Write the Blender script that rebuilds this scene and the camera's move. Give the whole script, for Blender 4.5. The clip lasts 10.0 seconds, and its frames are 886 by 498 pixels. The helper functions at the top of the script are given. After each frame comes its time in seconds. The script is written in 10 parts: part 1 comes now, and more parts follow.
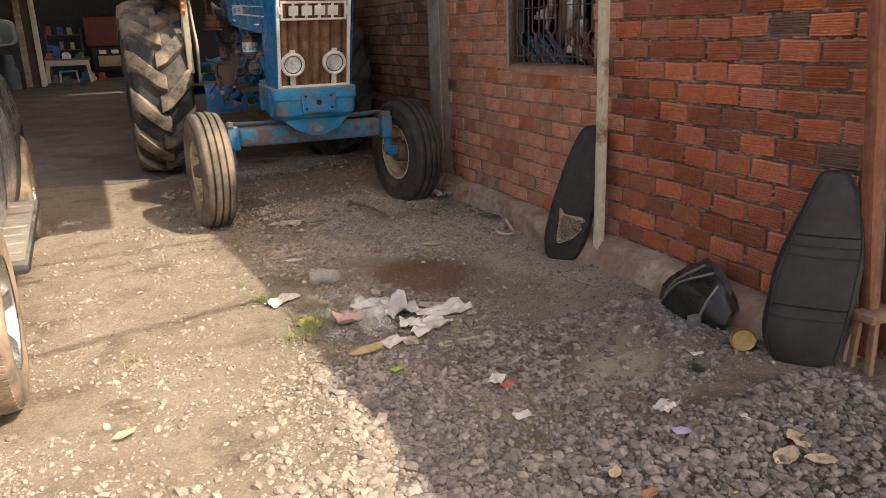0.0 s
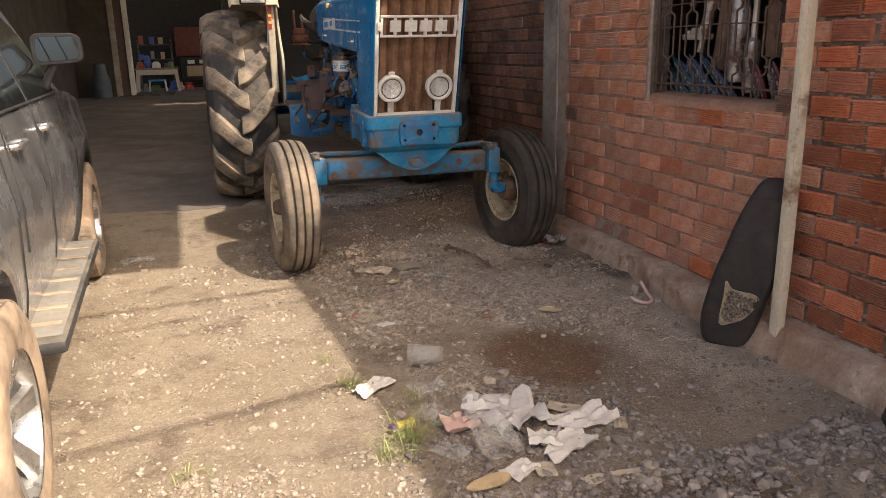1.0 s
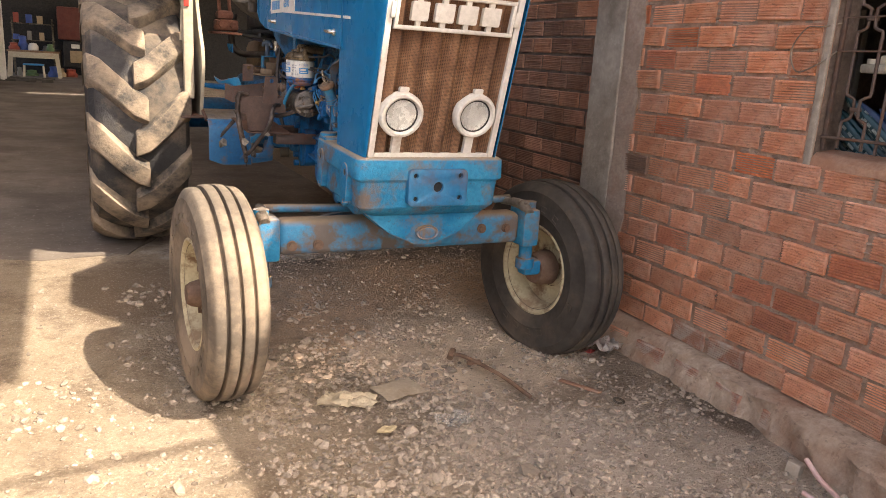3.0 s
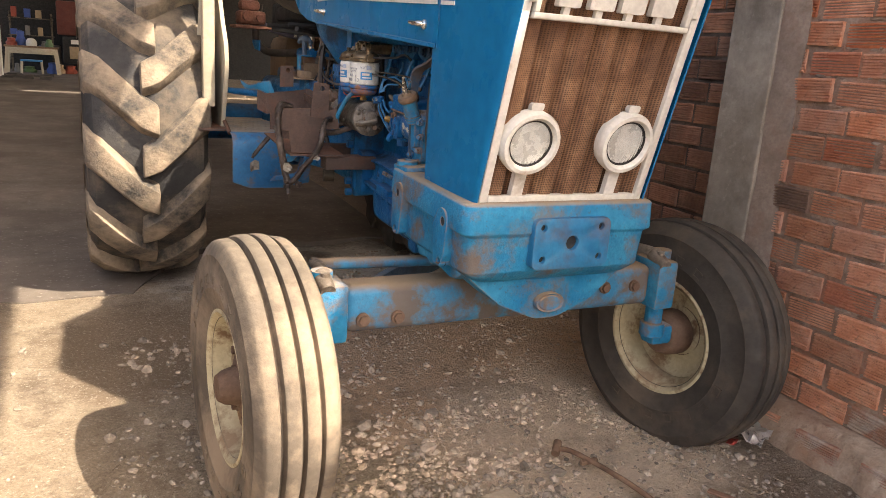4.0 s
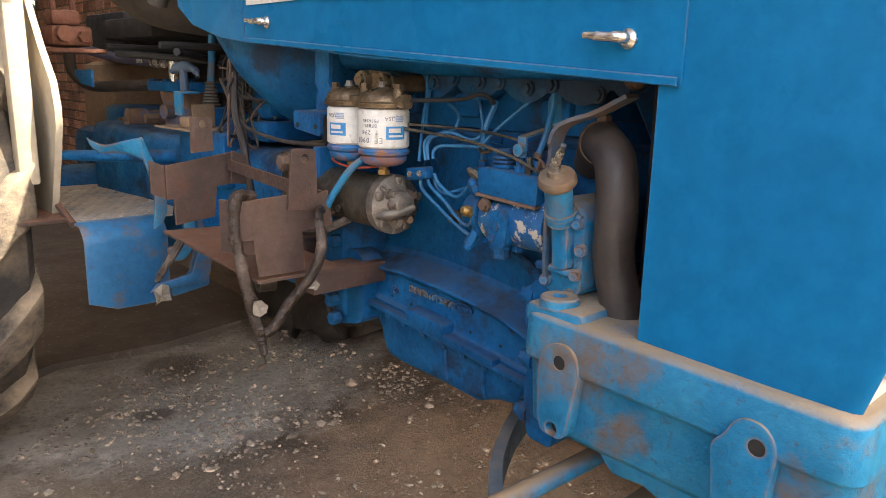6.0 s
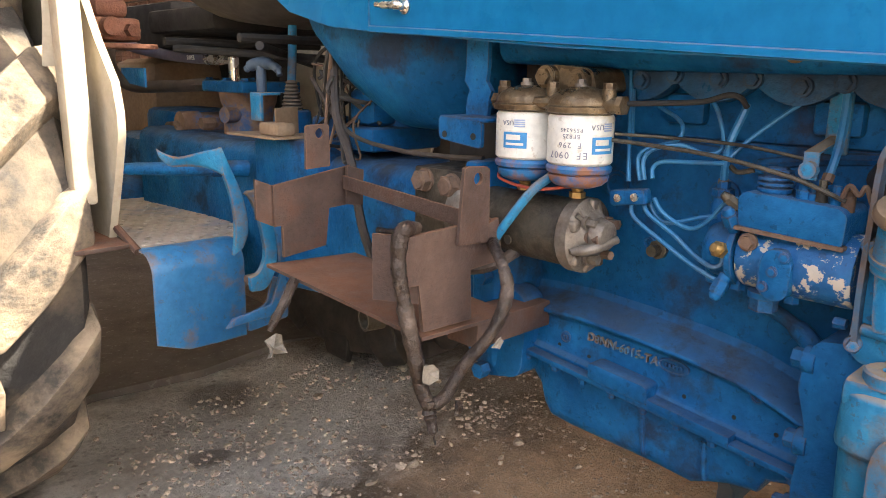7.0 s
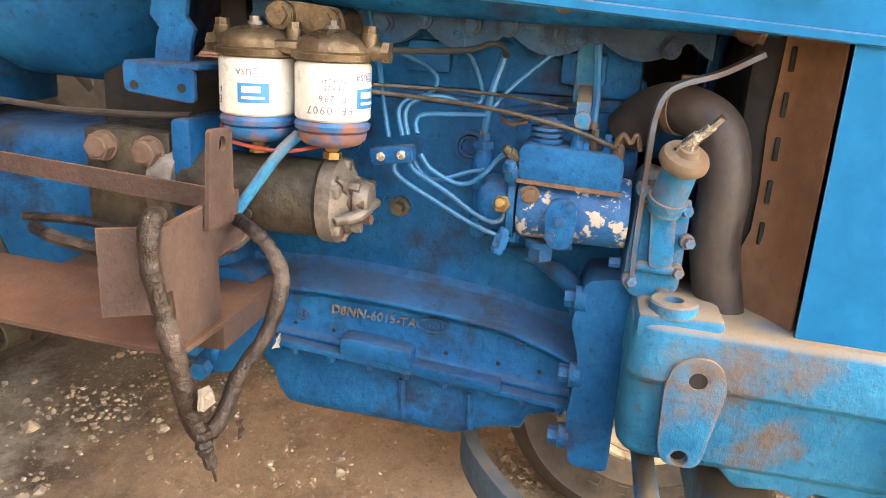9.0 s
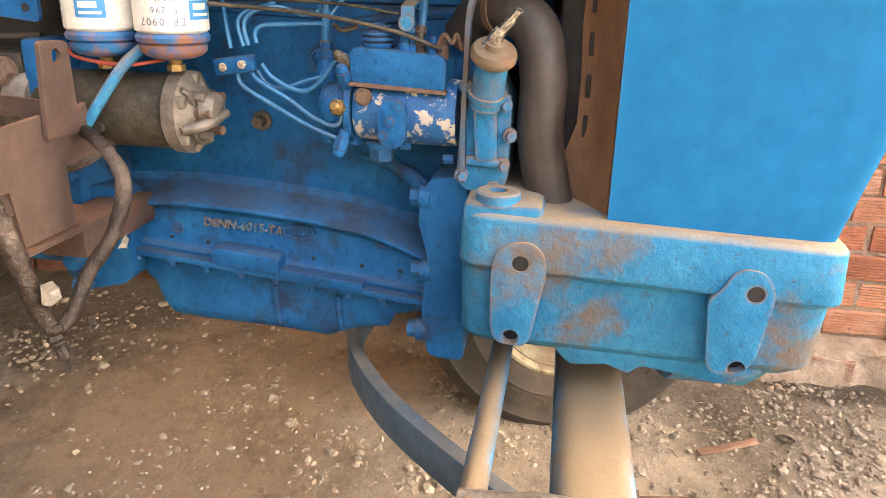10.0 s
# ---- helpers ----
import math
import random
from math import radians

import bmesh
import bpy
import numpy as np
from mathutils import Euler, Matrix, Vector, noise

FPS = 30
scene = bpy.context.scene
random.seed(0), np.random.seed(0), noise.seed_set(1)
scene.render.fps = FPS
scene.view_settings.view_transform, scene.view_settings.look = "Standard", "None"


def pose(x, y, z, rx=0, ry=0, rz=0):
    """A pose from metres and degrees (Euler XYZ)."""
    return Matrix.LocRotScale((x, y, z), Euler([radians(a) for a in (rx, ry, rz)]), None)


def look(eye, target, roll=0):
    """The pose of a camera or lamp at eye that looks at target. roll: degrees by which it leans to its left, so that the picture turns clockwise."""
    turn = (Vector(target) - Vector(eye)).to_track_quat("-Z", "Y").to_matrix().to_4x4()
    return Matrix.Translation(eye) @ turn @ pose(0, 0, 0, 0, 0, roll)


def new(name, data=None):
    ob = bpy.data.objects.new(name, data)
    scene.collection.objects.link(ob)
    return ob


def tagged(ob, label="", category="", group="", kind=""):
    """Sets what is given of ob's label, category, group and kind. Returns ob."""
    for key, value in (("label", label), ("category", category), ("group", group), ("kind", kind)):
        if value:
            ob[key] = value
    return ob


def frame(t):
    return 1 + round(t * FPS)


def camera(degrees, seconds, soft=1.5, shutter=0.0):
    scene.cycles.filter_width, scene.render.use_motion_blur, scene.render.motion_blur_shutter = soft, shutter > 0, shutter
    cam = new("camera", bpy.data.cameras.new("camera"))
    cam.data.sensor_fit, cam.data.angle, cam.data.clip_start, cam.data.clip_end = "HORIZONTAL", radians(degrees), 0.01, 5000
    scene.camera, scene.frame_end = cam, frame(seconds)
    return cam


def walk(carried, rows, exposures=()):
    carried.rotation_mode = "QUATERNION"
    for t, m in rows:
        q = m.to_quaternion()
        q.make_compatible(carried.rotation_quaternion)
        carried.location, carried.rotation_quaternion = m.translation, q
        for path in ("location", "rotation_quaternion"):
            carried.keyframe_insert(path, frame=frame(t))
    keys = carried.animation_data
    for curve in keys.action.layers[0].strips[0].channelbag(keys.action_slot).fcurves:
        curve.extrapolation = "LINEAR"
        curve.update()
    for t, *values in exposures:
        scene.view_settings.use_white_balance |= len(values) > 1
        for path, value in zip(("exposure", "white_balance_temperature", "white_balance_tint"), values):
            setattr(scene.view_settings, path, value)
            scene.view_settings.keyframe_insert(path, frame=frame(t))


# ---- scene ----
cam = camera(61.3, 10.0, soft=0.3)
PATH = [
    (0, (-0.405, 0.127, 1.365), (0.334, 1.9, 0.808), -1.9),
    (0.5, (-0.432, 0.557, 1.399), (0.186, 2.382, 0.862), -1.7),
    (1, (-0.318, 1.076, 1.416), (0.247, 2.922, 0.895), -1.1),
    (1.5, (-0.276, 1.567, 1.4), (0.384, 3.388, 0.901), 0.8),
    (2, (-0.254, 2.06, 1.417), (0.498, 3.857, 0.964), 1.3),
    (2.2, (-0.223, 2.273, 1.398), (0.535, 4.069, 0.949), 1.6),
    (3.3, (-0.266, 3.382, 1.369), (0.575, 5.126, 0.867), 3.9),
    (3.5, (-0.255, 3.586, 1.343), (0.58, 5.332, 0.839), 3.7),
    (4, (-0.244, 4.05, 1.371), (0.585, 5.802, 0.877), 4.0),
    (4.5, (-0.307, 4.492, 1.381), (0.649, 6.181, 0.897), 3.6),
    (5, (-0.318, 4.828, 1.378), (0.766, 6.448, 0.927), 2.3),
    (5.2, (-0.277, 4.984, 1.368), (0.841, 6.583, 0.926), 1.6),
    (6.3, (-0.344, 5.66, 1.42), (1.002, 7.066, 0.962), 1.4),
    (6.5, (-0.372, 5.749, 1.424), (0.979, 7.15, 0.964), 1.4),
    (7, (-0.337, 6.029, 1.398), (0.986, 7.458, 0.939), 0.8),
    (7.5, (-0.261, 6.275, 1.387), (1.06, 7.699, 0.912), 1.2),
    (8, (-0.255, 6.408, 1.377), (1.301, 7.565, 0.887), 1.8),
    (8.5, (-0.327, 6.501, 1.413), (1.481, 7.166, 0.872), 2.7),
    (9, (-0.361, 6.417, 1.397), (1.518, 6.783, 0.817), 3.3),
    (9.3, (-0.405, 6.333, 1.372), (1.47, 6.675, 0.766), 2.7),
    (9.5, (-0.402, 6.268, 1.365), (1.46, 6.633, 0.733), 2.0),
    (10, (-0.409, 6.179, 1.349), (1.438, 6.502, 0.652), 1.3),
]
EXPOSURES = [(0.0, 1.45, 7300, 11), (1.0, 1.55, 7400, 12), (1.5, 1.8, 7500, 13), (2.0, 2.3, 7700, 13), (3.5, 2.47, 7800, 12), (5.0, 2.6, 7700, 10), (6.5, 3.3, 7700, 8), (7.5, 3.55, 8000, 8), (8.0, 3.8, 8200, 8), (8.5, 4.27, 8500, 8), (9.5, 4.15, 9300, 9), (10.0, 4.05, 9300, 10)]
walk(cam, [(t, look(eye, target, roll)) for t, eye, target, roll in PATH], EXPOSURES)

# ---- light ----
SUN = Vector((0.50, -0.665, 1.0)).normalized()
world = bpy.data.worlds.new("sky")
scene.world = world
world.use_nodes = True
wn = world.node_tree
sky = wn.nodes.new("ShaderNodeTexSky")
sky.sky_type, sky.sun_disc = "NISHITA", False
sky.air_density, sky.dust_density, sky.ozone_density = 0.75, 5.0, 0.6
sky.sun_elevation, sky.sun_rotation = math.asin(SUN.z), math.atan2(SUN.x, SUN.y)
wn.nodes["Background"].inputs[1].default_value = 0.15
wn.links.new(sky.outputs[0], wn.nodes["Background"].inputs[0])
sun = new("sun", bpy.data.lights.new("sun", "SUN"))
sun.data.energy, sun.data.angle, sun.data.color = 2.3, radians(0.53), (1.0, 0.94, 0.86)
sun.matrix_world = look(SUN * 30, (0, 0, 0))

# ---- materials ----
def mix_rgb(nt, fac, a, b, mode="MIX"):
    n = nt.nodes.new("ShaderNodeMix")
    n.data_type, n.blend_type = "RGBA", mode
    for socket, value in ((n.inputs[0], fac), (n.inputs[6], a), (n.inputs[7], b)):
        if isinstance(value, (int, float)):
            socket.default_value = value
        elif isinstance(value, tuple):
            socket.default_value = (*value, 1)
        else:
            nt.links.new(value, socket)
    return n.outputs[2]


def noise_tex(nt, coord, scale, detail=6, rough=0.6, lo=0.35, hi=0.65, stretch=None):
    if stretch:
        m = nt.nodes.new("ShaderNodeMapping")
        m.inputs["Scale"].default_value = stretch
        nt.links.new(coord, m.inputs[0])
        coord = m.outputs[0]
    n = nt.nodes.new("ShaderNodeTexNoise")
    n.inputs["Scale"].default_value, n.inputs["Detail"].default_value, n.inputs["Roughness"].default_value = scale, detail, rough
    nt.links.new(coord, n.inputs["Vector"])
    r = nt.nodes.new("ShaderNodeMapRange")
    r.inputs[1].default_value, r.inputs[2].default_value = lo, hi
    nt.links.new(n.outputs[0], r.inputs[0])
    return r.outputs[0]


def times(nt, a, b, op="MULTIPLY"):
    n = nt.nodes.new("ShaderNodeMath")
    n.operation, n.use_clamp = op, True
    for socket, value in zip(n.inputs, (a, b)):
        if isinstance(value, (int, float)):
            socket.default_value = value
        else:
            nt.links.new(value, socket)
    return n.outputs[0]


def surf(name, c1, c2, scale=9.0, rough=0.6, metal=0.0, stain=None, stain_scale=3.0, stain_lo=0.5, stain_hi=0.7, stain_amt=0.8,
         dust=None, dust_amt=0.6, dust_lo=0.25, dust_hi=0.6, bump=0.15, bump_scale=70.0, rand=0.0, island=0.0, stretch=None, spec=0.5, coat=0.0, speck=None, speck_scale=60.0, edge=None, edge_r=0.006, edge_amt=0.8):
    """A worn surface: two tones by noise, stains with a shape of their own, settled dust on what faces up, fine relief."""
    m = bpy.data.materials.new(name)
    m.use_nodes = True
    nt = m.node_tree
    bs = nt.nodes["Principled BSDF"]
    co = nt.nodes.new("ShaderNodeTexCoord").outputs["Object"]
    col = mix_rgb(nt, noise_tex(nt, co, scale, stretch=stretch), c1, c2)
    col = mix_rgb(nt, times(nt, noise_tex(nt, co, scale * 7, 4), 0.35), col, tuple(0.6 * a for a in c1))
    rgh = noise_tex(nt, co, scale * 2.3, 5)
    rmap = nt.nodes.new("ShaderNodeMapRange")
    rmap.inputs[3].default_value, rmap.inputs[4].default_value = max(0.03, rough - 0.12), min(1, rough + 0.12)
    nt.links.new(rgh, rmap.inputs[0])
    rout = rmap.outputs[0]
    if speck:
        col = mix_rgb(nt, times(nt, noise_tex(nt, co, speck_scale, 3, 0.7, 0.6, 0.66), 0.4), col, speck)
    if stain:
        f = times(nt, noise_tex(nt, co, stain_scale, 8, 0.68, stain_lo, stain_hi), stain_amt)
        col = mix_rgb(nt, f, col, stain)
        rout = times(nt, rout, times(nt, f, 0.4), "ADD")
    if dust:
        g = nt.nodes.new("ShaderNodeNewGeometry")
        sep = nt.nodes.new("ShaderNodeSeparateXYZ")
        nt.links.new(g.outputs["Normal"], sep.inputs[0])
        up = nt.nodes.new("ShaderNodeMapRange")
        up.inputs[1].default_value, up.inputs[2].default_value = 0.25, 0.95
        nt.links.new(sep.outputs[2], up.inputs[0])
        f = times(nt, times(nt, up.outputs[0], noise_tex(nt, co, 6, 8, 0.7, dust_lo, dust_hi)), dust_amt)
        col = mix_rgb(nt, f, col, dust)
        rout = times(nt, rout, times(nt, f, 0.5), "ADD")
    if edge:
        bev = nt.nodes.new("ShaderNodeBevel")
        bev.samples, bev.inputs["Radius"].default_value = 6, edge_r
        dot = nt.nodes.new("ShaderNodeVectorMath")
        dot.operation = "DOT_PRODUCT"
        nt.links.new(bev.outputs[0], dot.inputs[0])
        nt.links.new(nt.nodes.new("ShaderNodeNewGeometry").outputs["Normal"], dot.inputs[1])
        near = nt.nodes.new("ShaderNodeMapRange")
        near.inputs[1].default_value, near.inputs[2].default_value, near.inputs[3].default_value, near.inputs[4].default_value = 0.86, 0.985, 1, 0
        nt.links.new(dot.outputs["Value"], near.inputs[0])
        f = times(nt, times(nt, near.outputs[0], noise_tex(nt, co, 22, 6, 0.7, 0.38, 0.58)), edge_amt)
        col = mix_rgb(nt, f, col, edge)
        rout = times(nt, rout, times(nt, f, 0.4), "ADD")
    if rand or island:
        if rand:
            rnd = nt.nodes.new("ShaderNodeObjectInfo").outputs["Random"]
        else:
            rnd = nt.nodes.new("ShaderNodeNewGeometry").outputs["Random Per Island"]
        k = rand or island
        hsv = nt.nodes.new("ShaderNodeHueSaturation")
        v = nt.nodes.new("ShaderNodeMapRange")
        v.inputs[3].default_value, v.inputs[4].default_value = 1 - k, 1 + k
        nt.links.new(rnd, v.inputs[0])
        nt.links.new(v.outputs[0], hsv.inputs["Value"])
        sa = nt.nodes.new("ShaderNodeMath")
        sa.operation = "PINGPONG"
        sa.inputs[1].default_value = 0.13
        nt.links.new(rnd, sa.inputs[0])
        s2 = nt.nodes.new("ShaderNodeMath")
        s2.operation = "ADD"
        s2.inputs[1].default_value = 0.9
        nt.links.new(sa.outputs[0], s2.inputs[0])
        nt.links.new(s2.outputs[0], hsv.inputs["Saturation"])
        nt.links.new(col, hsv.inputs["Color"])
        col = hsv.outputs[0]
    nt.links.new(col, bs.inputs["Base Color"])
    nt.links.new(rout, bs.inputs["Roughness"])
    bs.inputs["Metallic"].default_value = metal
    bs.inputs["Specular IOR Level"].default_value = spec
    bs.inputs["Coat Weight"].default_value = coat
    bs.inputs["Coat Roughness"].default_value = 0.15
    if bump:
        b = nt.nodes.new("ShaderNodeBump")
        b.inputs["Strength"].default_value, b.inputs["Distance"].default_value = bump, 0.01
        nt.links.new(noise_tex(nt, co, bump_scale, 6, 0.65, 0.2, 0.8), b.inputs["Height"])
        nt.links.new(b.outputs[0], bs.inputs["Normal"])
    return m


def glass(name, tint=(1, 1, 1), rough=0.02, ior=1.45):
    m = bpy.data.materials.new(name)
    m.use_nodes = True
    bs = m.node_tree.nodes["Principled BSDF"]
    bs.inputs["Base Color"].default_value = (*tint, 1)
    bs.inputs["Roughness"].default_value, bs.inputs["IOR"].default_value = rough, ior
    bs.inputs["Transmission Weight"].default_value = 1.0
    return m


DUST = (0.36, 0.27, 0.18)
RUST = (0.13, 0.055, 0.028)
M_blue = surf("blue_paint", (0.0, 0.145, 0.335), (0.0, 0.160, 0.36), 3, 0.3, stain=(0.004, 0.11, 0.23), stain_scale=5, stain_lo=0.55, stain_hi=0.78, stain_amt=0.25, dust=DUST, dust_amt=0.3, bump=0.02, spec=0.06, speck=(0.0, 0.12, 0.29), speck_scale=45, edge=(0.22, 0.17, 0.14), edge_r=0.004, edge_amt=0.35)
M_blue_cast = surf("blue_painted_casting", (0.008, 0.175, 0.355), (0.035, 0.26, 0.44), 6, 0.5, stain=(0.19, 0.12, 0.065), stain_scale=5, stain_lo=0.50, stain_hi=0.62, stain_amt=0.8, dust=(0.32, 0.235, 0.15), dust_amt=0.9, dust_lo=0.22, dust_hi=0.5, bump=0.35, bump_scale=80, speck=(0.09, 0.06, 0.045), speck_scale=70, spec=0.08, edge=(0.27, 0.15, 0.085), edge_r=0.010, edge_amt=0.85)
M_blue_step = surf("scuffed_blue_sheet_paint", (0.006, 0.125, 0.30), (0.022, 0.185, 0.38), 7, 0.5, stain=(0.19, 0.12, 0.07), stain_scale=6, stain_lo=0.54, stain_hi=0.66, stain_amt=0.8, bump=0.12, speck=(0.09, 0.06, 0.045), speck_scale=60, edge=(0.27, 0.16, 0.09), edge_r=0.010, edge_amt=0.85)
# Oil-grimed engine blue, darkened further for the shade under the hood.
M_blue_dark_greasy = surf("shade_dark_oil_grimed_blue", (0.001, 0.060, 0.15), (0.004, 0.105, 0.25), 8, 0.35, stain=(0.008, 0.022, 0.045), stain_scale=6, stain_lo=0.46, stain_hi=0.6, stain_amt=0.7, bump=0.35, bump_scale=90, speck=(0.01, 0.012, 0.02), speck_scale=50, edge=(0.06, 0.05, 0.045), edge_r=0.005)
M_blue_engine = surf("blue_engine_paint", (0.002, 0.082, 0.225), (0.006, 0.150, 0.365), 7, 0.4, stain=(0.032, 0.024, 0.022), stain_scale=5, stain_lo=0.54, stain_hi=0.64, stain_amt=0.7, dust=(0.12, 0.115, 0.085), dust_amt=0.45, bump=0.3, bump_scale=90, speck=(0.012, 0.02, 0.04), speck_scale=60, spec=0.1, edge=(0.10, 0.055, 0.035), edge_r=0.005, edge_amt=0.6)
M_blue_pump = surf("flaking_blue_paint", (0.003, 0.10, 0.28), (0.008, 0.15, 0.37), 9, 0.42, stain=(0.55, 0.47, 0.37), stain_scale=42, stain_lo=0.535, stain_hi=0.56, stain_amt=0.92, bump=0.3, bump_scale=60, speck=(0.02, 0.02, 0.03), speck_scale=50)
M_white = surf("white_paint", (0.62, 0.60, 0.55), (0.72, 0.70, 0.65), 10, 0.5, stain=(0.28, 0.19, 0.11), stain_scale=7, stain_lo=0.58, stain_hi=0.74, stain_amt=0.75, bump=0.06)
M_cream = surf("cream_fender_paint", (0.42, 0.365, 0.27), (0.52, 0.46, 0.355), 4, 0.5, stain=(0.24, 0.155, 0.09), stain_scale=4, stain_lo=0.52, stain_hi=0.72, stain_amt=0.75, bump=0.05)
M_rim = surf("cream_rim_paint", (0.48, 0.42, 0.27), (0.58, 0.52, 0.36), 9, 0.65, stain=(0.16, 0.085, 0.045), stain_scale=9, stain_lo=0.5, stain_hi=0.62, stain_amt=0.9, dust=DUST, bump=0.15)
M_hub = surf("rusty_hub_steel", (0.13, 0.075, 0.05), (0.20, 0.13, 0.09), 14, 0.8, bump=0.3)
M_rust = surf("rusted_plate", (0.066, 0.040, 0.033), (0.112, 0.066, 0.05), 9, 0.62, stain=(0.16, 0.06, 0.03), stain_scale=5, stain_lo=0.52, stain_hi=0.7, stain_amt=0.65, dust=(0.24, 0.105, 0.055), dust_amt=0.7, bump=0.35, bump_scale=110, speck=(0.03, 0.02, 0.016), speck_scale=90, edge=(0.22, 0.13, 0.085), edge_r=0.004, edge_amt=0.7)
M_iron = surf("bare_dirty_iron", (0.07, 0.058, 0.042), (0.14, 0.115, 0.08), 12, 0.5, 0.35, stain=(0.028, 0.022, 0.018), stain_scale=8, stain_lo=0.48, stain_hi=0.62, stain_amt=0.85, bump=0.3, edge=(0.30, 0.26, 0.2), edge_r=0.003, edge_amt=0.5)
M_alu = surf("dull_cast_aluminium", (0.24, 0.205, 0.17), (0.36, 0.32, 0.275), 14, 0.5, 0.6, stain=(0.085, 0.058, 0.04), stain_scale=9, stain_lo=0.46, stain_hi=0.66, stain_amt=0.85, bump=0.25)
M_chrome = surf("worn_chrome", (0.62, 0.60, 0.56), (0.72, 0.70, 0.66), 12, 0.25, 0.9, bump=0.03)
M_rubber = surf("grey_rubber", (0.045, 0.04, 0.036), (0.075, 0.066, 0.058), 9, 0.75, dust=DUST, dust_amt=0.35, bump=0.1)
M_hose = surf("dusty_rubber_hose", (0.032, 0.026, 0.024), (0.06, 0.048, 0.042), 8, 0.5, stain=(0.13, 0.095, 0.075), stain_scale=5, stain_lo=0.5, stain_hi=0.7, stain_amt=0.5, dust=(0.2, 0.14, 0.095), dust_amt=0.3, bump=0.12)
# Black parts; also painted in as the dark of holes, slots and cavities.
M_black = surf("black_paint_and_cavity_shade", (0.012, 0.012, 0.013), (0.022, 0.021, 0.02), 10, 0.8, bump=0.1)
M_tyre_front = surf("dusty_front_tyre_rubber", (0.095, 0.078, 0.062), (0.16, 0.13, 0.10), 5, 0.9, stain=(0.33, 0.255, 0.185), stain_scale=3.2, stain_lo=0.42, stain_hi=0.62, stain_amt=0.8, bump=0.2, bump_scale=40, stretch=(1, 1, 1))
# Less dusty rubber for the right wheels, their shade put into its colour.
M_tyre_dark = surf("shade_dark_tyre_rubber", (0.038, 0.033, 0.029), (0.07, 0.06, 0.05), 5, 0.8, stain=(0.17, 0.13, 0.095), stain_scale=4, stain_lo=0.48, stain_hi=0.72, stain_amt=0.6, bump=0.2, bump_scale=40, edge=(0.15, 0.12, 0.09), edge_r=0.008, edge_amt=0.6)
M_tyre_rear = surf("muddy_rear_tyre_rubber", (0.030, 0.030, 0.032), (0.055, 0.052, 0.05), 5, 0.85, stain=(0.27, 0.21, 0.15), stain_scale=2.6, stain_lo=0.46, stain_hi=0.66, stain_amt=0.7, bump=0.5, bump_scale=35)
M_lug_rear = surf("mud_caked_lug_rubber", (0.045, 0.042, 0.04), (0.085, 0.075, 0.065), 5, 0.9, stain=(0.36, 0.28, 0.20), stain_scale=2.4, stain_lo=0.42, stain_hi=0.58, stain_amt=0.85, bump=0.6, bump_scale=35, edge=(0.36, 0.28, 0.2), edge_r=0.02, edge_amt=0.5)
M_filter = surf("soiled_white_filter_can", (0.66, 0.64, 0.57), (0.76, 0.74, 0.67), 12, 0.42, stain=(0.36, 0.22, 0.08), stain_scale=9, stain_lo=0.54, stain_hi=0.74, stain_amt=0.7, bump=0.03, speck=(0.3, 0.22, 0.12), speck_scale=60)
M_label_blue = surf("blue_print", (0.02, 0.22, 0.50), (0.03, 0.26, 0.55), 20, 0.45, bump=0)
M_print = surf("dark_print", (0.16, 0.17, 0.22), (0.20, 0.21, 0.26), 20, 0.5, bump=0)
M_brass = surf("tarnished_brass", (0.36, 0.22, 0.08), (0.50, 0.33, 0.14), 20, 0.45, 0.8, bump=0.1)
M_filter_cap = surf("oily_rusty_cap", (0.12, 0.08, 0.045), (0.26, 0.19, 0.115), 15, 0.3, 0.6, stain=(0.05, 0.028, 0.014), stain_scale=10, stain_lo=0.45, stain_hi=0.62, stain_amt=0.9, bump=0.25, edge=(0.34, 0.27, 0.18), edge_r=0.003, edge_amt=0.6)
M_concrete = surf("grey_concrete", (0.29, 0.245, 0.20), (0.46, 0.40, 0.335), 3, 0.9, stain=(0.11, 0.085, 0.065), stain_scale=2.2, stain_lo=0.45, stain_hi=0.65, stain_amt=0.65, bump=0.6, bump_scale=40, speck=(0.48, 0.42, 0.35), speck_scale=28, edge=(0.5, 0.44, 0.36), edge_r=0.012)
M_mortar = surf("rough_cement_mortar", (0.10, 0.072, 0.055), (0.25, 0.185, 0.145), 8, 0.95, stain=(0.12, 0.09, 0.07), stain_scale=5, stain_amt=0.6, bump=0.8, bump_scale=45)
M_brick = surf("red_clay_brick", (0.43, 0.125, 0.06), (0.66, 0.23, 0.11), 9, 0.88, stain=(0.13, 0.07, 0.05), stain_scale=7, stain_lo=0.52, stain_hi=0.8, stain_amt=0.7, bump=0.7, bump_scale=60, rand=0.36)
M_brick_pale = surf("cement_dusted_clay_brick", (0.61, 0.245, 0.135), (0.77, 0.39, 0.25), 9, 0.9, stain=(0.56, 0.42, 0.33), stain_scale=5, stain_lo=0.55, stain_hi=0.75, stain_amt=0.6, bump=0.8, bump_scale=60, rand=0.2, speck=(0.14, 0.06, 0.04), speck_scale=50)
M_brick_far = surf("dull_clay_brick_in_courses", (0.33, 0.15, 0.09), (0.50, 0.26, 0.17), 7, 0.9, stain=(0.15, 0.11, 0.085), stain_scale=3, stain_lo=0.45, stain_hi=0.7, stain_amt=0.7, bump=0.5, bump_scale=60, island=0.34)
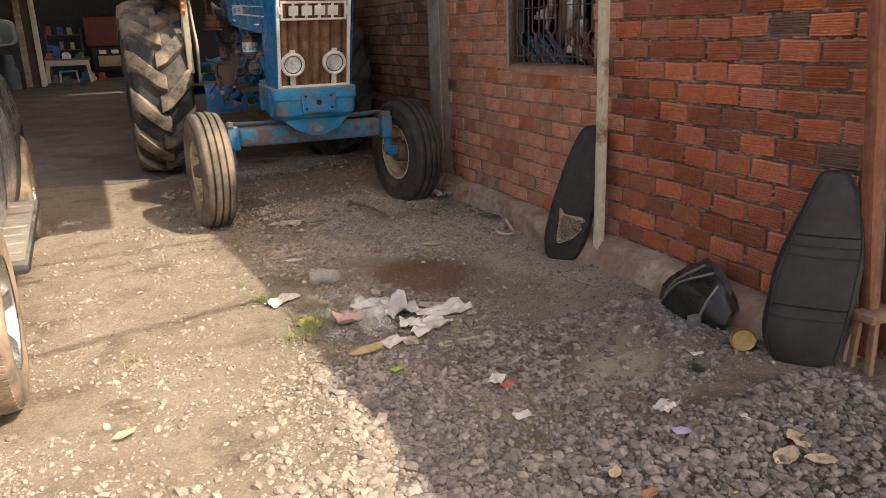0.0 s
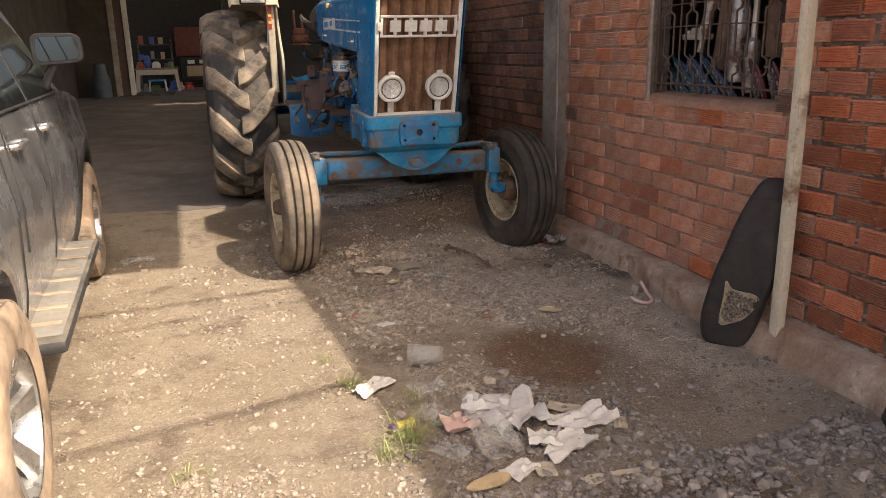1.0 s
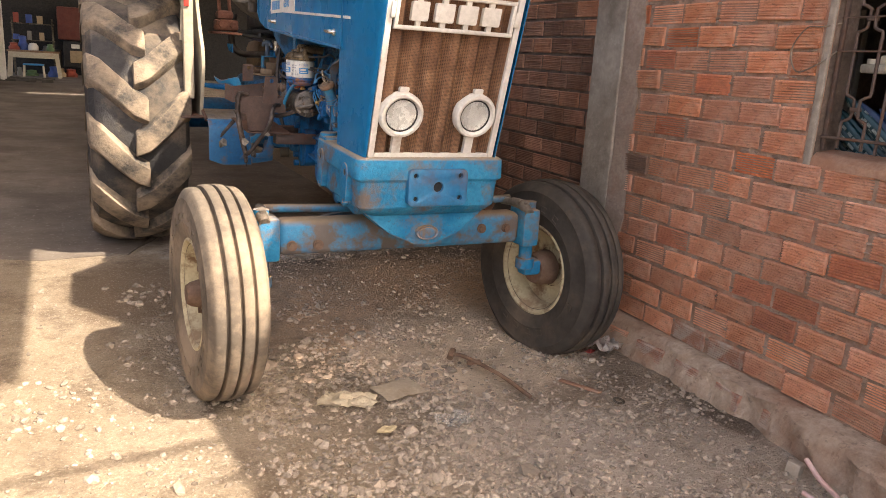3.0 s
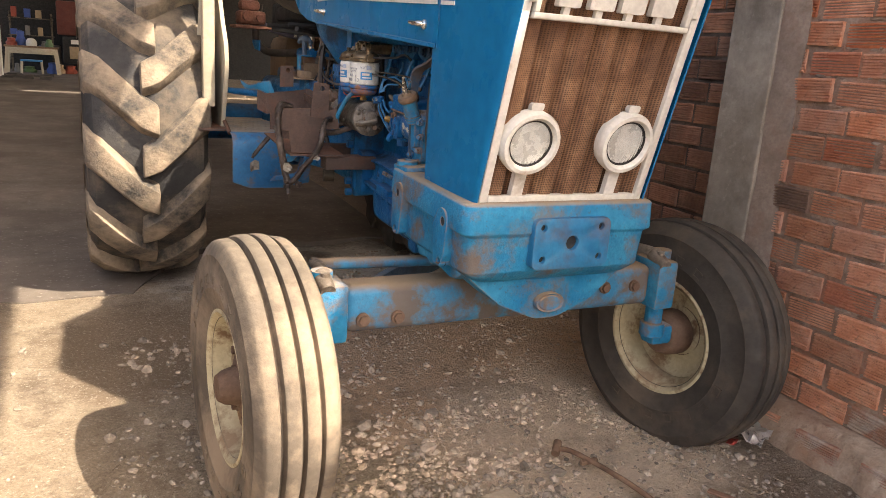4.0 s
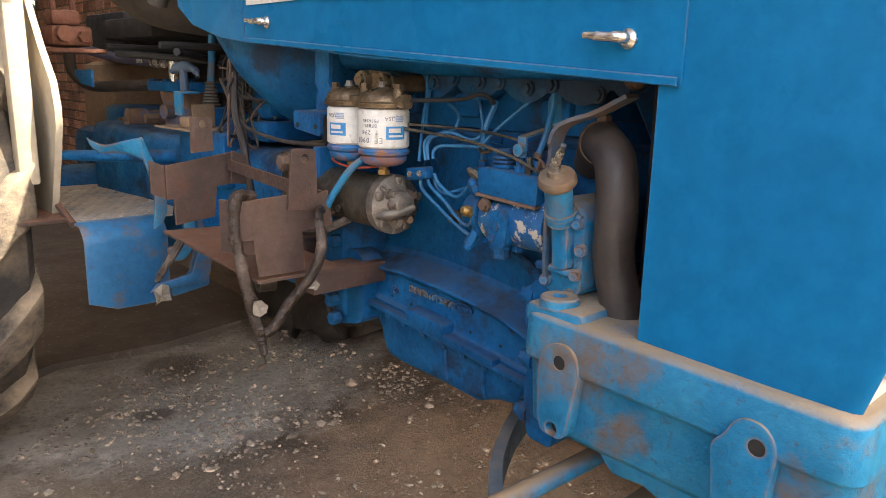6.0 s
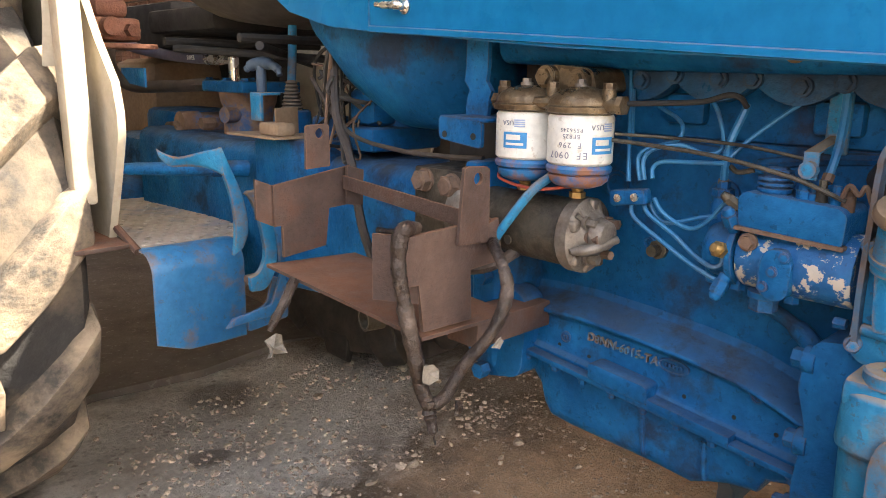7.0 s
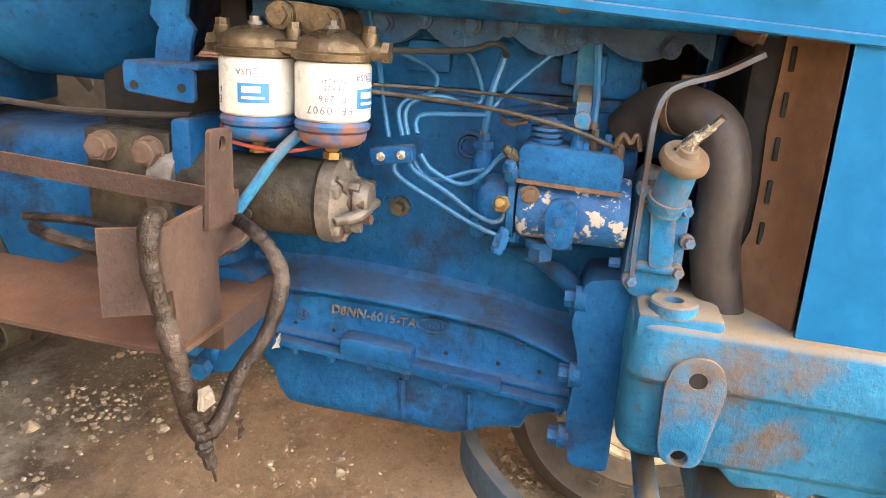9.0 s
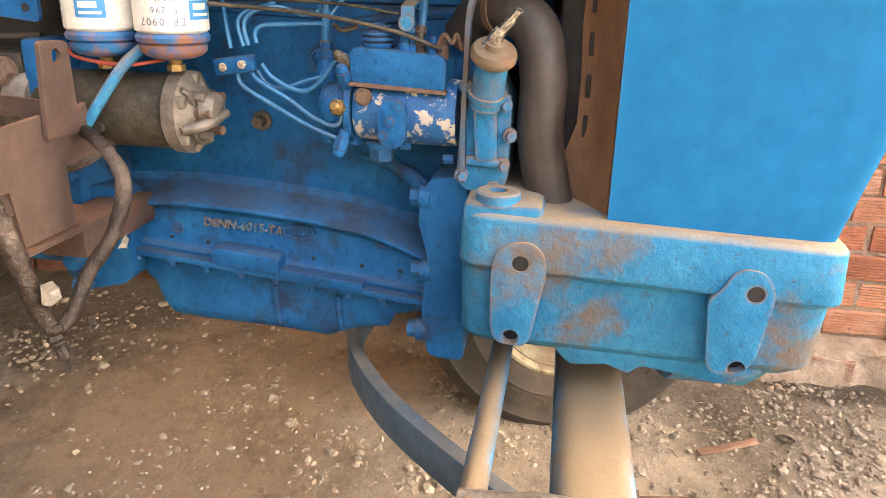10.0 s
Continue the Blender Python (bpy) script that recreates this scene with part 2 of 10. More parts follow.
M_brick_white = surf("limewashed_brick", (0.40, 0.32, 0.27), (0.48, 0.40, 0.34), 10, 0.9, stain=(0.33, 0.13, 0.075), stain_scale=8, stain_lo=0.42, stain_hi=0.6, stain_amt=0.8, bump=0.3)
M_wood = surf("weathered_timber", (0.20, 0.12, 0.075), (0.30, 0.20, 0.13), 6, 0.85, stain=(0.10, 0.065, 0.045), stain_scale=4, bump=0.3, bump_scale=30, stretch=(12, 12, 1))
M_post = surf("flaking_cream_post_paint", (0.60, 0.53, 0.38), (0.68, 0.62, 0.47), 8, 0.6, stain=(0.22, 0.11, 0.055), stain_scale=4, stain_lo=0.56, stain_hi=0.66, stain_amt=0.85, bump=0.2, stretch=(3, 3, 1), edge=(0.2, 0.09, 0.05), edge_r=0.008)
# Kept pale so that the unseen roofs bounce yard light down.
M_sheet = surf("galvanised_roof_sheet", (0.42, 0.41, 0.39), (0.54, 0.53, 0.50), 3, 0.6, stain=(0.22, 0.12, 0.07), stain_scale=2, bump=0.1)


# ---- mesh tools ----
def cr(pts, k=6):
    """A smooth line through the points (Catmull-Rom), k steps a span."""
    p = [Vector(a) for a in pts]
    if len(p) < 3:
        return p
    q = [2 * p[0] - p[1], *p, 2 * p[-1] - p[-2]]
    out = []
    for i in range(1, len(q) - 2):
        a, b, c, d = q[i - 1:i + 3]
        for j in range(k):
            t = j / k
            out.append(0.5 * (2 * b + (c - a) * t + (2 * a - 5 * b + 4 * c - d) * t * t + (3 * b - a - 3 * c + d) * t ** 3))
    return out + [p[-1]]


def bx(bm, lo, hi, bev=0.0, seg=2):
    c = [(a + b) / 2 for a, b in zip(lo, hi)]
    s = [abs(b - a) for a, b in zip(lo, hi)]
    g = bmesh.ops.create_cube(bm, size=1, matrix=Matrix.LocRotScale(c, None, s))["verts"]
    if bev:
        e = list({e for v in g for e in v.link_edges})
        bmesh.ops.bevel(bm, geom=e, offset=bev, segments=seg, affect="EDGES", profile=0.5)
    return bm


def frame_of(axis):
    z = Vector(axis).normalized()
    return z.to_track_quat("Z", "Y").to_matrix()


def cyl(bm, p0, p1, r0, r1=None, n=20, cap=True):
    p0, p1 = Vector(p0), Vector(p1)
    r1 = r0 if r1 is None else r1
    m = frame_of(p1 - p0)
    rings = [[bm.verts.new(p + m @ Vector((r * math.cos(2 * math.pi * i / n), r * math.sin(2 * math.pi * i / n), 0))) for i in range(n)] for p, r in ((p0, r0), (p1, r1))]
    for i in range(n):
        bm.faces.new((rings[0][i], rings[0][(i + 1) % n], rings[1][(i + 1) % n], rings[1][i]))
    if cap:
        bm.faces.new(rings[0][::-1])
        bm.faces.new(rings[1])
    return bm


def tube(bm, pts, r, n=10, k=6, cap=True, wob=0.0):
    line = cr(pts, k)
    rad = r if isinstance(r, (list, tuple)) else [r] * len(line)
    if len(rad) != len(line):
        rad = [rad[min(len(rad) - 1, int(i / max(1, len(line) - 1) * (len(rad) - 1) + 0.5))] for i in range(len(line))]
    rings, x = [], None
    for i, p in enumerate(line):
        d = (line[min(i + 1, len(line) - 1)] - line[max(i - 1, 0)]).normalized()
        if x is None:
            x = d.orthogonal().normalized()
        x = (x - d * x.dot(d)).normalized()
        y = d.cross(x)
        q = rad[i] * (1 + (random.uniform(-wob, wob) if wob else 0))
        rings.append([bm.verts.new(p + q * (math.cos(2 * math.pi * j / n) * x + math.sin(2 * math.pi * j / n) * y)) for j in range(n)])
    for a, b in zip(rings, rings[1:]):
        for j in range(n):
            bm.faces.new((a[j], a[(j + 1) % n], b[(j + 1) % n], b[j]))
    if cap:
        bm.faces.new(rings[0][::-1])
        bm.faces.new(rings[-1])
    return bm


def lathe(bm, prof, origin, axis, n=48, close=False):
    """prof: (radius, height along the axis)."""
    m, o = frame_of(axis), Vector(origin)
    rings = []
    for r, h in prof:
        if r < 1e-6:
            rings.append([bm.verts.new(o + m @ Vector((0, 0, h)))])
        else:
            rings.append([bm.verts.new(o + m @ Vector((r * math.cos(2 * math.pi * i / n), r * math.sin(2 * math.pi * i / n), h))) for i in range(n)])
    pairs = list(zip(rings, rings[1:])) + ([(rings[-1], rings[0])] if close else [])
    for a, b in pairs:
        for i in range(n):
            j = (i + 1) % n
            if len(a) == 1 and len(b) > 1:
                bm.faces.new((a[0], b[i], b[j]))
            elif len(b) == 1 and len(a) > 1:
                bm.faces.new((a[i], a[j], b[0]))
            elif len(a) > 1:
                bm.faces.new((a[i], a[j], b[j], b[i]))
    return bm


def axes3(axis, a, b, d):
    return {"x": (d, a, b), "y": (a, d, b), "z": (a, b, d)}[axis]


def plate(bm, outline, axis, d0, d1, holes=(), n=14):
    """A flat plate: outline (a, b) in the plane across the axis, from d0 to d1 along it, with round holes (a, b, r)."""
    loops = [list(outline)] + [[(a + r * math.cos(2 * math.pi * i / n), b + r * math.sin(2 * math.pi * i / n)) for i in range(n)] for a, b, r in holes]
    edges, firsts = [], []
    for lp in loops:
        vs = [bm.verts.new(axes3(axis, a, b, d0)) for a, b in lp]
        firsts.append(vs)
        edges += [bm.edges.new((vs[i], vs[(i + 1) % len(vs)])) for i in range(len(vs))]
    got = bmesh.ops.triangle_fill(bm, use_beauty=True, use_dissolve=False, edges=edges)
    faces = [f for f in got["geom"] if isinstance(f, bmesh.types.BMFace)]
    ext = bmesh.ops.extrude_face_region(bm, geom=faces)
    shift = Vector(axes3(axis, 0, 0, d1 - d0))
    for v in [g for g in ext["geom"] if isinstance(g, bmesh.types.BMVert)]:
        v.co += shift
    bmesh.ops.recalc_face_normals(bm, faces=bm.faces)
    return bm


def rounded(pts, r, k=4):
    """The outline with its corners rounded by r."""
    out, n = [], len(pts)
    for i in range(n):
        a, b, c = (Vector(pts[j % n]) for j in (i - 1, i, i + 1))
        e, f = (a - b), (c - b)
        q = min(r, e.length * 0.45, f.length * 0.45)
        p0, p1 = b + e.normalized() * q, b + f.normalized() * q
        for j in range(k + 1):
            t = j / k
            out.append(tuple((1 - t) ** 2 * p0 + 2 * t * (1 - t) * b + t * t * p1))
    return out


def bolt(bm, p, axis, r=0.012, h=0.01):
    p, d = Vector(p), Vector(axis).normalized()
    cyl(bm, p - d * 0.003, p + d * 0.003, r * 1.35, n=16)
    cyl(bm, p, p + d * h, r, n=6)
    return bm


def loft(bm, rings, close=True, caps=True):
    vs = [[bm.verts.new(p) for p in ring] for ring in rings]
    n = len(vs[0])
    for a, b in zip(vs, vs[1:]):
        for i in range(n if close else n - 1):
            j = (i + 1) % n
            bm.faces.new((a[i], a[j], b[j], b[i]))
    if caps and close:
        bm.faces.new(vs[0][::-1])
        bm.faces.new(vs[-1])
    bmesh.ops.recalc_face_normals(bm, faces=bm.faces)
    return bm


def mesh_of(name, bm, material, smooth=40, thick=0.0, bevel=0.0):
    bmesh.ops.recalc_face_normals(bm, faces=bm.faces)
    if thick:
        bmesh.ops.solidify(bm, geom=list(bm.faces), thickness=thick)
    if bevel:
        e = [e for e in bm.edges if len(e.link_faces) == 2 and e.calc_face_angle(0) > radians(30)]
        bmesh.ops.bevel(bm, geom=e, offset=bevel, segments=2, affect="EDGES", profile=0.5, clamp_overlap=True)
    me = bpy.data.meshes.new(name)
    bm.to_mesh(me)
    bm.free()
    if material:
        for mt in (material if isinstance(material, (list, tuple)) else [material]):
            me.materials.append(mt)
    if smooth:
        me.shade_smooth()
        me.set_sharp_from_angle(angle=radians(smooth))
    return me


def part(name, bm, material, parent, label="", **kw):
    ob = new(name, mesh_of(name, bm, material, **kw))
    ob.parent = parent
    return tagged(ob, label) if label else ob


def thing(name, m, label, category, group="", kind=""):
    ob = new(name)
    ob.empty_display_size = 0.1
    ob.matrix_world = m
    return tagged(ob, label, category, group, kind)


def solid(name, bm, material, label="", category="", group="", kind="", m=None, **kw):
    ob = new(name, mesh_of(name, bm, material, **kw))
    if m:
        ob.matrix_world = m
    return tagged(ob, label, category, group, kind)


def B():
    return bmesh.new()


def writing(name, text, m, size, material, parent, label="", depth=0.0006):
    """Real letters in the built-in font, as a mesh. m: the text's plane (x along the line, y up)."""
    cu = bpy.data.curves.new(name, "FONT")
    cu.body, cu.size, cu.extrude, cu.align_x, cu.align_y, cu.resolution_u = text, size, depth, "CENTER", "CENTER", 2
    tmp = bpy.data.objects.new(name, cu)
    scene.collection.objects.link(tmp)
    bpy.context.view_layer.update()
    me = bpy.data.meshes.new_from_object(tmp.evaluated_get(bpy.context.evaluated_depsgraph_get()))
    bpy.data.objects.remove(tmp)
    me.name = name
    me.materials.clear()
    me.materials.append(material)
    me.transform(m)
    ob = new(name, me)
    ob.parent = parent
    return tagged(ob, label) if label else ob


def step01(x, a, b):
    t = min(1, max(0, (x - a) / (b - a)))
    return t * t * (3 - 2 * t)


def ground_z(x, y):
    z = -0.045 + 0.045 * step01(y, 6.0, 7.6) + 0.05 * step01(x, 1.1, 2.1) * step01(y, -2, 2)
    k = 1 - step01(math.hypot(x - 0.5, y - 5), 9, 14)
    z -= 0.035 * step01(y, 8.35, 8.9)
    return z + k * (0.012 * noise.noise((x * 1.1, y * 1.1, 0.3)) + 0.006 * noise.noise((x * 4, y * 4, 1.7)))

# ---- ground ----
SPOTS = (   # patches of mud, spilt cement, lime, oil, pale dust and painted light: centre, radii, tone, amount
    (1.2, 5.1, 0.8, 0.65, (0.60, 0.51, 0.42), 0.85),
    (1.9, 4.3, 0.5, 1.2, (0.54, 0.455, 0.37), 0.85),
    (1.75, 3.1, 0.4, 0.5, (0.40, 0.335, 0.27), 0.65),
    (0.55, 5.25, 0.5, 0.45, (0.36, 0.28, 0.20), 0.6),
    (-0.1, 7.5, 0.5, 0.75, (0.20, 0.145, 0.10), 0.75),
    # pale dust under the tractor, toned up to brighten its shaded ground
    (1.35, 6.95, 1.0, 1.15, (0.70, 0.49, 0.325), 0.96),
    (1.45, 6.25, 0.75, 0.7, (0.72, 0.58, 0.44), 0.92),
    (1.13, 4.17, 0.36, 0.42, (0.20, 0.108, 0.066), 0.9),
    (1.40, 2.58, 0.33, 0.26, (0.47, 0.42, 0.31), 0.95),
    (2.08, 5.2, 0.12, 0.3, (0.10, 0.078, 0.06), 0.8),
    # shade in the gaps between near stones, put into the earth's tone
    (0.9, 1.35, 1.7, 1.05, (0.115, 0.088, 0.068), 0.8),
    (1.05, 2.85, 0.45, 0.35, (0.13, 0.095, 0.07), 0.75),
)
OLD_SLAB = (0.95, 8.7, 1.15, 0.85)      # broken concrete with bare aggregate under the gearbox
OIL = ((0.75, 8.47, 0.10, 0.09), (1.05, 9.0, 0.22, 0.2), (0.1, 9.0, 0.3, 0.4))


def spot(nt, co, cx, cy, rx, ry):
    """1 inside an ellipse, with a ragged, soft edge."""
    m = nt.nodes.new("ShaderNodeMapping")
    m.inputs["Location"].default_value = (-cx / rx, -cy / ry, 0)
    m.inputs["Scale"].default_value = (1 / rx, 1 / ry, 0)
    nt.links.new(co, m.inputs[0])
    ln = nt.nodes.new("ShaderNodeVectorMath")
    ln.operation = "LENGTH"
    nt.links.new(m.outputs[0], ln.inputs[0])
    n = nt.nodes.new("ShaderNodeTexNoise")
    n.inputs["Scale"].default_value, n.inputs["Detail"].default_value, n.inputs["Roughness"].default_value = 5.0, 8, 0.7
    nt.links.new(co, n.inputs["Vector"])
    add = nt.nodes.new("ShaderNodeMath")
    add.operation = "MULTIPLY_ADD"
    nt.links.new(n.outputs[0], add.inputs[0])
    add.inputs[1].default_value = 1.1
    nt.links.new(ln.outputs["Value"], add.inputs[2])
    r = nt.nodes.new("ShaderNodeMapRange")
    r.inputs[1].default_value, r.inputs[2].default_value, r.inputs[3].default_value, r.inputs[4].default_value = 1.15, 1.5, 1.0, 0.0
    nt.links.new(add.outputs[0], r.inputs[0])
    return r.outputs[0]


def ground_material():
    m = bpy.data.materials.new("stony_yard_earth")
    m.use_nodes = True
    nt = m.node_tree
    bs = nt.nodes["Principled BSDF"]
    co = nt.nodes.new("ShaderNodeTexCoord").outputs["Object"]
    earth = mix_rgb(nt, noise_tex(nt, co, 1.3, 8, 0.65), (0.46, 0.37, 0.27), (0.58, 0.48, 0.365))
    grey = mix_rgb(nt, noise_tex(nt, co, 2.2, 8, 0.7), (0.25, 0.195, 0.15), (0.38, 0.31, 0.245))
    sep = nt.nodes.new("ShaderNodeSeparateXYZ")
    nt.links.new(co, sep.inputs[0])
    east = nt.nodes.new("ShaderNodeMapRange")
    east.inputs[1].default_value, east.inputs[2].default_value = 0.0, 1.1
    nt.links.new(sep.outputs[0], east.inputs[0])
    wob = times(nt, east.outputs[0], noise_tex(nt, co, 1.1, 6, 0.7, 0.2, 0.62))
    col = mix_rgb(nt, wob, earth, grey)
    col = mix_rgb(nt, times(nt, noise_tex(nt, co, 2.6, 8, 0.7, 0.52, 0.66), 0.75), col, (0.13, 0.092, 0.066))
    col = mix_rgb(nt, times(nt, noise_tex(nt, co, 5.0, 8, 0.75, 0.60, 0.75), 0.6), col, (0.46, 0.42, 0.37))
    fine = noise_tex(nt, co, 60, 6, 0.75, 0.3, 0.7)
    col = mix_rgb(nt, times(nt, fine, 0.4), col, (0.13, 0.10, 0.075))
    v = nt.nodes.new("ShaderNodeTexVoronoi")
    v.inputs["Scale"].default_value = 42
    nt.links.new(co, v.inputs["Vector"])
    peb = nt.nodes.new("ShaderNodeMapRange")
    peb.inputs[1].default_value, peb.inputs[2].default_value, peb.inputs[3].default_value, peb.inputs[4].default_value = 0.15, 0.55, 1, 0
    nt.links.new(v.outputs["Distance"], peb.inputs[0])
    some = times(nt, peb.outputs[0], noise_tex(nt, co, 7, 5, 0.7, 0.45, 0.6))
    col = mix_rgb(nt, times(nt, some, 0.2), col, (0.42, 0.37, 0.31))
    col = mix_rgb(nt, times(nt, noise_tex(nt, co, 110, 5, 0.8, 0.45, 0.75), 0.4), col, (0.12, 0.09, 0.068))
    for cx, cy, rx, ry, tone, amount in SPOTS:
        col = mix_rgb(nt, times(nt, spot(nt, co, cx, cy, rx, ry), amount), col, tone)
    col = mix_rgb(nt, times(nt, noise_tex(nt, co, 3.3, 8, 0.75, 0.5, 0.66), 0.5), col, (0.20, 0.145, 0.10))
    col = mix_rgb(nt, times(nt, noise_tex(nt, co, 14, 8, 0.75, 0.5, 0.68), 0.4), col, (0.17, 0.125, 0.09))
    cells = nt.nodes.new("ShaderNodeTexVoronoi")
    cells.inputs["Scale"].default_value = 38
    nt.links.new(co, cells.inputs["Vector"])
    inside = nt.nodes.new("ShaderNodeMapRange")
    inside.inputs[1].default_value, inside.inputs[2].default_value, inside.inputs[3].default_value, inside.inputs[4].default_value = 0.3, 0.62, 1, 0
    nt.links.new(cells.outputs["Distance"], inside.inputs[0])
    shade = nt.nodes.new("ShaderNodeSeparateColor")
    nt.links.new(cells.outputs["Color"], shade.inputs[0])
    chips = mix_rgb(nt, shade.outputs[0], (0.40, 0.35, 0.29), (0.80, 0.76, 0.69))
    lime = noise_tex(nt, co, 2.4, 8, 0.7, 0.32, 0.55)
    # lime tones raised so that this shaded slab reads brighter
    bed = mix_rgb(nt, lime, (0.46, 0.385, 0.305), (0.85, 0.80, 0.72))
    bed = mix_rgb(nt, times(nt, inside.outputs[0], noise_tex(nt, co, 6, 6, 0.7, 0.35, 0.6)), bed, chips)
    for cx, cy, rx, ry in OIL:
        bed = mix_rgb(nt, times(nt, spot(nt, co, cx, cy, rx, ry), 0.6), bed, (0.10, 0.075, 0.055))
    col = mix_rgb(nt, times(nt, spot(nt, co, *OLD_SLAB), 0.95), col, bed)
    col = mix_rgb(nt, times(nt, noise_tex(nt, co, 110, 5, 0.8, 0.50, 0.75), 0.3), col, (0.10, 0.072, 0.052))
    col = mix_rgb(nt, times(nt, noise_tex(nt, co, 75, 4, 0.8, 0.57, 0.66), 0.7), col, (0.66, 0.58, 0.48))
    nt.links.new(col, bs.inputs["Base Color"])
    bs.inputs["Roughness"].default_value = 0.95
    bs.inputs["Specular IOR Level"].default_value = 0.2
    h = times(nt, times(nt, some, 0.3), times(nt, fine, 0.6), "ADD")
    b = nt.nodes.new("ShaderNodeBump")
    b.inputs["Strength"].default_value, b.inputs["Distance"].default_value = 1.0, 0.02
    nt.links.new(h, b.inputs["Height"])
    nt.links.new(b.outputs[0], bs.inputs["Normal"])
    return m


M_ground = ground_material()
M_slab = surf("worn_concrete_floor", (0.13, 0.108, 0.09), (0.20, 0.168, 0.14), 1.2, 0.85, stain=(0.10, 0.08, 0.065), stain_scale=0.9, stain_lo=0.48, stain_hi=0.68, stain_amt=0.75, bump=0.3, bump_scale=40, speck=(0.40, 0.37, 0.33), speck_scale=28)


def axis_steps(lo, a, b, hi, fine, coarse):
    out, x = [], lo
    while x < a - 1e-6:
        out.append(x)
        x += coarse
    x = a
    while x < b - 1e-6:
        out.append(x)
        x += fine
    x = b
    while x < hi:
        out.append(x)
        x += coarse
    return out + [hi]


def build_ground():
    xs = axis_steps(-3000, -2.0, 2.4, 3000, 0.05, 250)
    ys = axis_steps(-3000, 0.6, 9.0, 3000, 0.05, 250)
    xs = sorted(set(xs) | {-30, -12, -6, -3.5, 3.5, 6, 12, 30})
    ys = sorted(set(ys) | {-30, -12, -5, -2, 11, 14, 20, 30, 45})
    vs = [(x, y, ground_z(x, y)) for y in ys for x in xs]
    n = len(xs)
    fs = [(j * n + i, j * n + i + 1, (j + 1) * n + i + 1, (j + 1) * n + i) for j in range(len(ys) - 1) for i in range(n - 1)]
    me = bpy.data.meshes.new("ground")
    me.from_pydata(vs, [], fs)
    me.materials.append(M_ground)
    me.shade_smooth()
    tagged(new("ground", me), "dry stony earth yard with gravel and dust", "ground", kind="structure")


build_ground()

# shed floor: thin worn screed over the earth, ragged at its edge
bm = B()
edge = [(-0.95, 8.35), (-0.62, 8.25), (-0.3, 8.3), (-0.1, 8.3), (0.05, 8.7), (0.2, 9.1), (0.6, 9.3), (1.1, 9.25), (1.6, 9.35), (2.0, 9.2), (2.3, 9.3)]
outline = [(-9.0, 8.6), (-3.0, 8.5), (-1.8, 8.55), *edge, (6.0, 9.3), (6.0, 40), (-9, 40)]
plate(bm, outline, "z", -0.2, 0.004)
solid("shed_floor", bm, M_slab, "worn grey concrete floor of the open shed", "floor", kind="structure", smooth=0)

# ---- walls ----
WX = 2.225            # face of the brick wall
COURSE, BRICK = 0.104, 0.221
WALL_Y0, WALL_Y1 = 2.16, 6.22
WIN = (4.02, 5.10, 1.09, 2.45)     # y0, y1, z0, z1


# Stained plaster with the shed's shade put into its colour.
M_plaster = surf("shade_dark_stained_plaster", (0.055, 0.046, 0.036), (0.085, 0.07, 0.055), 1.5, 0.95, stain=(0.05, 0.042, 0.035), stain_scale=1.0, bump=0.1)


M_mortar_pink = surf("pinkish_mortar", (0.26, 0.185, 0.14), (0.38, 0.29, 0.23), 9, 0.95, stain=(0.30, 0.14, 0.09), stain_scale=6, stain_amt=0.5, bump=0.7, bump_scale=40, island=0.25)


M_mortar_far = surf("brick_stained_mortar", (0.24, 0.15, 0.105), (0.50, 0.37, 0.29), 9, 0.95, stain=(0.42, 0.19, 0.12), stain_scale=5, stain_lo=0.45, stain_hi=0.65, stain_amt=0.7, bump=0.9, bump_scale=40, speck=(0.1, 0.07, 0.05), speck_scale=40)


def wall_block(name, lo, hi, material, label, category="wall", bev=0.0):
    return solid(name, bx(B(), lo, hi, bev), material, label, category, kind="structure", smooth=0)


def wall_core():
    bm = B()
    y0, y1, z0, z1 = WIN
    x0, x1 = WX + 0.016, WX + 0.13
    for lo, hi in (((WALL_Y0, 0.149), (y0, 3.4)), ((y1, 0.149), (6.27, 3.4)), ((y0, 0.149), (y1, z0 - 0.02)), ((y0, z1), (y1, 3.4))):
        bx(bm, (x0, lo[0], lo[1]), (x1, hi[0], hi[1]))
    smear = B()
    for lo, hi in (((3.78, 0.149), (y0, 3.4)), ((y1, 0.149), (6.27, 3.4)), ((y0, 0.149), (y1, z0 - 0.02))):
        bx(smear, (WX + 0.0125, lo[0], lo[1]), (x0 - 0.002, hi[0], hi[1]))
    solid("wall_smear", smear, M_mortar_far, "pinkish cement smeared flush between the bricks", "mortar", kind="structure", smooth=0)
    return solid("wall_east", bm, M_mortar, "rough mortar core of the hollow-brick wall", "wall", kind="structure", smooth=0)


wall_east = wall_core()
bm = B()
pts = [(2.015, -0.1), (2.03, 0.03), (2.045, 0.085), (2.065, 0.128), (2.10, 0.146), (WX + 0.2, 0.149), (WX + 0.2, -0.1)]
rings = []
y = 2.1
while y < 6.3:
    dx = 0.035 * step01(y, 4.2, 3.4) + 0.13 * step01(y, 2.42, 2.3) + 0.085 * step01(y, 4.3, 5.2)
    ring = []
    for i, (x, z) in enumerate(pts):
        j = 0.022 * noise.noise((y * 2.1, 3, 1)) + 0.03 * noise.noise((y * 7, 1, 1 + 0.5 * i)) + 0.024 * noise.noise((y * 17, 4, 1.7 * i))
        ring.append((x + (dx + j if i < 5 else 0), y, z + (0.5 * j if 0 < i < 4 else 0)))
    rings.append(ring)
    y += 0.02
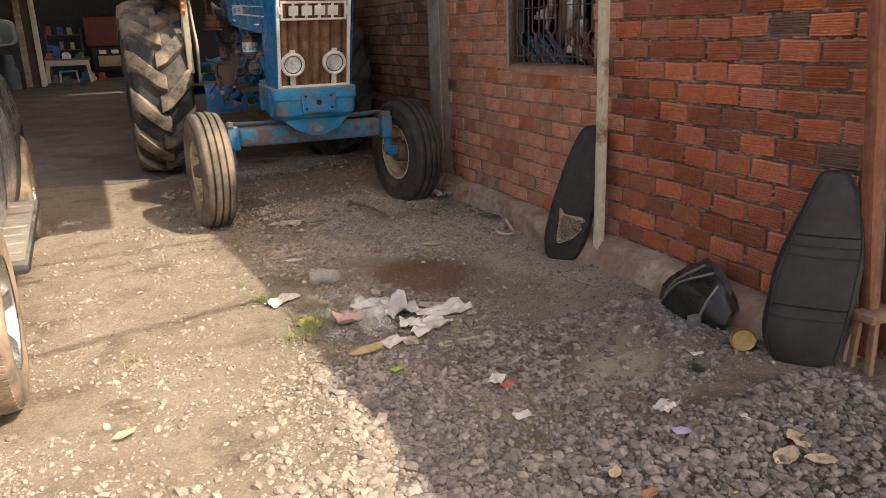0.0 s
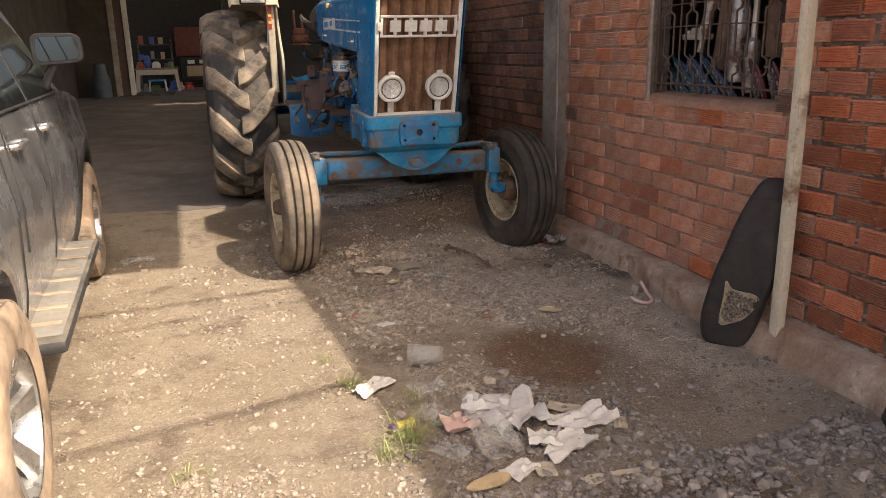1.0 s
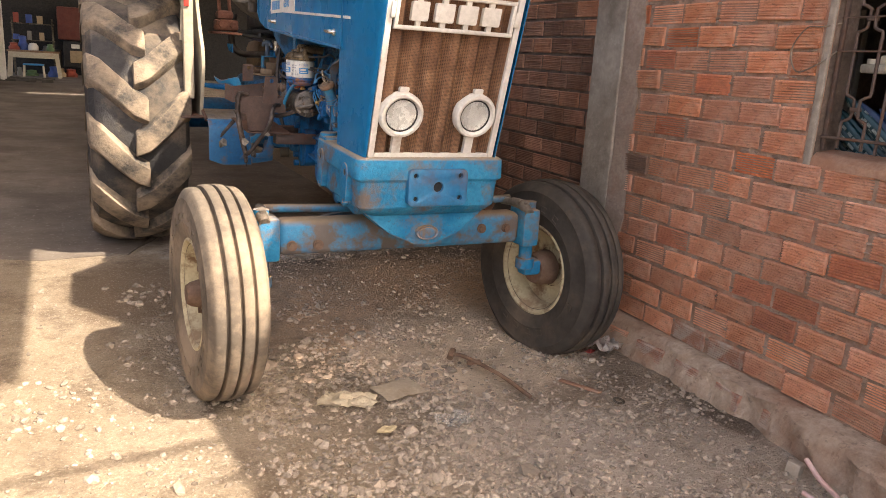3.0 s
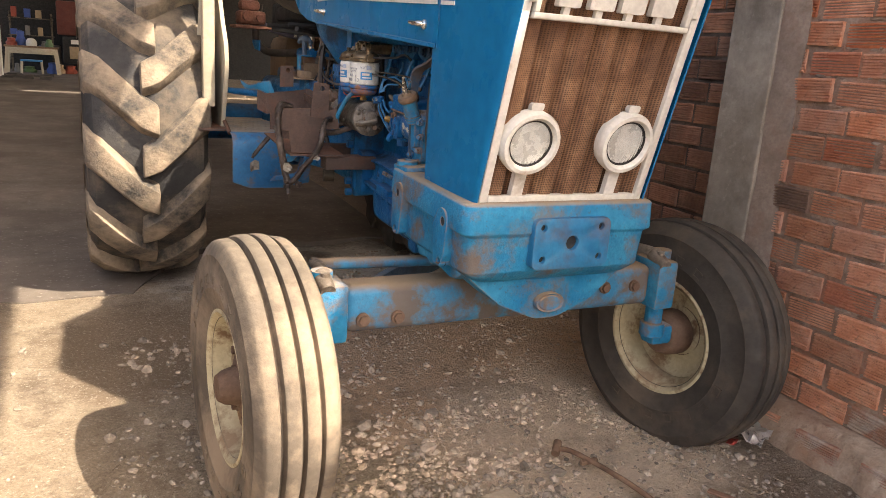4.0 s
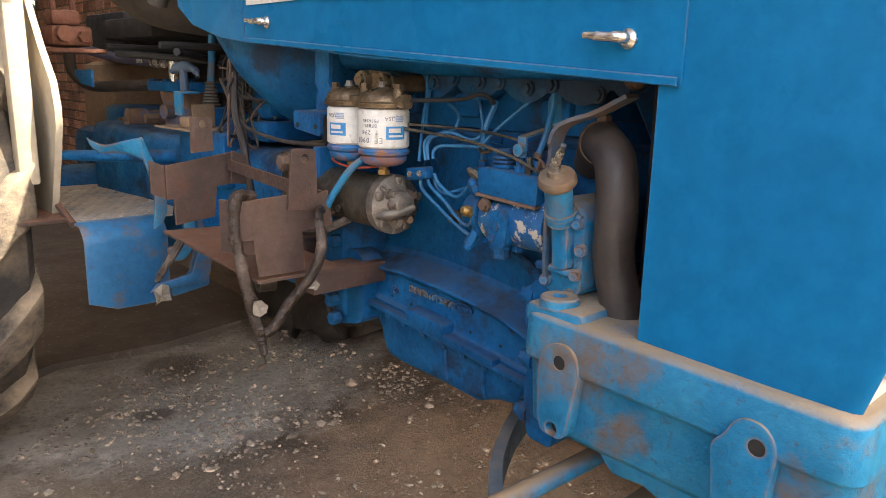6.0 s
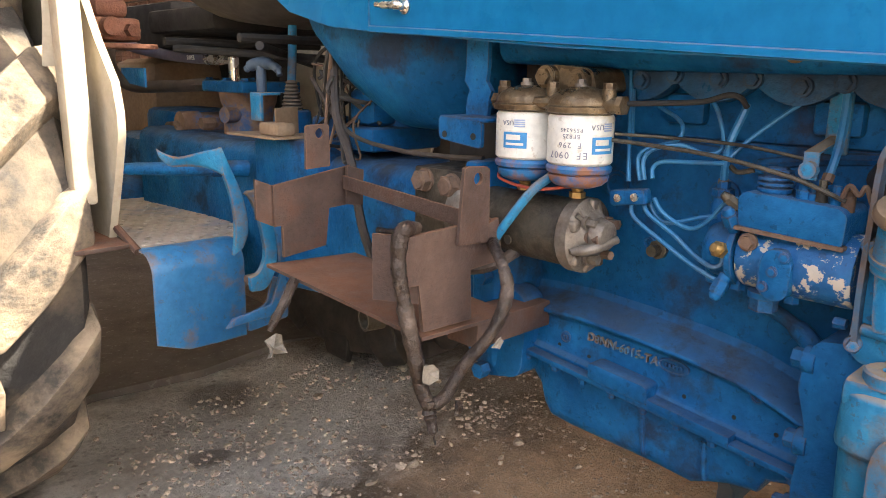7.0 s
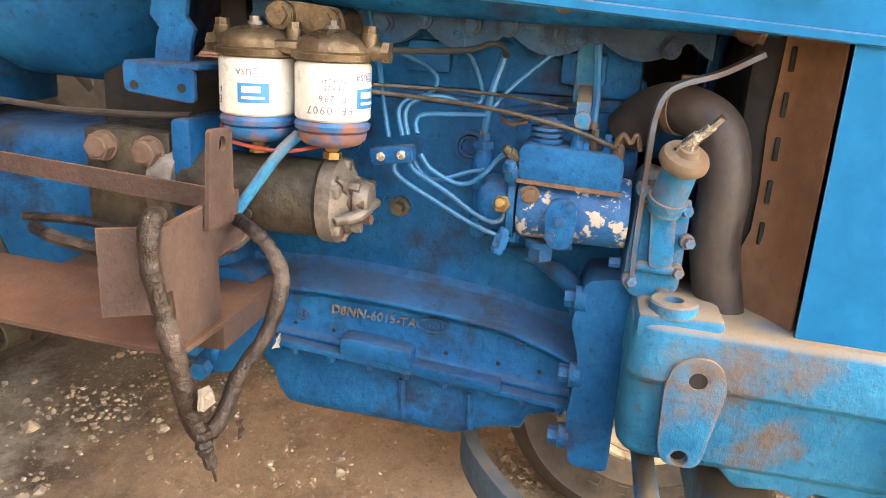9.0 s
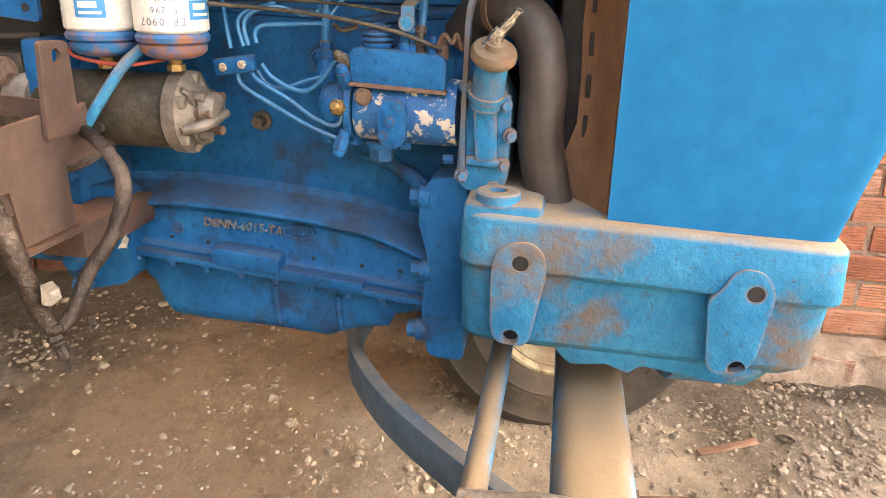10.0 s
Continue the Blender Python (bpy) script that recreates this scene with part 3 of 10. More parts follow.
plinth = solid("plinth", loft(B(), rings), surf("stained_cement_footing", (0.33, 0.24, 0.175), (0.54, 0.44, 0.35), 7, 0.92, stain=(0.26, 0.135, 0.085), stain_scale=2.2, stain_lo=0.42, stain_hi=0.62, stain_amt=0.75, bump=1.0, bump_scale=30, speck=(0.12, 0.09, 0.07), speck_scale=30), "rough cement footing under the brick wall", "plinth", kind="structure")
wall_block("column", (2.185, 6.275, -0.1), (2.42, 6.525, 3.45), M_concrete, "bare grey concrete column at the wall's end", "column", 0.008)
# ragged mortar where the bricks meet the column
rings = []
for i in range(60):
    z = 0.149 + 3.25 * i / 59
    a, b, c = (noise.noise((z * k, 4.4, k)) for k in (3.0, 7.0, 12.0))
    rings.append([(WX - 0.002 + 0.012 * a, 6.17 + 0.03 * b, z), (WX - 0.02 + 0.014 * c, 6.215 + 0.02 * a, z), (WX - 0.032 + 0.012 * b, 6.273, z), (WX + 0.05, 6.273, z), (WX + 0.05, 6.18, z)])
solid("mortar_fillet", loft(B(), rings), M_mortar_pink, "ragged mortar strip between bricks and column", "mortar", kind="structure", smooth=25)
wall_far = wall_block("wall_east_rear", (2.36, 6.54, -0.1), (2.48, 16.0, 3.4), M_mortar, "brick wall of the shed in shade")
# Unseen walls, added to shut light out of the room behind the window.
wall_block("wall_room_back", (5.2, 2.45, -0.1), (5.35, 6.6, 3.4), M_mortar, "plain back wall of the store room")
wall_block("wall_room_side", (WX + 0.15, 6.4, -0.1), (5.2, 6.55, 3.4), M_mortar, "plain side wall of the store room")
wall_block("wall_room_front", (WX + 0.131, 2.45, -0.1), (5.2, 2.6, 3.4), M_mortar, "plain front wall of the store room")
wall_block("room_floor", (WX + 0.14, 2.6, 0.0), (5.2, 6.4, 0.149), M_concrete, "cement floor of the store room", "floor")
# Unseen wall, added to throw warm fill light onto the tractor.
wall_block("bounce_wall_west", (-7.2, -14.0, -0.1), (-7.0, 7.4, 3.2), surf("warm_bounce_plaster", (0.46, 0.35, 0.25), (0.56, 0.44, 0.33), 1.5, 0.9, stain=(0.3, 0.2, 0.13), stain_scale=0.8, bump=0.1), "unseen warm wall added to bounce light")
# Added out of view to block low western sky from the engine side.
wall_block("shade_wall_west", (-4.6, 7.4, -0.1), (-4.4, 29.0, 5.0), M_plaster, "unseen side wall added to darken the shed")
# Cross and far walls carry the interior's shade in their dark colours.
wall_block("wall_shed_cross", (-4.6, 29.0, -0.1), (-3.19, 29.3, 4.2), M_plaster, "plastered cross wall, darkened for the shed's shade")
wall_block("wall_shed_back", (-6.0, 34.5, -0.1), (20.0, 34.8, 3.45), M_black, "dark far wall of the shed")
wall_block("shed_pier", (-3.19, 28.95, -0.1), (-3.01, 29.4, 4.2), M_concrete, "tall pale concrete pier", "column")
wall_block("shed_door", (-3.01, 29.05, 0.0), (-2.745, 29.15, 3.3), M_rust, "narrow rusty door leaf in the shed", "door")
wall_block("shed_jamb", (-2.745, 28.98, -0.1), (-2.60, 29.3, 4.2), surf("whitewash", (0.6, 0.58, 0.53), (0.7, 0.68, 0.62), 3, 0.85), "whitewashed door jamb in the shed", "column")


def sheet_roof(name, outline, z, label):
    bm = B()
    plate(bm, outline, "z", z, z + 0.03)
    return solid(name, bm, M_sheet, label, "roof", kind="structure", smooth=0)


def above(x, y, z):
    """The roof edge whose shadow falls at x, y on the ground."""
    return (x + 0.50 * z, y - 0.665 * z)


# Unseen roofs at chosen heights, outlined to cast the shadow edges and the streak.
H, EAVE, STREAK = 5.0, 3.41, -1.75
sheet_roof("roof_shed", [above(x, y, H) for x, y in ((-0.58, 6.38), (-0.70, 9.2), (-0.01, 9.6), (-0.01, 23.7), (-9.0, 23.7), (-9.0, 12.5), (-3.6, 12.0), (-3.4, 6.38))], H, "metal sheet roof of the open shed")
sheet_roof("roof_shed_rear", [above(x, y, H) for x, y in ((-9.0, 23.7), (STREAK, 23.7), (STREAK, 24.1), (12.0, 24.1), (12.0, 40.0), (-9.0, 40.0))], H, "metal sheet roof over the back of the shed")
# The bulge to -0.42 is added to keep sun off the battery tray.
sheet_roof("roof_room", [above(x, y, EAVE) for x, y in ((0.42, -1.0), (0.37, 2.1), (0.31, 3.4), (0.265, 4.24), (0.165, 5.55), (0.04, 6.5), (-0.06, 6.8), (-0.42, 7.3), (-0.42, 7.9), (-0.05, 8.35), (-0.02, 10), (-0.02, 23.7), (7.0, 23.7), (7.0, -1.0))], EAVE, "metal sheet roof over the brick room")

# ---- tractor ----
tractor = thing("tractor", pose(0.96, 5.829, 0, 0, 0, 1.2), "old blue farm tractor with white grille frame and muddy tyres", "tractor")


def hood_ring(v, wb, lean, half=0.283, top=1.75, rise=0.0):
    """Half-open section of the sheet-metal hood, from one lower edge over the top to the other."""
    sh = top - 0.055 + rise
    pts = [(-half, wb)] + [(-half, wb + (sh - wb) * k / 4) for k in range(1, 5)]
    for k in range(1, 6):
        a = math.pi / 2 * k / 5
        pts.append((-half + 0.05 * (1 - math.cos(a)) * 1.6, sh + 0.045 * math.sin(a)))
    pts += [(-0.1, top - 0.003 + rise), (0.0, top + rise)]
    pts += [(-a, b) for a, b in reversed(pts[:-1])]
    return [(u, v - lean * (w - 1.0), w) for u, w in pts]


LEAN = 0.27
bm = B()
loft(bm, [hood_ring(v, wb, LEAN * (1 - v / 0.30) ** 0.8 if v < 0.30 else 0, h, tp) for v, wb, h, tp in
          ((-0.021, 0.999, 0.284, 1.740), (-0.012, 0.997, 0.291, 1.747), (0.004, 0.996, 0.293, 1.75), (0.1, 0.998, 0.297, 1.755), (0.2, 1.001, 0.297, 1.76), (0.30, 1.004, 0.296, 1.765))], close=False)
nose = part("nose_panel", bm, M_blue, tractor, "glossy blue sheet-metal nose panel", thick=0.004)
bm = B()
loft(bm, [hood_ring(v, wb, 0, h, 1.765, r) for v, wb, h, r in
          ((0.262, 1.396, 0.301, 0.0), (0.6, 1.418, 0.302, 0.012), (1.0, 1.440, 0.303, 0.024), (1.476, 1.479, 0.303, 0.04))], close=False)
hood = part("hood", bm, M_blue, tractor, "blue hood with worn paint along its edge", thick=0.004)
bm = B()
loft(bm, [hood_ring(v, wb, 0, h, 1.765, r) for v, wb, h, r in
          ((1.480, 1.479, 0.303, 0.04), (1.62, 1.493, 0.301, 0.045), (1.78, 1.530, 0.297, 0.05), (1.89, 1.585, 0.288, 0.05))], close=False)
cowl = part("cowl", bm, M_blue, tractor, "blue rear cowl", thick=0.004)
for s in (-1, 1):
    bm = B()
    loft(bm, [[(s * 0.3045, v, 1.396 + 0.066 * (v - 0.262) + k) for k in (0.0, 0.014)] + [(s * 0.309, v, 1.396 + 0.066 * (v - 0.262) + k) for k in (0.012, 0.002)] for v in (0.266, 0.6, 1.0, 1.474)])
    part("hood_edge", bm, M_blue, hood)
    for w0, dw in ((1.514, 0.011), (1.585, 0.008)):
        bm = B()
        for v0, v1, q in ((0.17, 0.255, 0), (0.27, 1.474, 1)):
            loft(bm, [[(s * (0.296 + 0.006 * q), v, w0 + 0.05 * (v - 0.2)), (s * (0.3005 + 0.006 * q), v, w0 + 0.05 * (v - 0.2)), (s * (0.3005 + 0.006 * q), v, w0 + dw + 0.05 * (v - 0.2)), (s * (0.296 + 0.006 * q), v, w0 + dw + 0.05 * (v - 0.2))] for v in (v0, v1)])
        part("side_stripe", bm, M_white, hood)
    bm = B()
    bx(bm, (min(s * 0.303, s * 0.3068), 0.98, 1.565), (max(s * 0.303, s * 0.3068), 1.46, 1.64))
    decal = part("model_decal", bm, M_white, hood, "white model decal")
    for i in range(4):
        bm = B()
        bx(bm, (min(s * 0.306, s * 0.3080), 1.27 + 0.042 * i, 1.582), (max(s * 0.306, s * 0.3080), 1.301 + 0.042 * i, 1.624), 0)
        part("brand_block", bm, M_label_blue, decal)
writing("model_number", "6600", Matrix.Translation((-0.3076, 1.13, 1.603)) @ Matrix(((0, 0, -1, 0), (-1, 0, 0, 0), (0, 1, 0, 0), (0, 0, 0, 1))), 0.055, M_label_blue, decal)


def latch(v, w):
    bm = B()
    tube(bm, [(-0.302, v - 0.034, w - 0.003), (-0.320, v - 0.03, w - 0.001), (-0.324, v, w), (-0.324, v + 0.03, w + 0.003)], [0.010, 0.009, 0.0075, 0.006], 10)
    lathe(bm, [(0.0, 0.0), (0.015, 0.0), (0.015, 0.005), (0.010, 0.010), (0, 0.010)], (-0.302, v - 0.034, w - 0.003), (-1, 0, 0), 16)
    part("hood_latch", bm, M_chrome, hood, "chrome hood latch")


latch(0.385, 1.466)
latch(1.40, 1.524)
bm = B()
bx(bm, (-0.325, 1.18, 1.715), (-0.295, 1.25, 1.755), 0.006)
part("side_lamp", bm, surf("amber_lens", (0.5, 0.33, 0.16), (0.6, 0.42, 0.2), 20, 0.3), tractor, "small amber side lamp")


def gp(u, w, d=0.0):
    """A point of the leaning grille plane, d in front of it."""
    return (u, -0.004 - LEAN * (w - 1.0) - d, w)


def gpoly(bm, pts, d0, d1):
    front = [bm.verts.new(gp(u, w, d1)) for u, w in pts]
    back = [bm.verts.new(gp(u, w, d0)) for u, w in pts]
    bm.faces.new(front)
    bm.faces.new(back[::-1])
    n = len(pts)
    for i in range(n):
        bm.faces.new((front[i], back[i], back[(i + 1) % n], front[(i + 1) % n]))


def gbox(bm, u0, u1, w0, w1, d0, d1, r=0.0):
    pts = [(u0, w0), (u1, w0), (u1, w1), (u0, w1)]
    gpoly(bm, rounded(pts, r) if r else pts, d0, d1)


def grille_material():
    m = surf("rusty_perforated_grille", (0.20, 0.095, 0.05), (0.34, 0.19, 0.105), 7, 0.75, stain=(0.09, 0.042, 0.026), stain_scale=4, stain_lo=0.45, stain_hi=0.65, stain_amt=0.75, bump=0, stretch=(3, 3, 0.6))
    nt = m.node_tree
    bs = nt.nodes["Principled BSDF"]
    co = nt.nodes.new("ShaderNodeTexCoord").outputs["Object"]
    mp = nt.nodes.new("ShaderNodeMapping")
    mp.inputs["Scale"].default_value = (1, 0.01, 1)
    nt.links.new(co, mp.inputs[0])
    v = nt.nodes.new("ShaderNodeTexVoronoi")
    v.inputs["Scale"].default_value, v.inputs["Randomness"].default_value = 190, 0.12
    nt.links.new(mp.outputs[0], v.inputs["Vector"])
    r = nt.nodes.new("ShaderNodeMapRange")
    r.inputs[1].default_value, r.inputs[2].default_value, r.inputs[3].default_value, r.inputs[4].default_value = 0.34, 0.44, 1, 0
    nt.links.new(v.outputs["Distance"], r.inputs[0])
    old = bs.inputs["Base Color"].links[0].from_socket
    nt.links.new(mix_rgb(nt, times(nt, r.outputs[0], 0.75), old, (0.03, 0.018, 0.012)), bs.inputs["Base Color"])
    return m


M_grille = grille_material()
bm = B()
cols = 64
rows = []
for w in (1.012, 1.2, 1.45, 1.715):
    row = []
    for i in range(cols + 1):
        u = -0.262 + 0.524 * i / cols
        f = (i / cols * 6.5) % 1.0
        d = -0.034 + 0.032 * min(1, max(0, 4 * (0.5 - abs(f - 0.5)) - 0.15))
        row.append(gp(u, w, d))
    rows.append(row)
loft(bm, rows, close=False)
grille = part("grille", bm, M_grille, tractor, "rust-brown perforated and ribbed grille screen", smooth=25)
bm = B()
U, W0, W1, T = 0.276, 0.992, 1.725, 0.026
gbox(bm, -U, -U + T, W0, W1, -0.02, 0.012)
gbox(bm, U - T, U, W0, W1, -0.02, 0.012)
gbox(bm, -U + T, U - T, W0, W0 + T, -0.02, 0.0115)
gbox(bm, -U + T, U - T, W1 - T, W1, -0.02, 0.0115)
part("grille_frame", bm, M_white, tractor, "white painted grille frame", bevel=0.004)
bm = B()
for u0, u1, w0, w1 in ((-0.245, 0.24, 1.592, 1.607), (-0.245, 0.24, 1.478, 1.493), (-0.245, -0.23, 1.493, 1.592), (0.225, 0.24, 1.493, 1.592), (-0.262, -0.245, 1.515, 1.57), (0.24, 0.262, 1.515, 1.57)):
    gbox(bm, u0, u1, w0, w1, 0.0, 0.022)
badge = part("badge_frame", bm, M_white, tractor, "white badge frame across the grille", bevel=0.003)
for i, (u0, ww) in enumerate(((-0.185, 0.066), (-0.092, 0.075), (0.003, 0.075), (0.100, 0.075))):
    bm = B()
    gbox(bm, u0, u0 + ww, 1.511, 1.577, 0.004, 0.024, 0.006)
    gbox(bm, u0 + ww * 0.35, u0 + ww * 0.62, 1.493, 1.5125, 0.004, 0.018)
    gbox(bm, u0 + ww * 0.35, u0 + ww * 0.62, 1.5755, 1.592, 0.004, 0.018)
    part("brand_block", bm, M_white, badge, "plain white badge block")
M_reflector = surf("lamp_reflector", (0.80, 0.80, 0.78), (0.88, 0.88, 0.86), 10, 0.3, 0.25, bump=0.05, bump_scale=20)
M_lens = glass("fluted_lamp_glass", (0.95, 0.96, 0.95), 0.03, 1.25)
nt = M_lens.node_tree
wave = nt.nodes.new("ShaderNodeTexWave")
wave.inputs["Scale"].default_value, wave.inputs["Distortion"].default_value = 26, 0.4
nt.links.new(nt.nodes.new("ShaderNodeTexCoord").outputs["Object"], wave.inputs["Vector"])
flute = nt.nodes.new("ShaderNodeBump")
flute.inputs["Strength"].default_value, flute.inputs["Distance"].default_value = 0.25, 0.002
nt.links.new(wave.outputs["Fac"], flute.inputs["Height"])
nt.links.new(flute.outputs[0], nt.nodes["Principled BSDF"].inputs["Normal"])
NRM = Vector((0, -1, -LEAN)).normalized()
for u, w in ((-0.163, 1.172), (0.152, 1.176)):
    bm = B()
    o = Vector(gp(u, w, 0.0))
    lathe(bm, [(0.062, -0.01), (0.088, -0.01), (0.090, 0.018), (0.084, 0.030), (0.074, 0.031), (0.066, 0.022), (0.062, -0.01)], o, NRM, 40)
    gbox(bm, u - 0.018, u + 0.018, 1.018, w - 0.08, -0.01, 0.010)
    gbox(bm, u - 0.020, u + 0.018, w + 0.083, w + 0.103, -0.004, 0.014, 0.008)
    lamp = part("headlamp", bm, M_white, tractor, "round headlamp in a chipped white bezel")
    bm = B()
    lathe(bm, [(0.0, 0.0015), (0.012, 0.002), (0.03, 0.004), (0.05, 0.009), (0.064, 0.016)], o, NRM, 36)
    part("reflector", bm, M_reflector, lamp)
    part("lens_ring", lathe(B(), [(0.0605, 0.012), (0.0665, 0.012), (0.0665, 0.020), (0.0605, 0.018)], o, NRM, 36, True), M_black, lamp, "dark ring between bezel and lens")
    bm = B()
    lathe(bm, [(0.0610, 0.016), (0.055, 0.021), (0.035, 0.028), (0.0, 0.031)], o, NRM, 32)
    part("lens", bm, M_lens, lamp, "clear fluted lens", thick=0.002).visible_shadow = False

# bolster: the cast front support
bm = B()
sec = ((1.000, 1.022, 0.312, -0.030, 0.508), (0.992, 1.014, 0.324, -0.040, 0.515), (0.914, 0.940, 0.327, -0.043, 0.518), (0.904, 0.928, 0.309, -0.034, 0.516), (0.80, 0.812, 0.302, -0.026, 0.514), (0.776, 0.792, 0.276, -0.005, 0.507), (0.76, 0.785, 0.24, 0.02, 0.50))
rings = []
for wf, wr, h, v0, v1 in sec:
    slope = (wr - wf) / (v1 - v0)
    out = rounded([(-h, v0), (h, v0), (h, v1), (-h, v1)], 0.045, 5)
    rings.append([(u, v, wf + slope * (v - v0)) for u, v in out])
bolster = part("bolster", loft(bm, rings), M_blue_cast, tractor, "sturdy cast front bolster in faded blue", bevel=0.007)
bm = B()
plate(bm, [(0.372, 0.80), (0.36, 0.785), (0.336, 0.76), (0.278, 0.766), (0.242, 0.752), (0.226, 0.769), (0.16, 0.76), (0.112, 0.752), (0.081, 0.756), (0.045, 0.775), (0.02, 0.82)], "x", -0.285, 0.285)
part("belly", bm, M_blue_cast, bolster, bevel=0.01)
bm = B()
bx(bm, (-0.316, 0.392, 0.99), (-0.12, 0.512, 1.032), 0.012)
part("shoulder", bm, M_blue_cast, bolster)
part("shoulder", bx(B(), (0.12, 0.392, 0.99), (0.316, 0.512, 1.032), 0.012), M_blue_cast, bolster)
bm = B()
plate(bm, rounded([(-0.115, 0.81), (0.145, 0.81), (0.145, 0.958), (-0.115, 0.958)], 0.025), "y", -0.060, -0.02, ((0.015, 0.886, 0.021), (-0.082, 0.84, 0.010), (-0.085, 0.932, 0.010), (0.112, 0.842, 0.010), (0.112, 0.932, 0.010)))
part("front_pad", bm, surf("scraped_blue_paint", (0.004, 0.135, 0.30), (0.015, 0.20, 0.38), 8, 0.5, stain=(0.12, 0.07, 0.05), stain_scale=6, stain_amt=0.75, bump=0.15, edge=(0.22, 0.13, 0.08), edge_r=0.006), bolster, "drilled hitch pad in darker blue", bevel=0.003)
# black discs give the pad's holes their shade
for a, b, q in ((0.015, 0.886, 0.022), (-0.082, 0.84, 0.011), (-0.085, 0.932, 0.011), (0.112, 0.842, 0.011), (0.112, 0.932, 0.011)):
    part("bolt_hole", lathe(B(), [(q, 0), (q, 0.001), (0, 0.001)], (a, -0.0445, b), (0, -1, 0), 16), M_black, bolster)
for s in (-1, 1):
    for pts, hl in (([(0.455, 0.968), (0.43, 0.98), (0.405, 0.98), (0.388, 0.965), (0.381, 0.935), (0.401, 0.822), (0.412, 0.812), (0.452, 0.815), (0.462, 0.84), (0.464, 0.935)], ((0.421, 0.947), (0.43, 0.826))),
                    ([(0.150, 0.915), (0.132, 0.932), (0.122, 0.955), (0.105, 0.965), (0.08, 0.962), (0.064, 0.945), (0.058, 0.925), (0.070, 0.828), (0.085, 0.803), (0.128, 0.796), (0.140, 0.812)], ((0.086, 0.928), (0.095, 0.808)))):
        bm = B()
        plate(bm, rounded(pts, 0.012), "x", s * 0.28, s * 0.3315, [(a, b, 0.0125) for a, b in hl])
        pad = part("side_pad", bm, M_blue_cast, bolster, bevel=0.003)
        # dark inside of each hole, painted as a black disc
        for a, b in hl:
            part("bolt_hole", lathe(B(), [(0.0135, 0), (0.0135, 0.001), (0, 0.001)], (s * (0.3285 if b > 0.9 else 0.3125), a, b), (s, 0, 0), 16), M_black, bolster)
    bm = B()
    lathe(bm, [(0.013, 0.0), (0.034, 0.0), (0.034, 0.016), (0.031, 0.019), (0.013, 0.019), (0.013, 0.0)], (s * 0.285, 0.462, 1.026), (0, 0, 1), 24)
    part("lug", bm, M_blue_cast, bolster)
bm = B()
plate(bm, rounded([(-0.27, 0.775), (0.28, 0.775), (0.17, 0.68), (0.05, 0.63), (-0.03, 0.63), (-0.15, 0.68)], 0.02), "y", 0.03, 0.16)
part("pivot_plate", bm, M_blue_cast, tractor, "wedge-shaped axle pivot housing", bevel=0.006)
bm = B()
lathe(bm, [(0, 0.012), (0.03, 0.012), (0.034, 0.008), (0.04, 0.012), (0.043, 0.006), (0.043, -0.01)], (0, 0, 0), (0, -1, 0), 28)
bmesh.ops.scale(bm, vec=(1.2, 1, 0.72), verts=bm.verts)
bmesh.ops.translate(bm, vec=(0.012, 0.024, 0.682), verts=bm.verts)
part("pivot_cap", bm, M_blue_cast, tractor, "worn oval pivot cap")

# axle, steering
bm = B()
bx(bm, (-0.555, 0.235, 0.553), (0.60, 0.352, 0.702), 0.03, 3)
M_axle = surf("dusty_blue_axle_paint", (0.012, 0.19, 0.38), (0.03, 0.25, 0.44), 7, 0.6, stain=(0.15, 0.105, 0.07), stain_scale=6, stain_lo=0.44, stain_hi=0.56, stain_amt=0.9, dust=(0.23, 0.165, 0.105), dust_amt=1.0, dust_lo=0.0, dust_hi=0.15, bump=0.25, edge=(0.15, 0.095, 0.06), edge_r=0.014)
axle = part("front_axle", bm, M_axle, tractor, "blue front axle beam with rusty bolts")
for u, w in ((-0.50, 0.598), (-0.388, 0.598), (0.39, 0.635), (0.52, 0.632)):
    bm = B()
    cyl(bm, (u, 0.236, w), (u, 0.230, w), 0.022, n=18)
    bolt(bm, (u, 0.230, w), (0, -1, 0), 0.016, 0.012)
    part("axle_bolt", bm, M_hub, axle)
for s, uc in ((-1, -0.60), (1, 0.645)):
    bm = B()
    bx(bm, (uc - 0.045, 0.20, 0.54), (uc + 0.045, 0.345, 0.72), 0.014)
    cyl(bm, (uc + s * 0.02, 0.27, 0.43), (uc + s * 0.02, 0.27, 0.75), 0.032, n=24)
    cyl(bm, (uc + s * 0.02, 0.27, 0.42), (uc + s * 0.02, 0.27, 0.47), 0.045, n=24)
    bx(bm, (uc + s * 0.055 - 0.05, 0.24, 0.38), (uc + s * 0.055 + 0.05, 0.32, 0.46), 0.02)
    part("knuckle", bm, M_blue_cast, axle)
    bm = B()
    tube(bm, [(uc + s * 0.02, 0.25, 0.722), (uc - s * 0.0, 0.34, 0.728), (uc - s * 0.015, 0.47, 0.716)], [0.027, 0.022, 0.018], 12)
    cyl(bm, (uc - 0.02, 0.20, 0.705), (uc - 0.02, 0.27, 0.735), 0.022, 0.028, n=16)
    cyl(bm, (uc - 0.02, 0.235, 0.69), (uc - 0.02, 0.235, 0.752), 0.014, n=10)
    part("steering_arm", bm, M_alu, axle, "bare steel steering arm and clamp bolt")
bm = B()
tube(bm, [(-0.60, 0.455, 0.715), (0.02, 0.452, 0.705), (0.66, 0.455, 0.73)], 0.019, 12)
part("tie_rod", bm, M_axle, tractor, "long blue tie rod behind the axle")
bm = B()
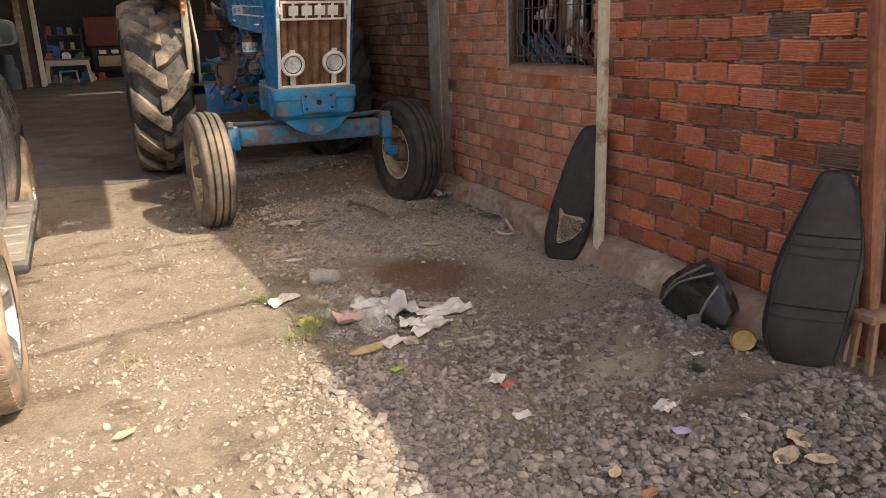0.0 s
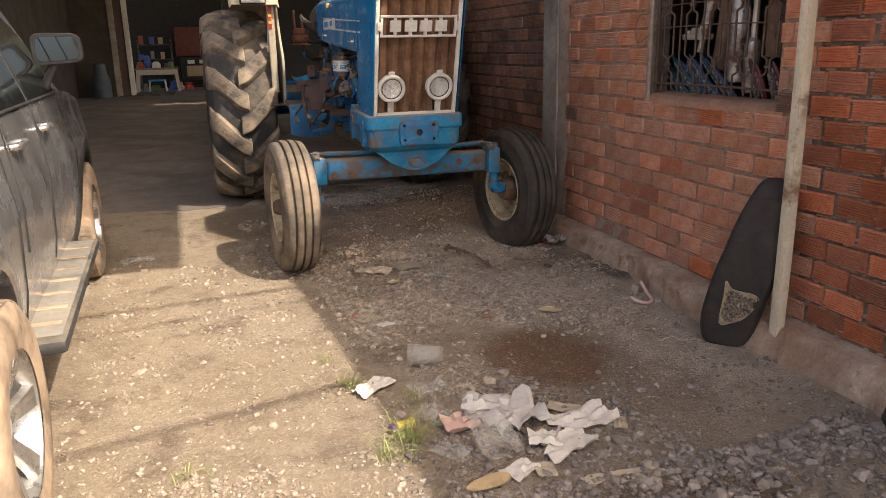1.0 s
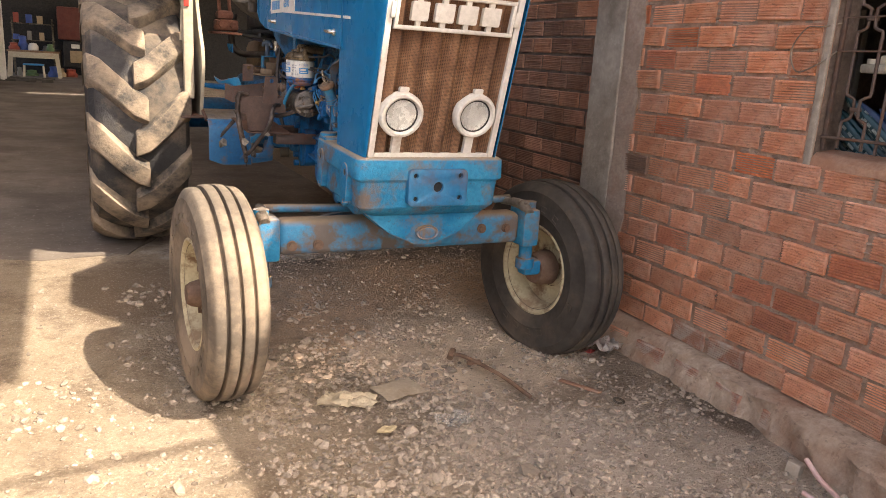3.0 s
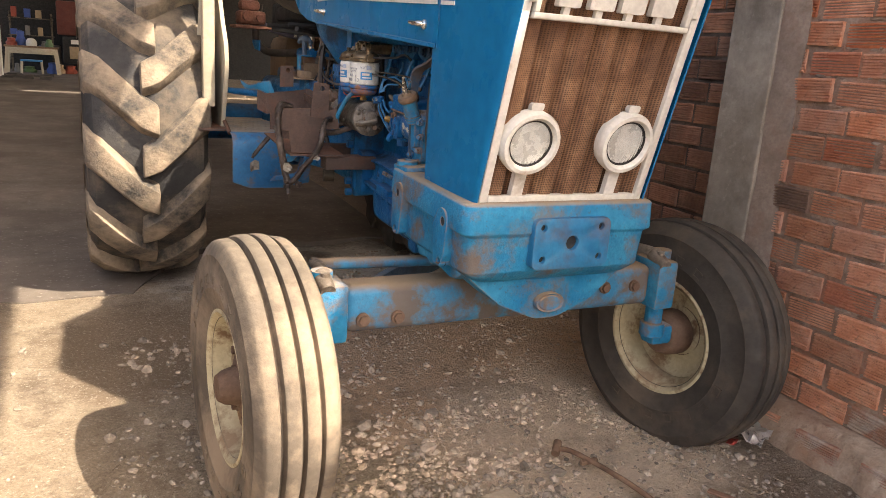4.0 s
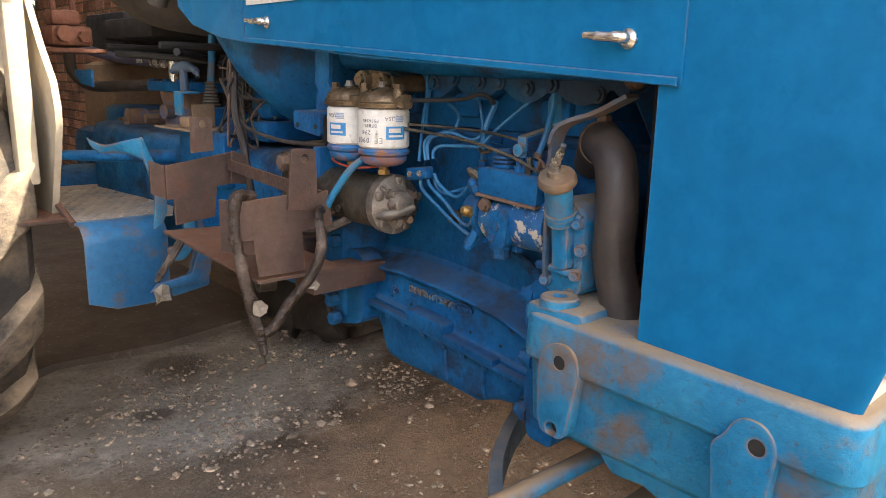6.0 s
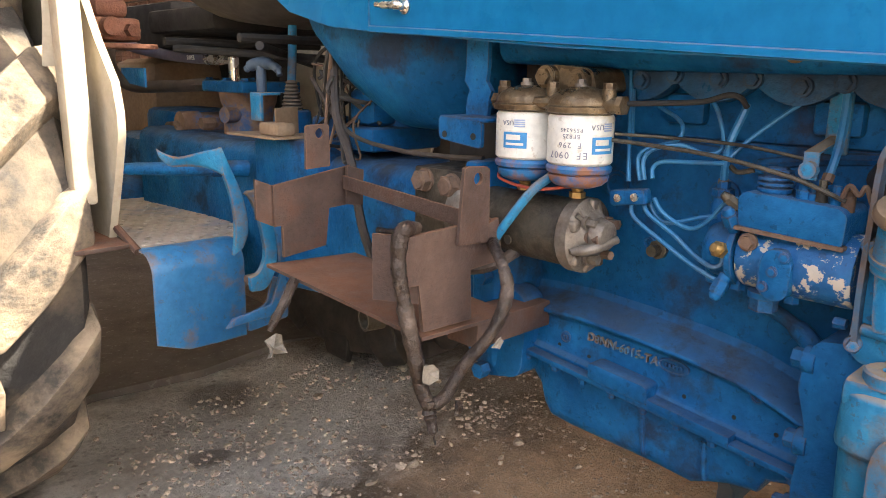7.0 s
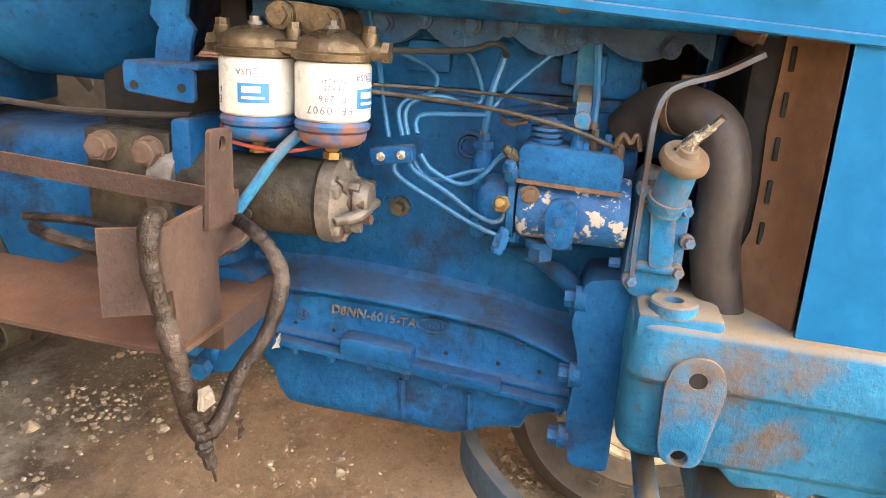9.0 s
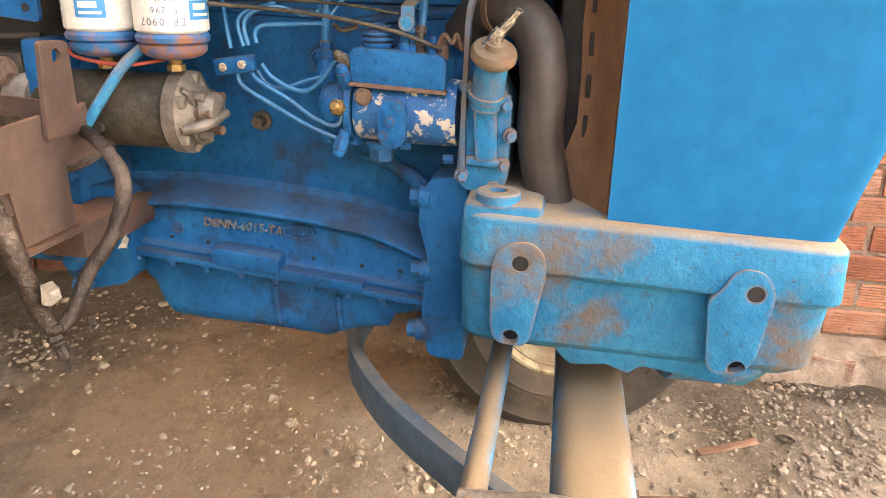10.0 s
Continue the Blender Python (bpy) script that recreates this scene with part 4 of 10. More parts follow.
line = cr([(-0.50, 0.36, 0.60), (-0.414, 0.455, 0.60), (-0.242, 0.63, 0.60), (-0.09, 0.735, 0.60), (0.0, 0.77, 0.62), (0.03, 0.75, 0.70), (0.02, 0.72, 0.78)], 6)
rings = []
for i, p in enumerate(line):
    d = (line[min(i + 1, len(line) - 1)] - line[max(i - 1, 0)]).normalized()
    side = Vector((d.y, -d.x, 0)).normalized()
    upv = side.cross(d).normalized()
    rings.append([p + side * a + upv * b for a, b in ((-0.014, -0.036), (0.014, -0.036), (0.014, 0.036), (-0.014, 0.036))])
part("radius_rod", loft(bm, rings), surf("grey_blue_rod_paint", (0.05, 0.11, 0.17), (0.10, 0.17, 0.23), 7, 0.55, stain=(0.10, 0.085, 0.07), stain_scale=5, stain_amt=0.7, dust=(0.30, 0.24, 0.18), dust_amt=0.8, bump=0.2), tractor, "curved flat radius rod under the engine", bevel=0.003)


# wheels
def front_wheel(u, s, steer, rubber, label):
    bm = B()
    R, hw = 0.445, 0.105
    half = [(0.205, 0.085), (0.236, 0.098), (0.262, 0.108), (0.290, 0.113), (0.296, 0.1165), (0.302, 0.1145), (0.350, 0.117), (0.385, 0.1135), (0.392, 0.116), (0.400, 0.112), (0.416, 0.104), (0.428, 0.097), (0.434, 0.090),
            (0.437, 0.064), (0.434, 0.059), (0.414, 0.056), (0.414, 0.047), (0.440, 0.044), (0.445, 0.038), (0.447, 0.012), (0.444, 0.007), (0.420, 0.0045)]
    prof = [(r_, -x_) for r_, x_ in half] + [(r_, x_) for r_, x_ in half[::-1]]
    rim = B()
    lathe(rim, [(0.232, -0.098), (0.222, -0.100), (0.208, -0.088), (0.200, -0.05), (0.185, -0.03), (0.185, 0.03), (0.200, 0.05), (0.208, 0.088), (0.222, 0.100), (0.232, 0.098)], (0, 0, 0), (1, 0, 0), 56)
    lathe(rim, [(0.186, s * 0.01), (0.165, s * 0.035), (0.125, s * 0.045), (0.085, s * 0.03), (0.06, s * 0.03)], (0, 0, 0), (1, 0, 0), 48)
    w = part("front_wheel", rim, M_rim, tractor, "cream steel wheel, rusted and dusty", thick=0.004)
    w.matrix_local = pose(u, 0.33, 0.393, 0, 0, steer)
    lathe(bm, prof, (0, 0, 0), (1, 0, 0), 88)
    part("tyre", bm, rubber, w, label)
    hb = B()
    lathe(hb, [(0.10, s * 0.025), (0.095, s * 0.05), (0.06, s * 0.06), (0.05, s * 0.10), (0.038, s * 0.118), (0, s * 0.12)], (0, 0, 0), (1, 0, 0), 28)
    lathe(hb, [(0.0, -s * 0.10), (0.07, -s * 0.095), (0.085, -s * 0.06), (0.09, 0)], (0, 0, 0), (1, 0, 0), 28)
    for k in range(6):
        a = math.pi / 3 * k
        bolt(hb, (s * 0.045, 0.105 * math.cos(a), 0.105 * math.sin(a)), (s, 0, 0), 0.013, 0.016)
    part("hub", hb, M_hub, w, "rust-brown hub with wheel nuts")
    # embossed size characters on the side wall
    for side in (-1, 1):
        eb = B()
        for k in range(22):
            if k % 11 in (0, 8, 9, 10):
                continue
            a0 = 2 * math.pi * k / 22
            for aa, bb, rr0, rr1 in ((0, 0.11, 0.332, 0.337), (0, 0.11, 0.306, 0.311), (0, 0.016, 0.306, 0.337)):
                vs = []
                for x in (side * 0.1165, side * 0.1190):
                    for r_, a_ in ((rr0, a0 + aa), (rr1, a0 + aa), (rr1, a0 + bb), (rr0, a0 + bb)):
                        vs.append(eb.verts.new((x, r_ * math.cos(a_), r_ * math.sin(a_))))
                for f in ((4, 5, 6, 7), (0, 1, 5, 4), (1, 2, 6, 5), (2, 3, 7, 6), (3, 0, 4, 7)):
                    eb.faces.new([vs[i] for i in f])
        tagged(part("sidewall_embossing", eb, rubber, w, smooth=0), kind="stuff")


front_wheel(-0.793, -1, 3.5, M_tyre_front, "three-rib front tyre pale with dust")
front_wheel(0.84, 1, 8.5, M_tyre_dark, "worn three-rib front tyre, less dusty, darkened for shade")


def rear_wheel(u, s, rubber, caked, label, wide=1.0):
    R0, R1 = 0.835, 0.905
    rim = B()
    lathe(rim, [(0.50, -0.2), (0.475, -0.19), (0.455, -0.12), (0.44, 0.0), (0.455, 0.12), (0.475, 0.19), (0.50, 0.2)], (0, 0, 0), (1, 0, 0), 56)
    lathe(rim, [(0.442, s * 0.02), (0.35, s * 0.06), (0.2, s * 0.02), (0.1, s * 0.02), (0, s * 0.03)], (0, 0, 0), (1, 0, 0), 48)
    w = part("rear_wheel", rim, M_rim, tractor, "large cream steel rear wheel", thick=0.006)
    w.matrix_local = pose(u, 3.06, 0.895, 0, 0, 0) @ Matrix.Diagonal((wide, 1, 1, 1))
    bm = B()
    lathe(bm, [(0.485, -0.19), (0.54, -0.225), (0.66, -0.262), (0.76, -0.256), (0.805, -0.23), (0.825, -0.17), (R0, -0.08), (R0 + 0.004, 0.0), (R0, 0.08), (0.825, 0.17), (0.805, 0.23), (0.76, 0.256), (0.66, 0.262), (0.54, 0.225), (0.485, 0.19)], (0, 0, 0), (1, 0, 0), 96)
    tyre = part("tyre", bm, rubber, w, label)
    N = 13
    for side in (-1, 1):
        # each bar runs from the crown outwards and round towards the shoulder
        lug = B()
        rings = []
        for x, da, rt, wd, rb in ((-0.035, 0.03, R1, 0.092, 0.80), (0.04, -0.02, R1, 0.105, 0.80), (0.12, -0.12, R1 - 0.004, 0.112, 0.79), (0.20, -0.225, R1 - 0.022, 0.118, 0.77), (0.262, -0.29, R1 - 0.07, 0.118, 0.74), (0.272, -0.31, R1 - 0.15, 0.105, 0.71)):
            rings.append([(side * x, -r_ * math.sin(aa), r_ * math.cos(aa)) for aa, r_ in ((da - wd * 1.25, rb), (da - wd * 0.80, rt), (da + wd * 0.80, rt), (da + wd * 1.35, rb))])
        me = mesh_of("lug", loft(lug, rings), caked, smooth=30, bevel=0.01)
        for k in range(N):
            ob = new("lug", me)
            ob.parent = tyre
            ob.matrix_local = pose(0, 0, 0, 360 * (k + (0.5 if side > 0 else 0) + LUG_TURN) / N, 0, 0)


LUG_TURN = 0.0
rear_wheel(-0.915, -1, M_tyre_rear, M_lug_rear, "chevron-lug rear tyre caked with dry mud", 1.12)
rear_wheel(0.96, 1, M_tyre_dark, M_tyre_dark, "worn chevron-lug rear tyre, darkened for shade")
bm = B()
cyl(bm, (-0.7, 3.08, 0.90), (0.75, 3.08, 0.90), 0.11, n=24)
bx(bm, (-0.15, 2.55, 0.70), (0.3, 3.4, 1.15), 0.05)
part("rear_axle_housing", bm, M_blue_engine, tractor)

# ---- tractor: engine side ----
bm = B()
bx(bm, (-0.095, 0.52, 0.93), (0.16, 1.20, 1.33), 0.012)
bx(bm, (-0.110, 0.53, 1.295), (0.15, 1.17, 1.40), 0.012)
block = part("engine_block", bm, M_blue_engine, tractor, "blue diesel engine block, oily and dusty")
# raised bosses and rings cast into the block's side
bm = B()
for v, w, r, h in ((0.79, 1.205, 0.027, 0.008), (0.79, 1.205, 0.018, 0.012), (1.0, 1.20, 0.026, 0.008), (0.925, 1.10, 0.012, 0.004), (0.70, 1.24, 0.022, 0.006), (1.06, 1.10, 0.02, 0.006)):
    lathe(bm, [(r, 0), (r, h), (r * 0.75, h), (r * 0.7, h * 0.5), (0, h * 0.5)], (-0.094, v, w), (-1, 0, 0), 24)
for v0, w0, v1, w1 in ((0.56, 1.285, 0.74, 1.262), (0.78, 1.275, 1.10, 1.285), (0.56, 1.318, 1.12, 1.322)):
    tube(bm, [(-0.092, v0, w0), (-0.096, (v0 + v1) / 2, (w0 + w1) / 2 + 0.004), (-0.092, v1, w1)], 0.010, 8)
part("block_boss", bm, M_blue_engine, block)
for v, w in ((0.62, 1.345), (0.86, 1.35), (1.06, 1.35)):
    part("port_boss", bx(B(), (-0.128, v - 0.035, w - 0.03), (-0.10, v + 0.035, w + 0.02), 0.008), M_blue_engine, block)
bm = B()
# skirt with its curved shelf
rings = []
for v, wt, wb in ((0.545, 0.862, 0.799), (0.585, 0.878, 0.803), (0.62, 0.894, 0.806), (0.658, 0.908, 0.811), (0.708, 0.924, 0.817), (0.80, 0.937, 0.826), (0.90, 0.946, 0.836), (1.02, 0.953, 0.847), (1.12, 0.950, 0.856), (1.18, 0.945, 0.862), (1.205, 0.97, 0.864)):
    rings.append([(0.15, v, wb), (-0.162, v, wb), (-0.166, v, wb + 0.010), (-0.156, v, wb + 0.018), (-0.153, v, wb + 0.03), (-0.151, v, wt - 0.022), (-0.160, v, wt - 0.012), (-0.172, v, wt - 0.007), (-0.171, v, wt), (-0.125, v, wt + 0.012), (-0.10, v, wt + 0.022), (-0.09, v, wt + 0.05), (0.15, v, wt + 0.05)])
part("skirt", loft(bm, rings), M_blue_engine, block, bevel=0.002)
bm = B()
rings = []
for v, wb, h, wt in ((0.585, 0.79, 0.13, 0.80), (0.60, 0.765, 0.145, 0.802), (0.652, 0.752, 0.15, 0.807), (0.664, 0.727, 0.153, 0.808), (0.715, 0.722, 0.155, 0.813), (0.745, 0.712, 0.155, 0.816), (0.779, 0.698, 0.155, 0.82), (0.86, 0.705, 0.155, 0.828), (1.034, 0.711, 0.155, 0.844), (1.085, 0.716, 0.155, 0.849), (1.102, 0.735, 0.153, 0.85), (1.115, 0.77, 0.15, 0.851), (1.15, 0.795, 0.14, 0.854), (1.19, 0.81, 0.13, 0.858)):
    rings.append([(x, v, w) for x, w in rounded([(-h, wt), (-h, wb), (h, wb), (h, wt)], min(0.026, (wt - wb) * 0.45), 3)])
pan = part("oil_pan", loft(bm, rings), M_blue_engine, tractor, "blue oil pan with a dented sump")
part("pan_crease", tube(B(), [(-0.156, 0.875, 0.80), (-0.157, 0.872, 0.76), (-0.152, 0.87, 0.722)], 0.006, 8), M_blue_engine, pan)
part("pan_crease", tube(B(), [(-0.156, 0.755, 0.79), (-0.157, 0.752, 0.75), (-0.152, 0.75, 0.72)], 0.006, 8), M_blue_engine, pan)
part("drain_plug", bolt(B(), (-0.10, 0.845, 0.705), (0, 0, -1), 0.014, 0.014), M_blue_engine, pan)
bm = B()
loft(bm, [[(-0.12, v, 0.803 + 0.1 * (v - 0.593) + c) for c in (-0.006, 0.005)] + [(-0.187, v, 0.803 + 0.1 * (v - 0.593) + c) for c in (0.005, -0.006)] for v in (0.55, 0.70, 0.95, 1.19)])
rail = part("pan_rail", bm, M_blue_engine, block, bevel=0.002)
bm = B()
plate(bm, [(0.852, 0.834), (0.852, 0.865), (0.862, 0.869), (0.965, 0.879), (0.977, 0.876), (0.977, 0.846)], "x", -0.192, -0.15)
part("rail_boss", bm, M_blue_engine, rail, bevel=0.004)
bm = B()
plate(bm, [(0.70, 0.812), (0.70, 0.830), (0.852, 0.846), (0.852, 0.826)], "x", -0.1895, -0.15)
part("rail_web", bm, M_blue_engine, rail, bevel=0.002)
for i in range(9):
    v = 0.60 + 0.066 * i
    bm = B()
    bolt(bm, (-0.176, v, 0.797 + 0.1 * (v - 0.593)), (0, 0, -1), 0.0075, 0.012)
    part("pan_bolt", bm, M_blue_engine, rail)
# shallow black discs stand for the shaded rail holes
for v in (0.64, 0.71, 0.80, 0.90, 1.0, 1.07):
    part("rail_hole", lathe(B(), [(0.004, 0), (0.004, 0.0008), (0, 0.0008)], (-0.1535, v, 0.846 + 0.075 * (v - 0.64)), (-1, 0, 0), 10), M_black, rail)
TX = Matrix(((0, 0, -1, 0), (-1, 0, 0, 0), (0, 1, 0, 0), (0, 0, 0, 1)))      # text that faces the left side
writing("casting_mark", "D8NN-6015-TA", Matrix.Translation((-0.1545, 0.929, 0.909)) @ Matrix.Rotation(0.055, 4, "X") @ TX, 0.0225, M_blue_cast, block, "raised casting number", 0.004)
bm = B()
for r0, r1 in ((0.0175, 0.0148),):
    lathe(bm, [(r0, 0.0), (r0, 0.005), (r1, 0.005), (r1, 0.001)], (0, 0, 0), (-1, 0, 0), 28)
for k in range(5):
    bx(bm, (-0.005, -0.010 + 0.0042 * k, -0.005), (-0.001, -0.0075 + 0.0042 * k, 0.005), 0.0006)
bmesh.ops.scale(bm, vec=(1, 1.75, 0.75), verts=bm.verts)
bmesh.ops.translate(bm, vec=(-0.1525, 0.824, 0.906), verts=bm.verts)
part("casting_oval", bm, M_blue_engine, block)
for v, w in ((1.056, 0.898), (0.675, 0.899)):
    bm = B()
    lathe(bm, [(0.012, 0), (0.012, 0.003), (0.009, 0.004), (0.008, 0.0015), (0, 0.0015)], (-0.153, v, w), (-1, 0, 0), 22)
    bx(bm, (-0.1575, v - 0.005, w - 0.004), (-0.153, v - 0.002, w + 0.004), 0.0005)
    bx(bm, (-0.1575, v + 0.001, w - 0.004), (-0.153, v + 0.005, w + 0.003), 0.0005)
    part("casting_disc", bm, M_blue_engine, block)
bm = B()
lathe(bm, [(0.021, 0), (0.021, 0.006), (0.016, 0.009), (0, 0.009)], (-0.094, 0.674, 1.0), (-1, 0, 0), 22)
part("core_plug", bm, M_blue_engine, block)
bm = B()
cyl(bm, (-0.09, 0.903, 1.093), (-0.125, 0.903, 1.093), 0.010, n=12)
cyl(bm, (-0.09, 0.903, 1.093), (-0.104, 0.903, 1.093), 0.018, n=8)
part("stud", bm, M_iron, block)
# web that sweeps from the shelf up to the front flange
bm = B()
tube(bm, [(-0.12, 0.72, 1.045), (-0.135, 0.66, 1.035), (-0.15, 0.605, 1.005), (-0.155, 0.585, 0.96)], [0.006, 0.012, 0.016, 0.016], 10)
part("front_web", bm, M_blue_engine, block)
# front mounting flange and bolts
bm = B()
plate(bm, rounded([(0.515, 0.712), (0.578, 0.716), (0.590, 0.80), (0.580, 0.90), (0.598, 0.965), (0.582, 1.035), (0.515, 1.045)], 0.016), "x", -0.215, 0.2)
part("mount_flange", bm, M_blue_engine, block, bevel=0.006)
for w, v in ((0.760, 0.582), (0.872, 0.575), (1.0, 0.578)):
    bm = B()
    cyl(bm, (-0.20, v, w), (-0.20, v + 0.018, w), 0.021, n=16)
    cyl(bm, (-0.20, v + 0.018, w), (-0.20, v + 0.034, w), 0.015, n=6)
    part("mount_bolt", bm, M_blue_engine, block)
# cylinder head ports: scalloped flange line with bolts
bm = B()
outl = []
for i in range(91):
    v = 0.44 + 0.70 * i / 90
    outl.append((v, 1.392 - 0.034 * abs(math.sin(math.pi * (v - 0.475) / 0.13)) ** 0.75))
part("manifold_flange", plate(bm, outl + [(1.14, 1.45), (0.44, 1.45)], "x", -0.155, -0.118), M_blue_dark_greasy, block, bevel=0.004)
for v, w in ((0.50, 1.378), (0.605, 1.392), (0.662, 1.385), (0.735, 1.395), (0.79, 1.395), (0.865, 1.40), (0.925, 1.39), (1.0, 1.40), (1.06, 1.385)):
    bm = B()
    cyl(bm, (-0.155, v, w), (-0.160, v, w), 0.015, n=16)
    bolt(bm, (-0.160, v, w), (-1, 0, 0), 0.011, 0.010)
    part("manifold_bolt", bm, M_blue_dark_greasy, block)
bm = B()
tube(bm, [(-0.17, 0.36, 1.435), (-0.178, 0.5, 1.438), (-0.18, 0.8, 1.440), (-0.18, 1.2, 1.45)], [0.034, 0.036, 0.036, 0.034], 16)
intake = part("intake_pipe", bm, M_blue_engine, tractor, "dusty blue intake pipe")
part("pipe_bolt", bolt(B(), (-0.214, 0.655, 1.432), (-1, 0, 0), 0.011, 0.010), M_hub, block)
bm = B()
tube(bm, [(-0.18, 0.42, 1.412), (-0.205, 0.40, 1.405), (-0.21, 0.385, 1.40)], [0.012, 0.016, 0.010], 10)
part("pipe_clamp", bm, M_hub, block)

# fuel filters
def on_can(name, text, o, r, ang, w, size, material, parent):
    """Upside-down letters bent round a can of radius r about o; ang: degrees from the left side towards the back."""
    for i, ch in enumerate(text):
        if ch == " ":
            continue
        a = radians(ang) + (i - (len(text) - 1) / 2) * size * 0.62 / r
        m = Matrix.Translation((o[0], o[1], w)) @ Matrix.Rotation(-a, 4, "Z") @ Matrix.Translation((-r - 0.0003, 0, 0)) @ Matrix(((0, 0, -1, 0), (1, 0, 0, 0), (0, -1, 0, 0), (0, 0, 0, 1)))
        writing(name, ch, m, size, material, parent, depth=0.0003)


def band(bm, o, r, a0, a1, w0, w1, t=0.0006, n=10):
    rings = []
    for i in range(n + 1):
        a = radians(a0 + (a1 - a0) * i / n)
        rings.append([(o[0] - q * math.cos(a), o[1] + q * math.sin(a), w) for q, w in ((r, w0), (r + t, w0), (r + t, w1), (r, w1))])
    return loft(bm, rings)


def fuel_filter(u, v, ang):
    o, r = (u, v, 0), 0.0545
    bm = B()
    lathe(bm, [(0, 1.254), (r - 0.004, 1.254), (r, 1.258), (r, 1.330), (r - 0.003, 1.335), (0, 1.335)], o, (0, 0, 1), 40)
    can = part("fuel_filter", bm, M_filter, tractor, "white spin-on fuel filter with upside-down print")
    bm = B()
    lathe(bm, [(0.0, 1.336), (r - 0.002, 1.336), (r + 0.005, 1.339), (r + 0.006, 1.347), (r + 0.001, 1.350), (r + 0.001, 1.356), (r - 0.006, 1.366), (r - 0.02, 1.374), (0.022, 1.377), (0.018, 1.379), (0.0, 1.380)], o, (0, 0, 1), 36)
    cap = part("cap", bm, M_filter_cap, can, "oily metal filter head")
    bm = B()
    cyl(bm, (u - 0.005, v, 1.374), (u - 0.005, v, 1.384), 0.011, n=14)
    cyl(bm, (u - 0.005, v, 1.384), (u - 0.005, v, 1.391), 0.008, n=6)
    part("bleed_screw", bm, M_alu, cap)
    bm = B()
    lathe(bm, [(0.0, 1.214), (0.028, 1.215), (r - 0.014, 1.219), (r - 0.006, 1.226), (r - 0.004, 1.236), (r - 0.008, 1.238), (r - 0.001, 1.241), (r + 0.001, 1.248), (r - 0.003, 1.2535), (0, 1.2535)], o, (0, 0, 1), 36)
    part("bowl", bm, surf("blue_bowl_rusting", (0.006, 0.11, 0.30), (0.012, 0.16, 0.38), 10, 0.4, stain=(0.30, 0.12, 0.04), stain_scale=16, stain_lo=0.48, stain_hi=0.6, stain_amt=0.9, bump=0.15), can, "blue bowl with rust spots")
    bm = B()
    cyl(bm, (u, v, 1.216), (u, v, 1.204), 0.012, 0.009, 10)
    cyl(bm, (u, v, 1.206), (u + 0.0, v, 1.196), 0.014, n=6)
    part("drain", bm, M_brass, can, "brass drain plug")
    bm = B()
    band(bm, o, r + 0.0002, ang - 10, ang + 36, 1.274, 1.301)
    part("label_panel", bm, M_label_blue, can, "blue print panel")
    bm = B()
    band(bm, o, r + 0.001, ang - 4, ang + 30, 1.279, 1.283, 0.0004)
    band(bm, o, r + 0.001, ang + 2, ang + 30, 1.288, 1.297, 0.0004)
    band(bm, o, r + 0.0002, ang - 8, ang + 36, 1.303, 1.3055, 0.0005)
    part("label_stripe", bm, M_filter, can)
    bm = B()
    for k in range(4):
        band(bm, o, r + 0.0002, ang - 6, ang + 14, 1.310 + 0.0035 * k, 1.3123 + 0.0035 * k)
    part("label_flag", bm, surf("pale_blue_print", (0.28, 0.36, 0.52), (0.34, 0.42, 0.56), 30, 0.5, bump=0), can)
    return can, o, r


f1 = fuel_filter(-0.262, 1.085, -30)
f2 = fuel_filter(-0.262, 0.970, -92)
for (can, o, r), a in ((f1, -30), (f2, -92)):
    on_can("print", "USA", o, r, a + 27, 1.317, 0.012, M_print, can)
can, o, r = f2
on_can("print", "EF 0907", o, r, -14, 1.272, 0.016, M_print, can)
on_can("print", "F 296", o, r, -18, 1.288, 0.013, M_print, can)
on_can("print", "BF825", o, r, -20, 1.302, 0.010, M_print, can)
on_can("print", "P556245", o, r, -20, 1.312, 0.009, M_print, can)
can, o, r = f1
on_can("print", "EF", o, r, 50, 1.276, 0.015, M_print, can)
on_can("print", "F 2", o, r, 52, 1.291, 0.012, M_print, can)
bm = B()
bx(bm, (-0.30, 0.925, 1.342), (-0.225, 1.13, 1.362), 0.010)
plate(bm, rounded([(0.955, 1.368), (1.075, 1.375), (1.082, 1.405), (1.05, 1.415), (0.965, 1.408)], 0.014), "x", -0.245, -0.12)
for v, w in ((0.985, 1.388), (1.052, 1.394)):
    cyl(bm, (-0.245, v, w), (-0.258, v, w), 0.020, n=18)
    bolt(bm, (-0.258, v, w), (-1, 0, 0), 0.014, 0.012)
for v in (0.915, 1.026, 1.135):
    cyl(bm, (-0.268, v, 1.352), (-0.268, v, 1.376), 0.012, n=14)
    cyl(bm, (-0.268, v, 1.376), (-0.268, v, 1.386), 0.010, n=6)
cyl(bm, (-0.268, 0.925, 1.352), (-0.268, 0.895, 1.352), 0.013, n=14)
cyl(bm, (-0.268, 0.895, 1.352), (-0.268, 0.885, 1.352), 0.016, n=6)
cyl(bm, (-0.268, 1.14, 1.352), (-0.268, 1.156, 1.352), 0.014, n=6)
part("filter_bracket", bm, M_filter_cap, tractor, "oily cast filter bracket", bevel=0.002)

# starter motor
so, sr = Vector((-0.235, 0.0, 1.128)), 0.060
bm = B()
lathe(bm, [(0.0, 0.985), (sr - 0.006, 0.985), (sr, 0.992), (sr, 1.20), (sr - 0.006, 1.21), (0, 1.21)], so, (0, 1, 0), 40)
starter = part("starter_motor", bm, M_iron, tractor, "oily grey starter motor")
bm = B()
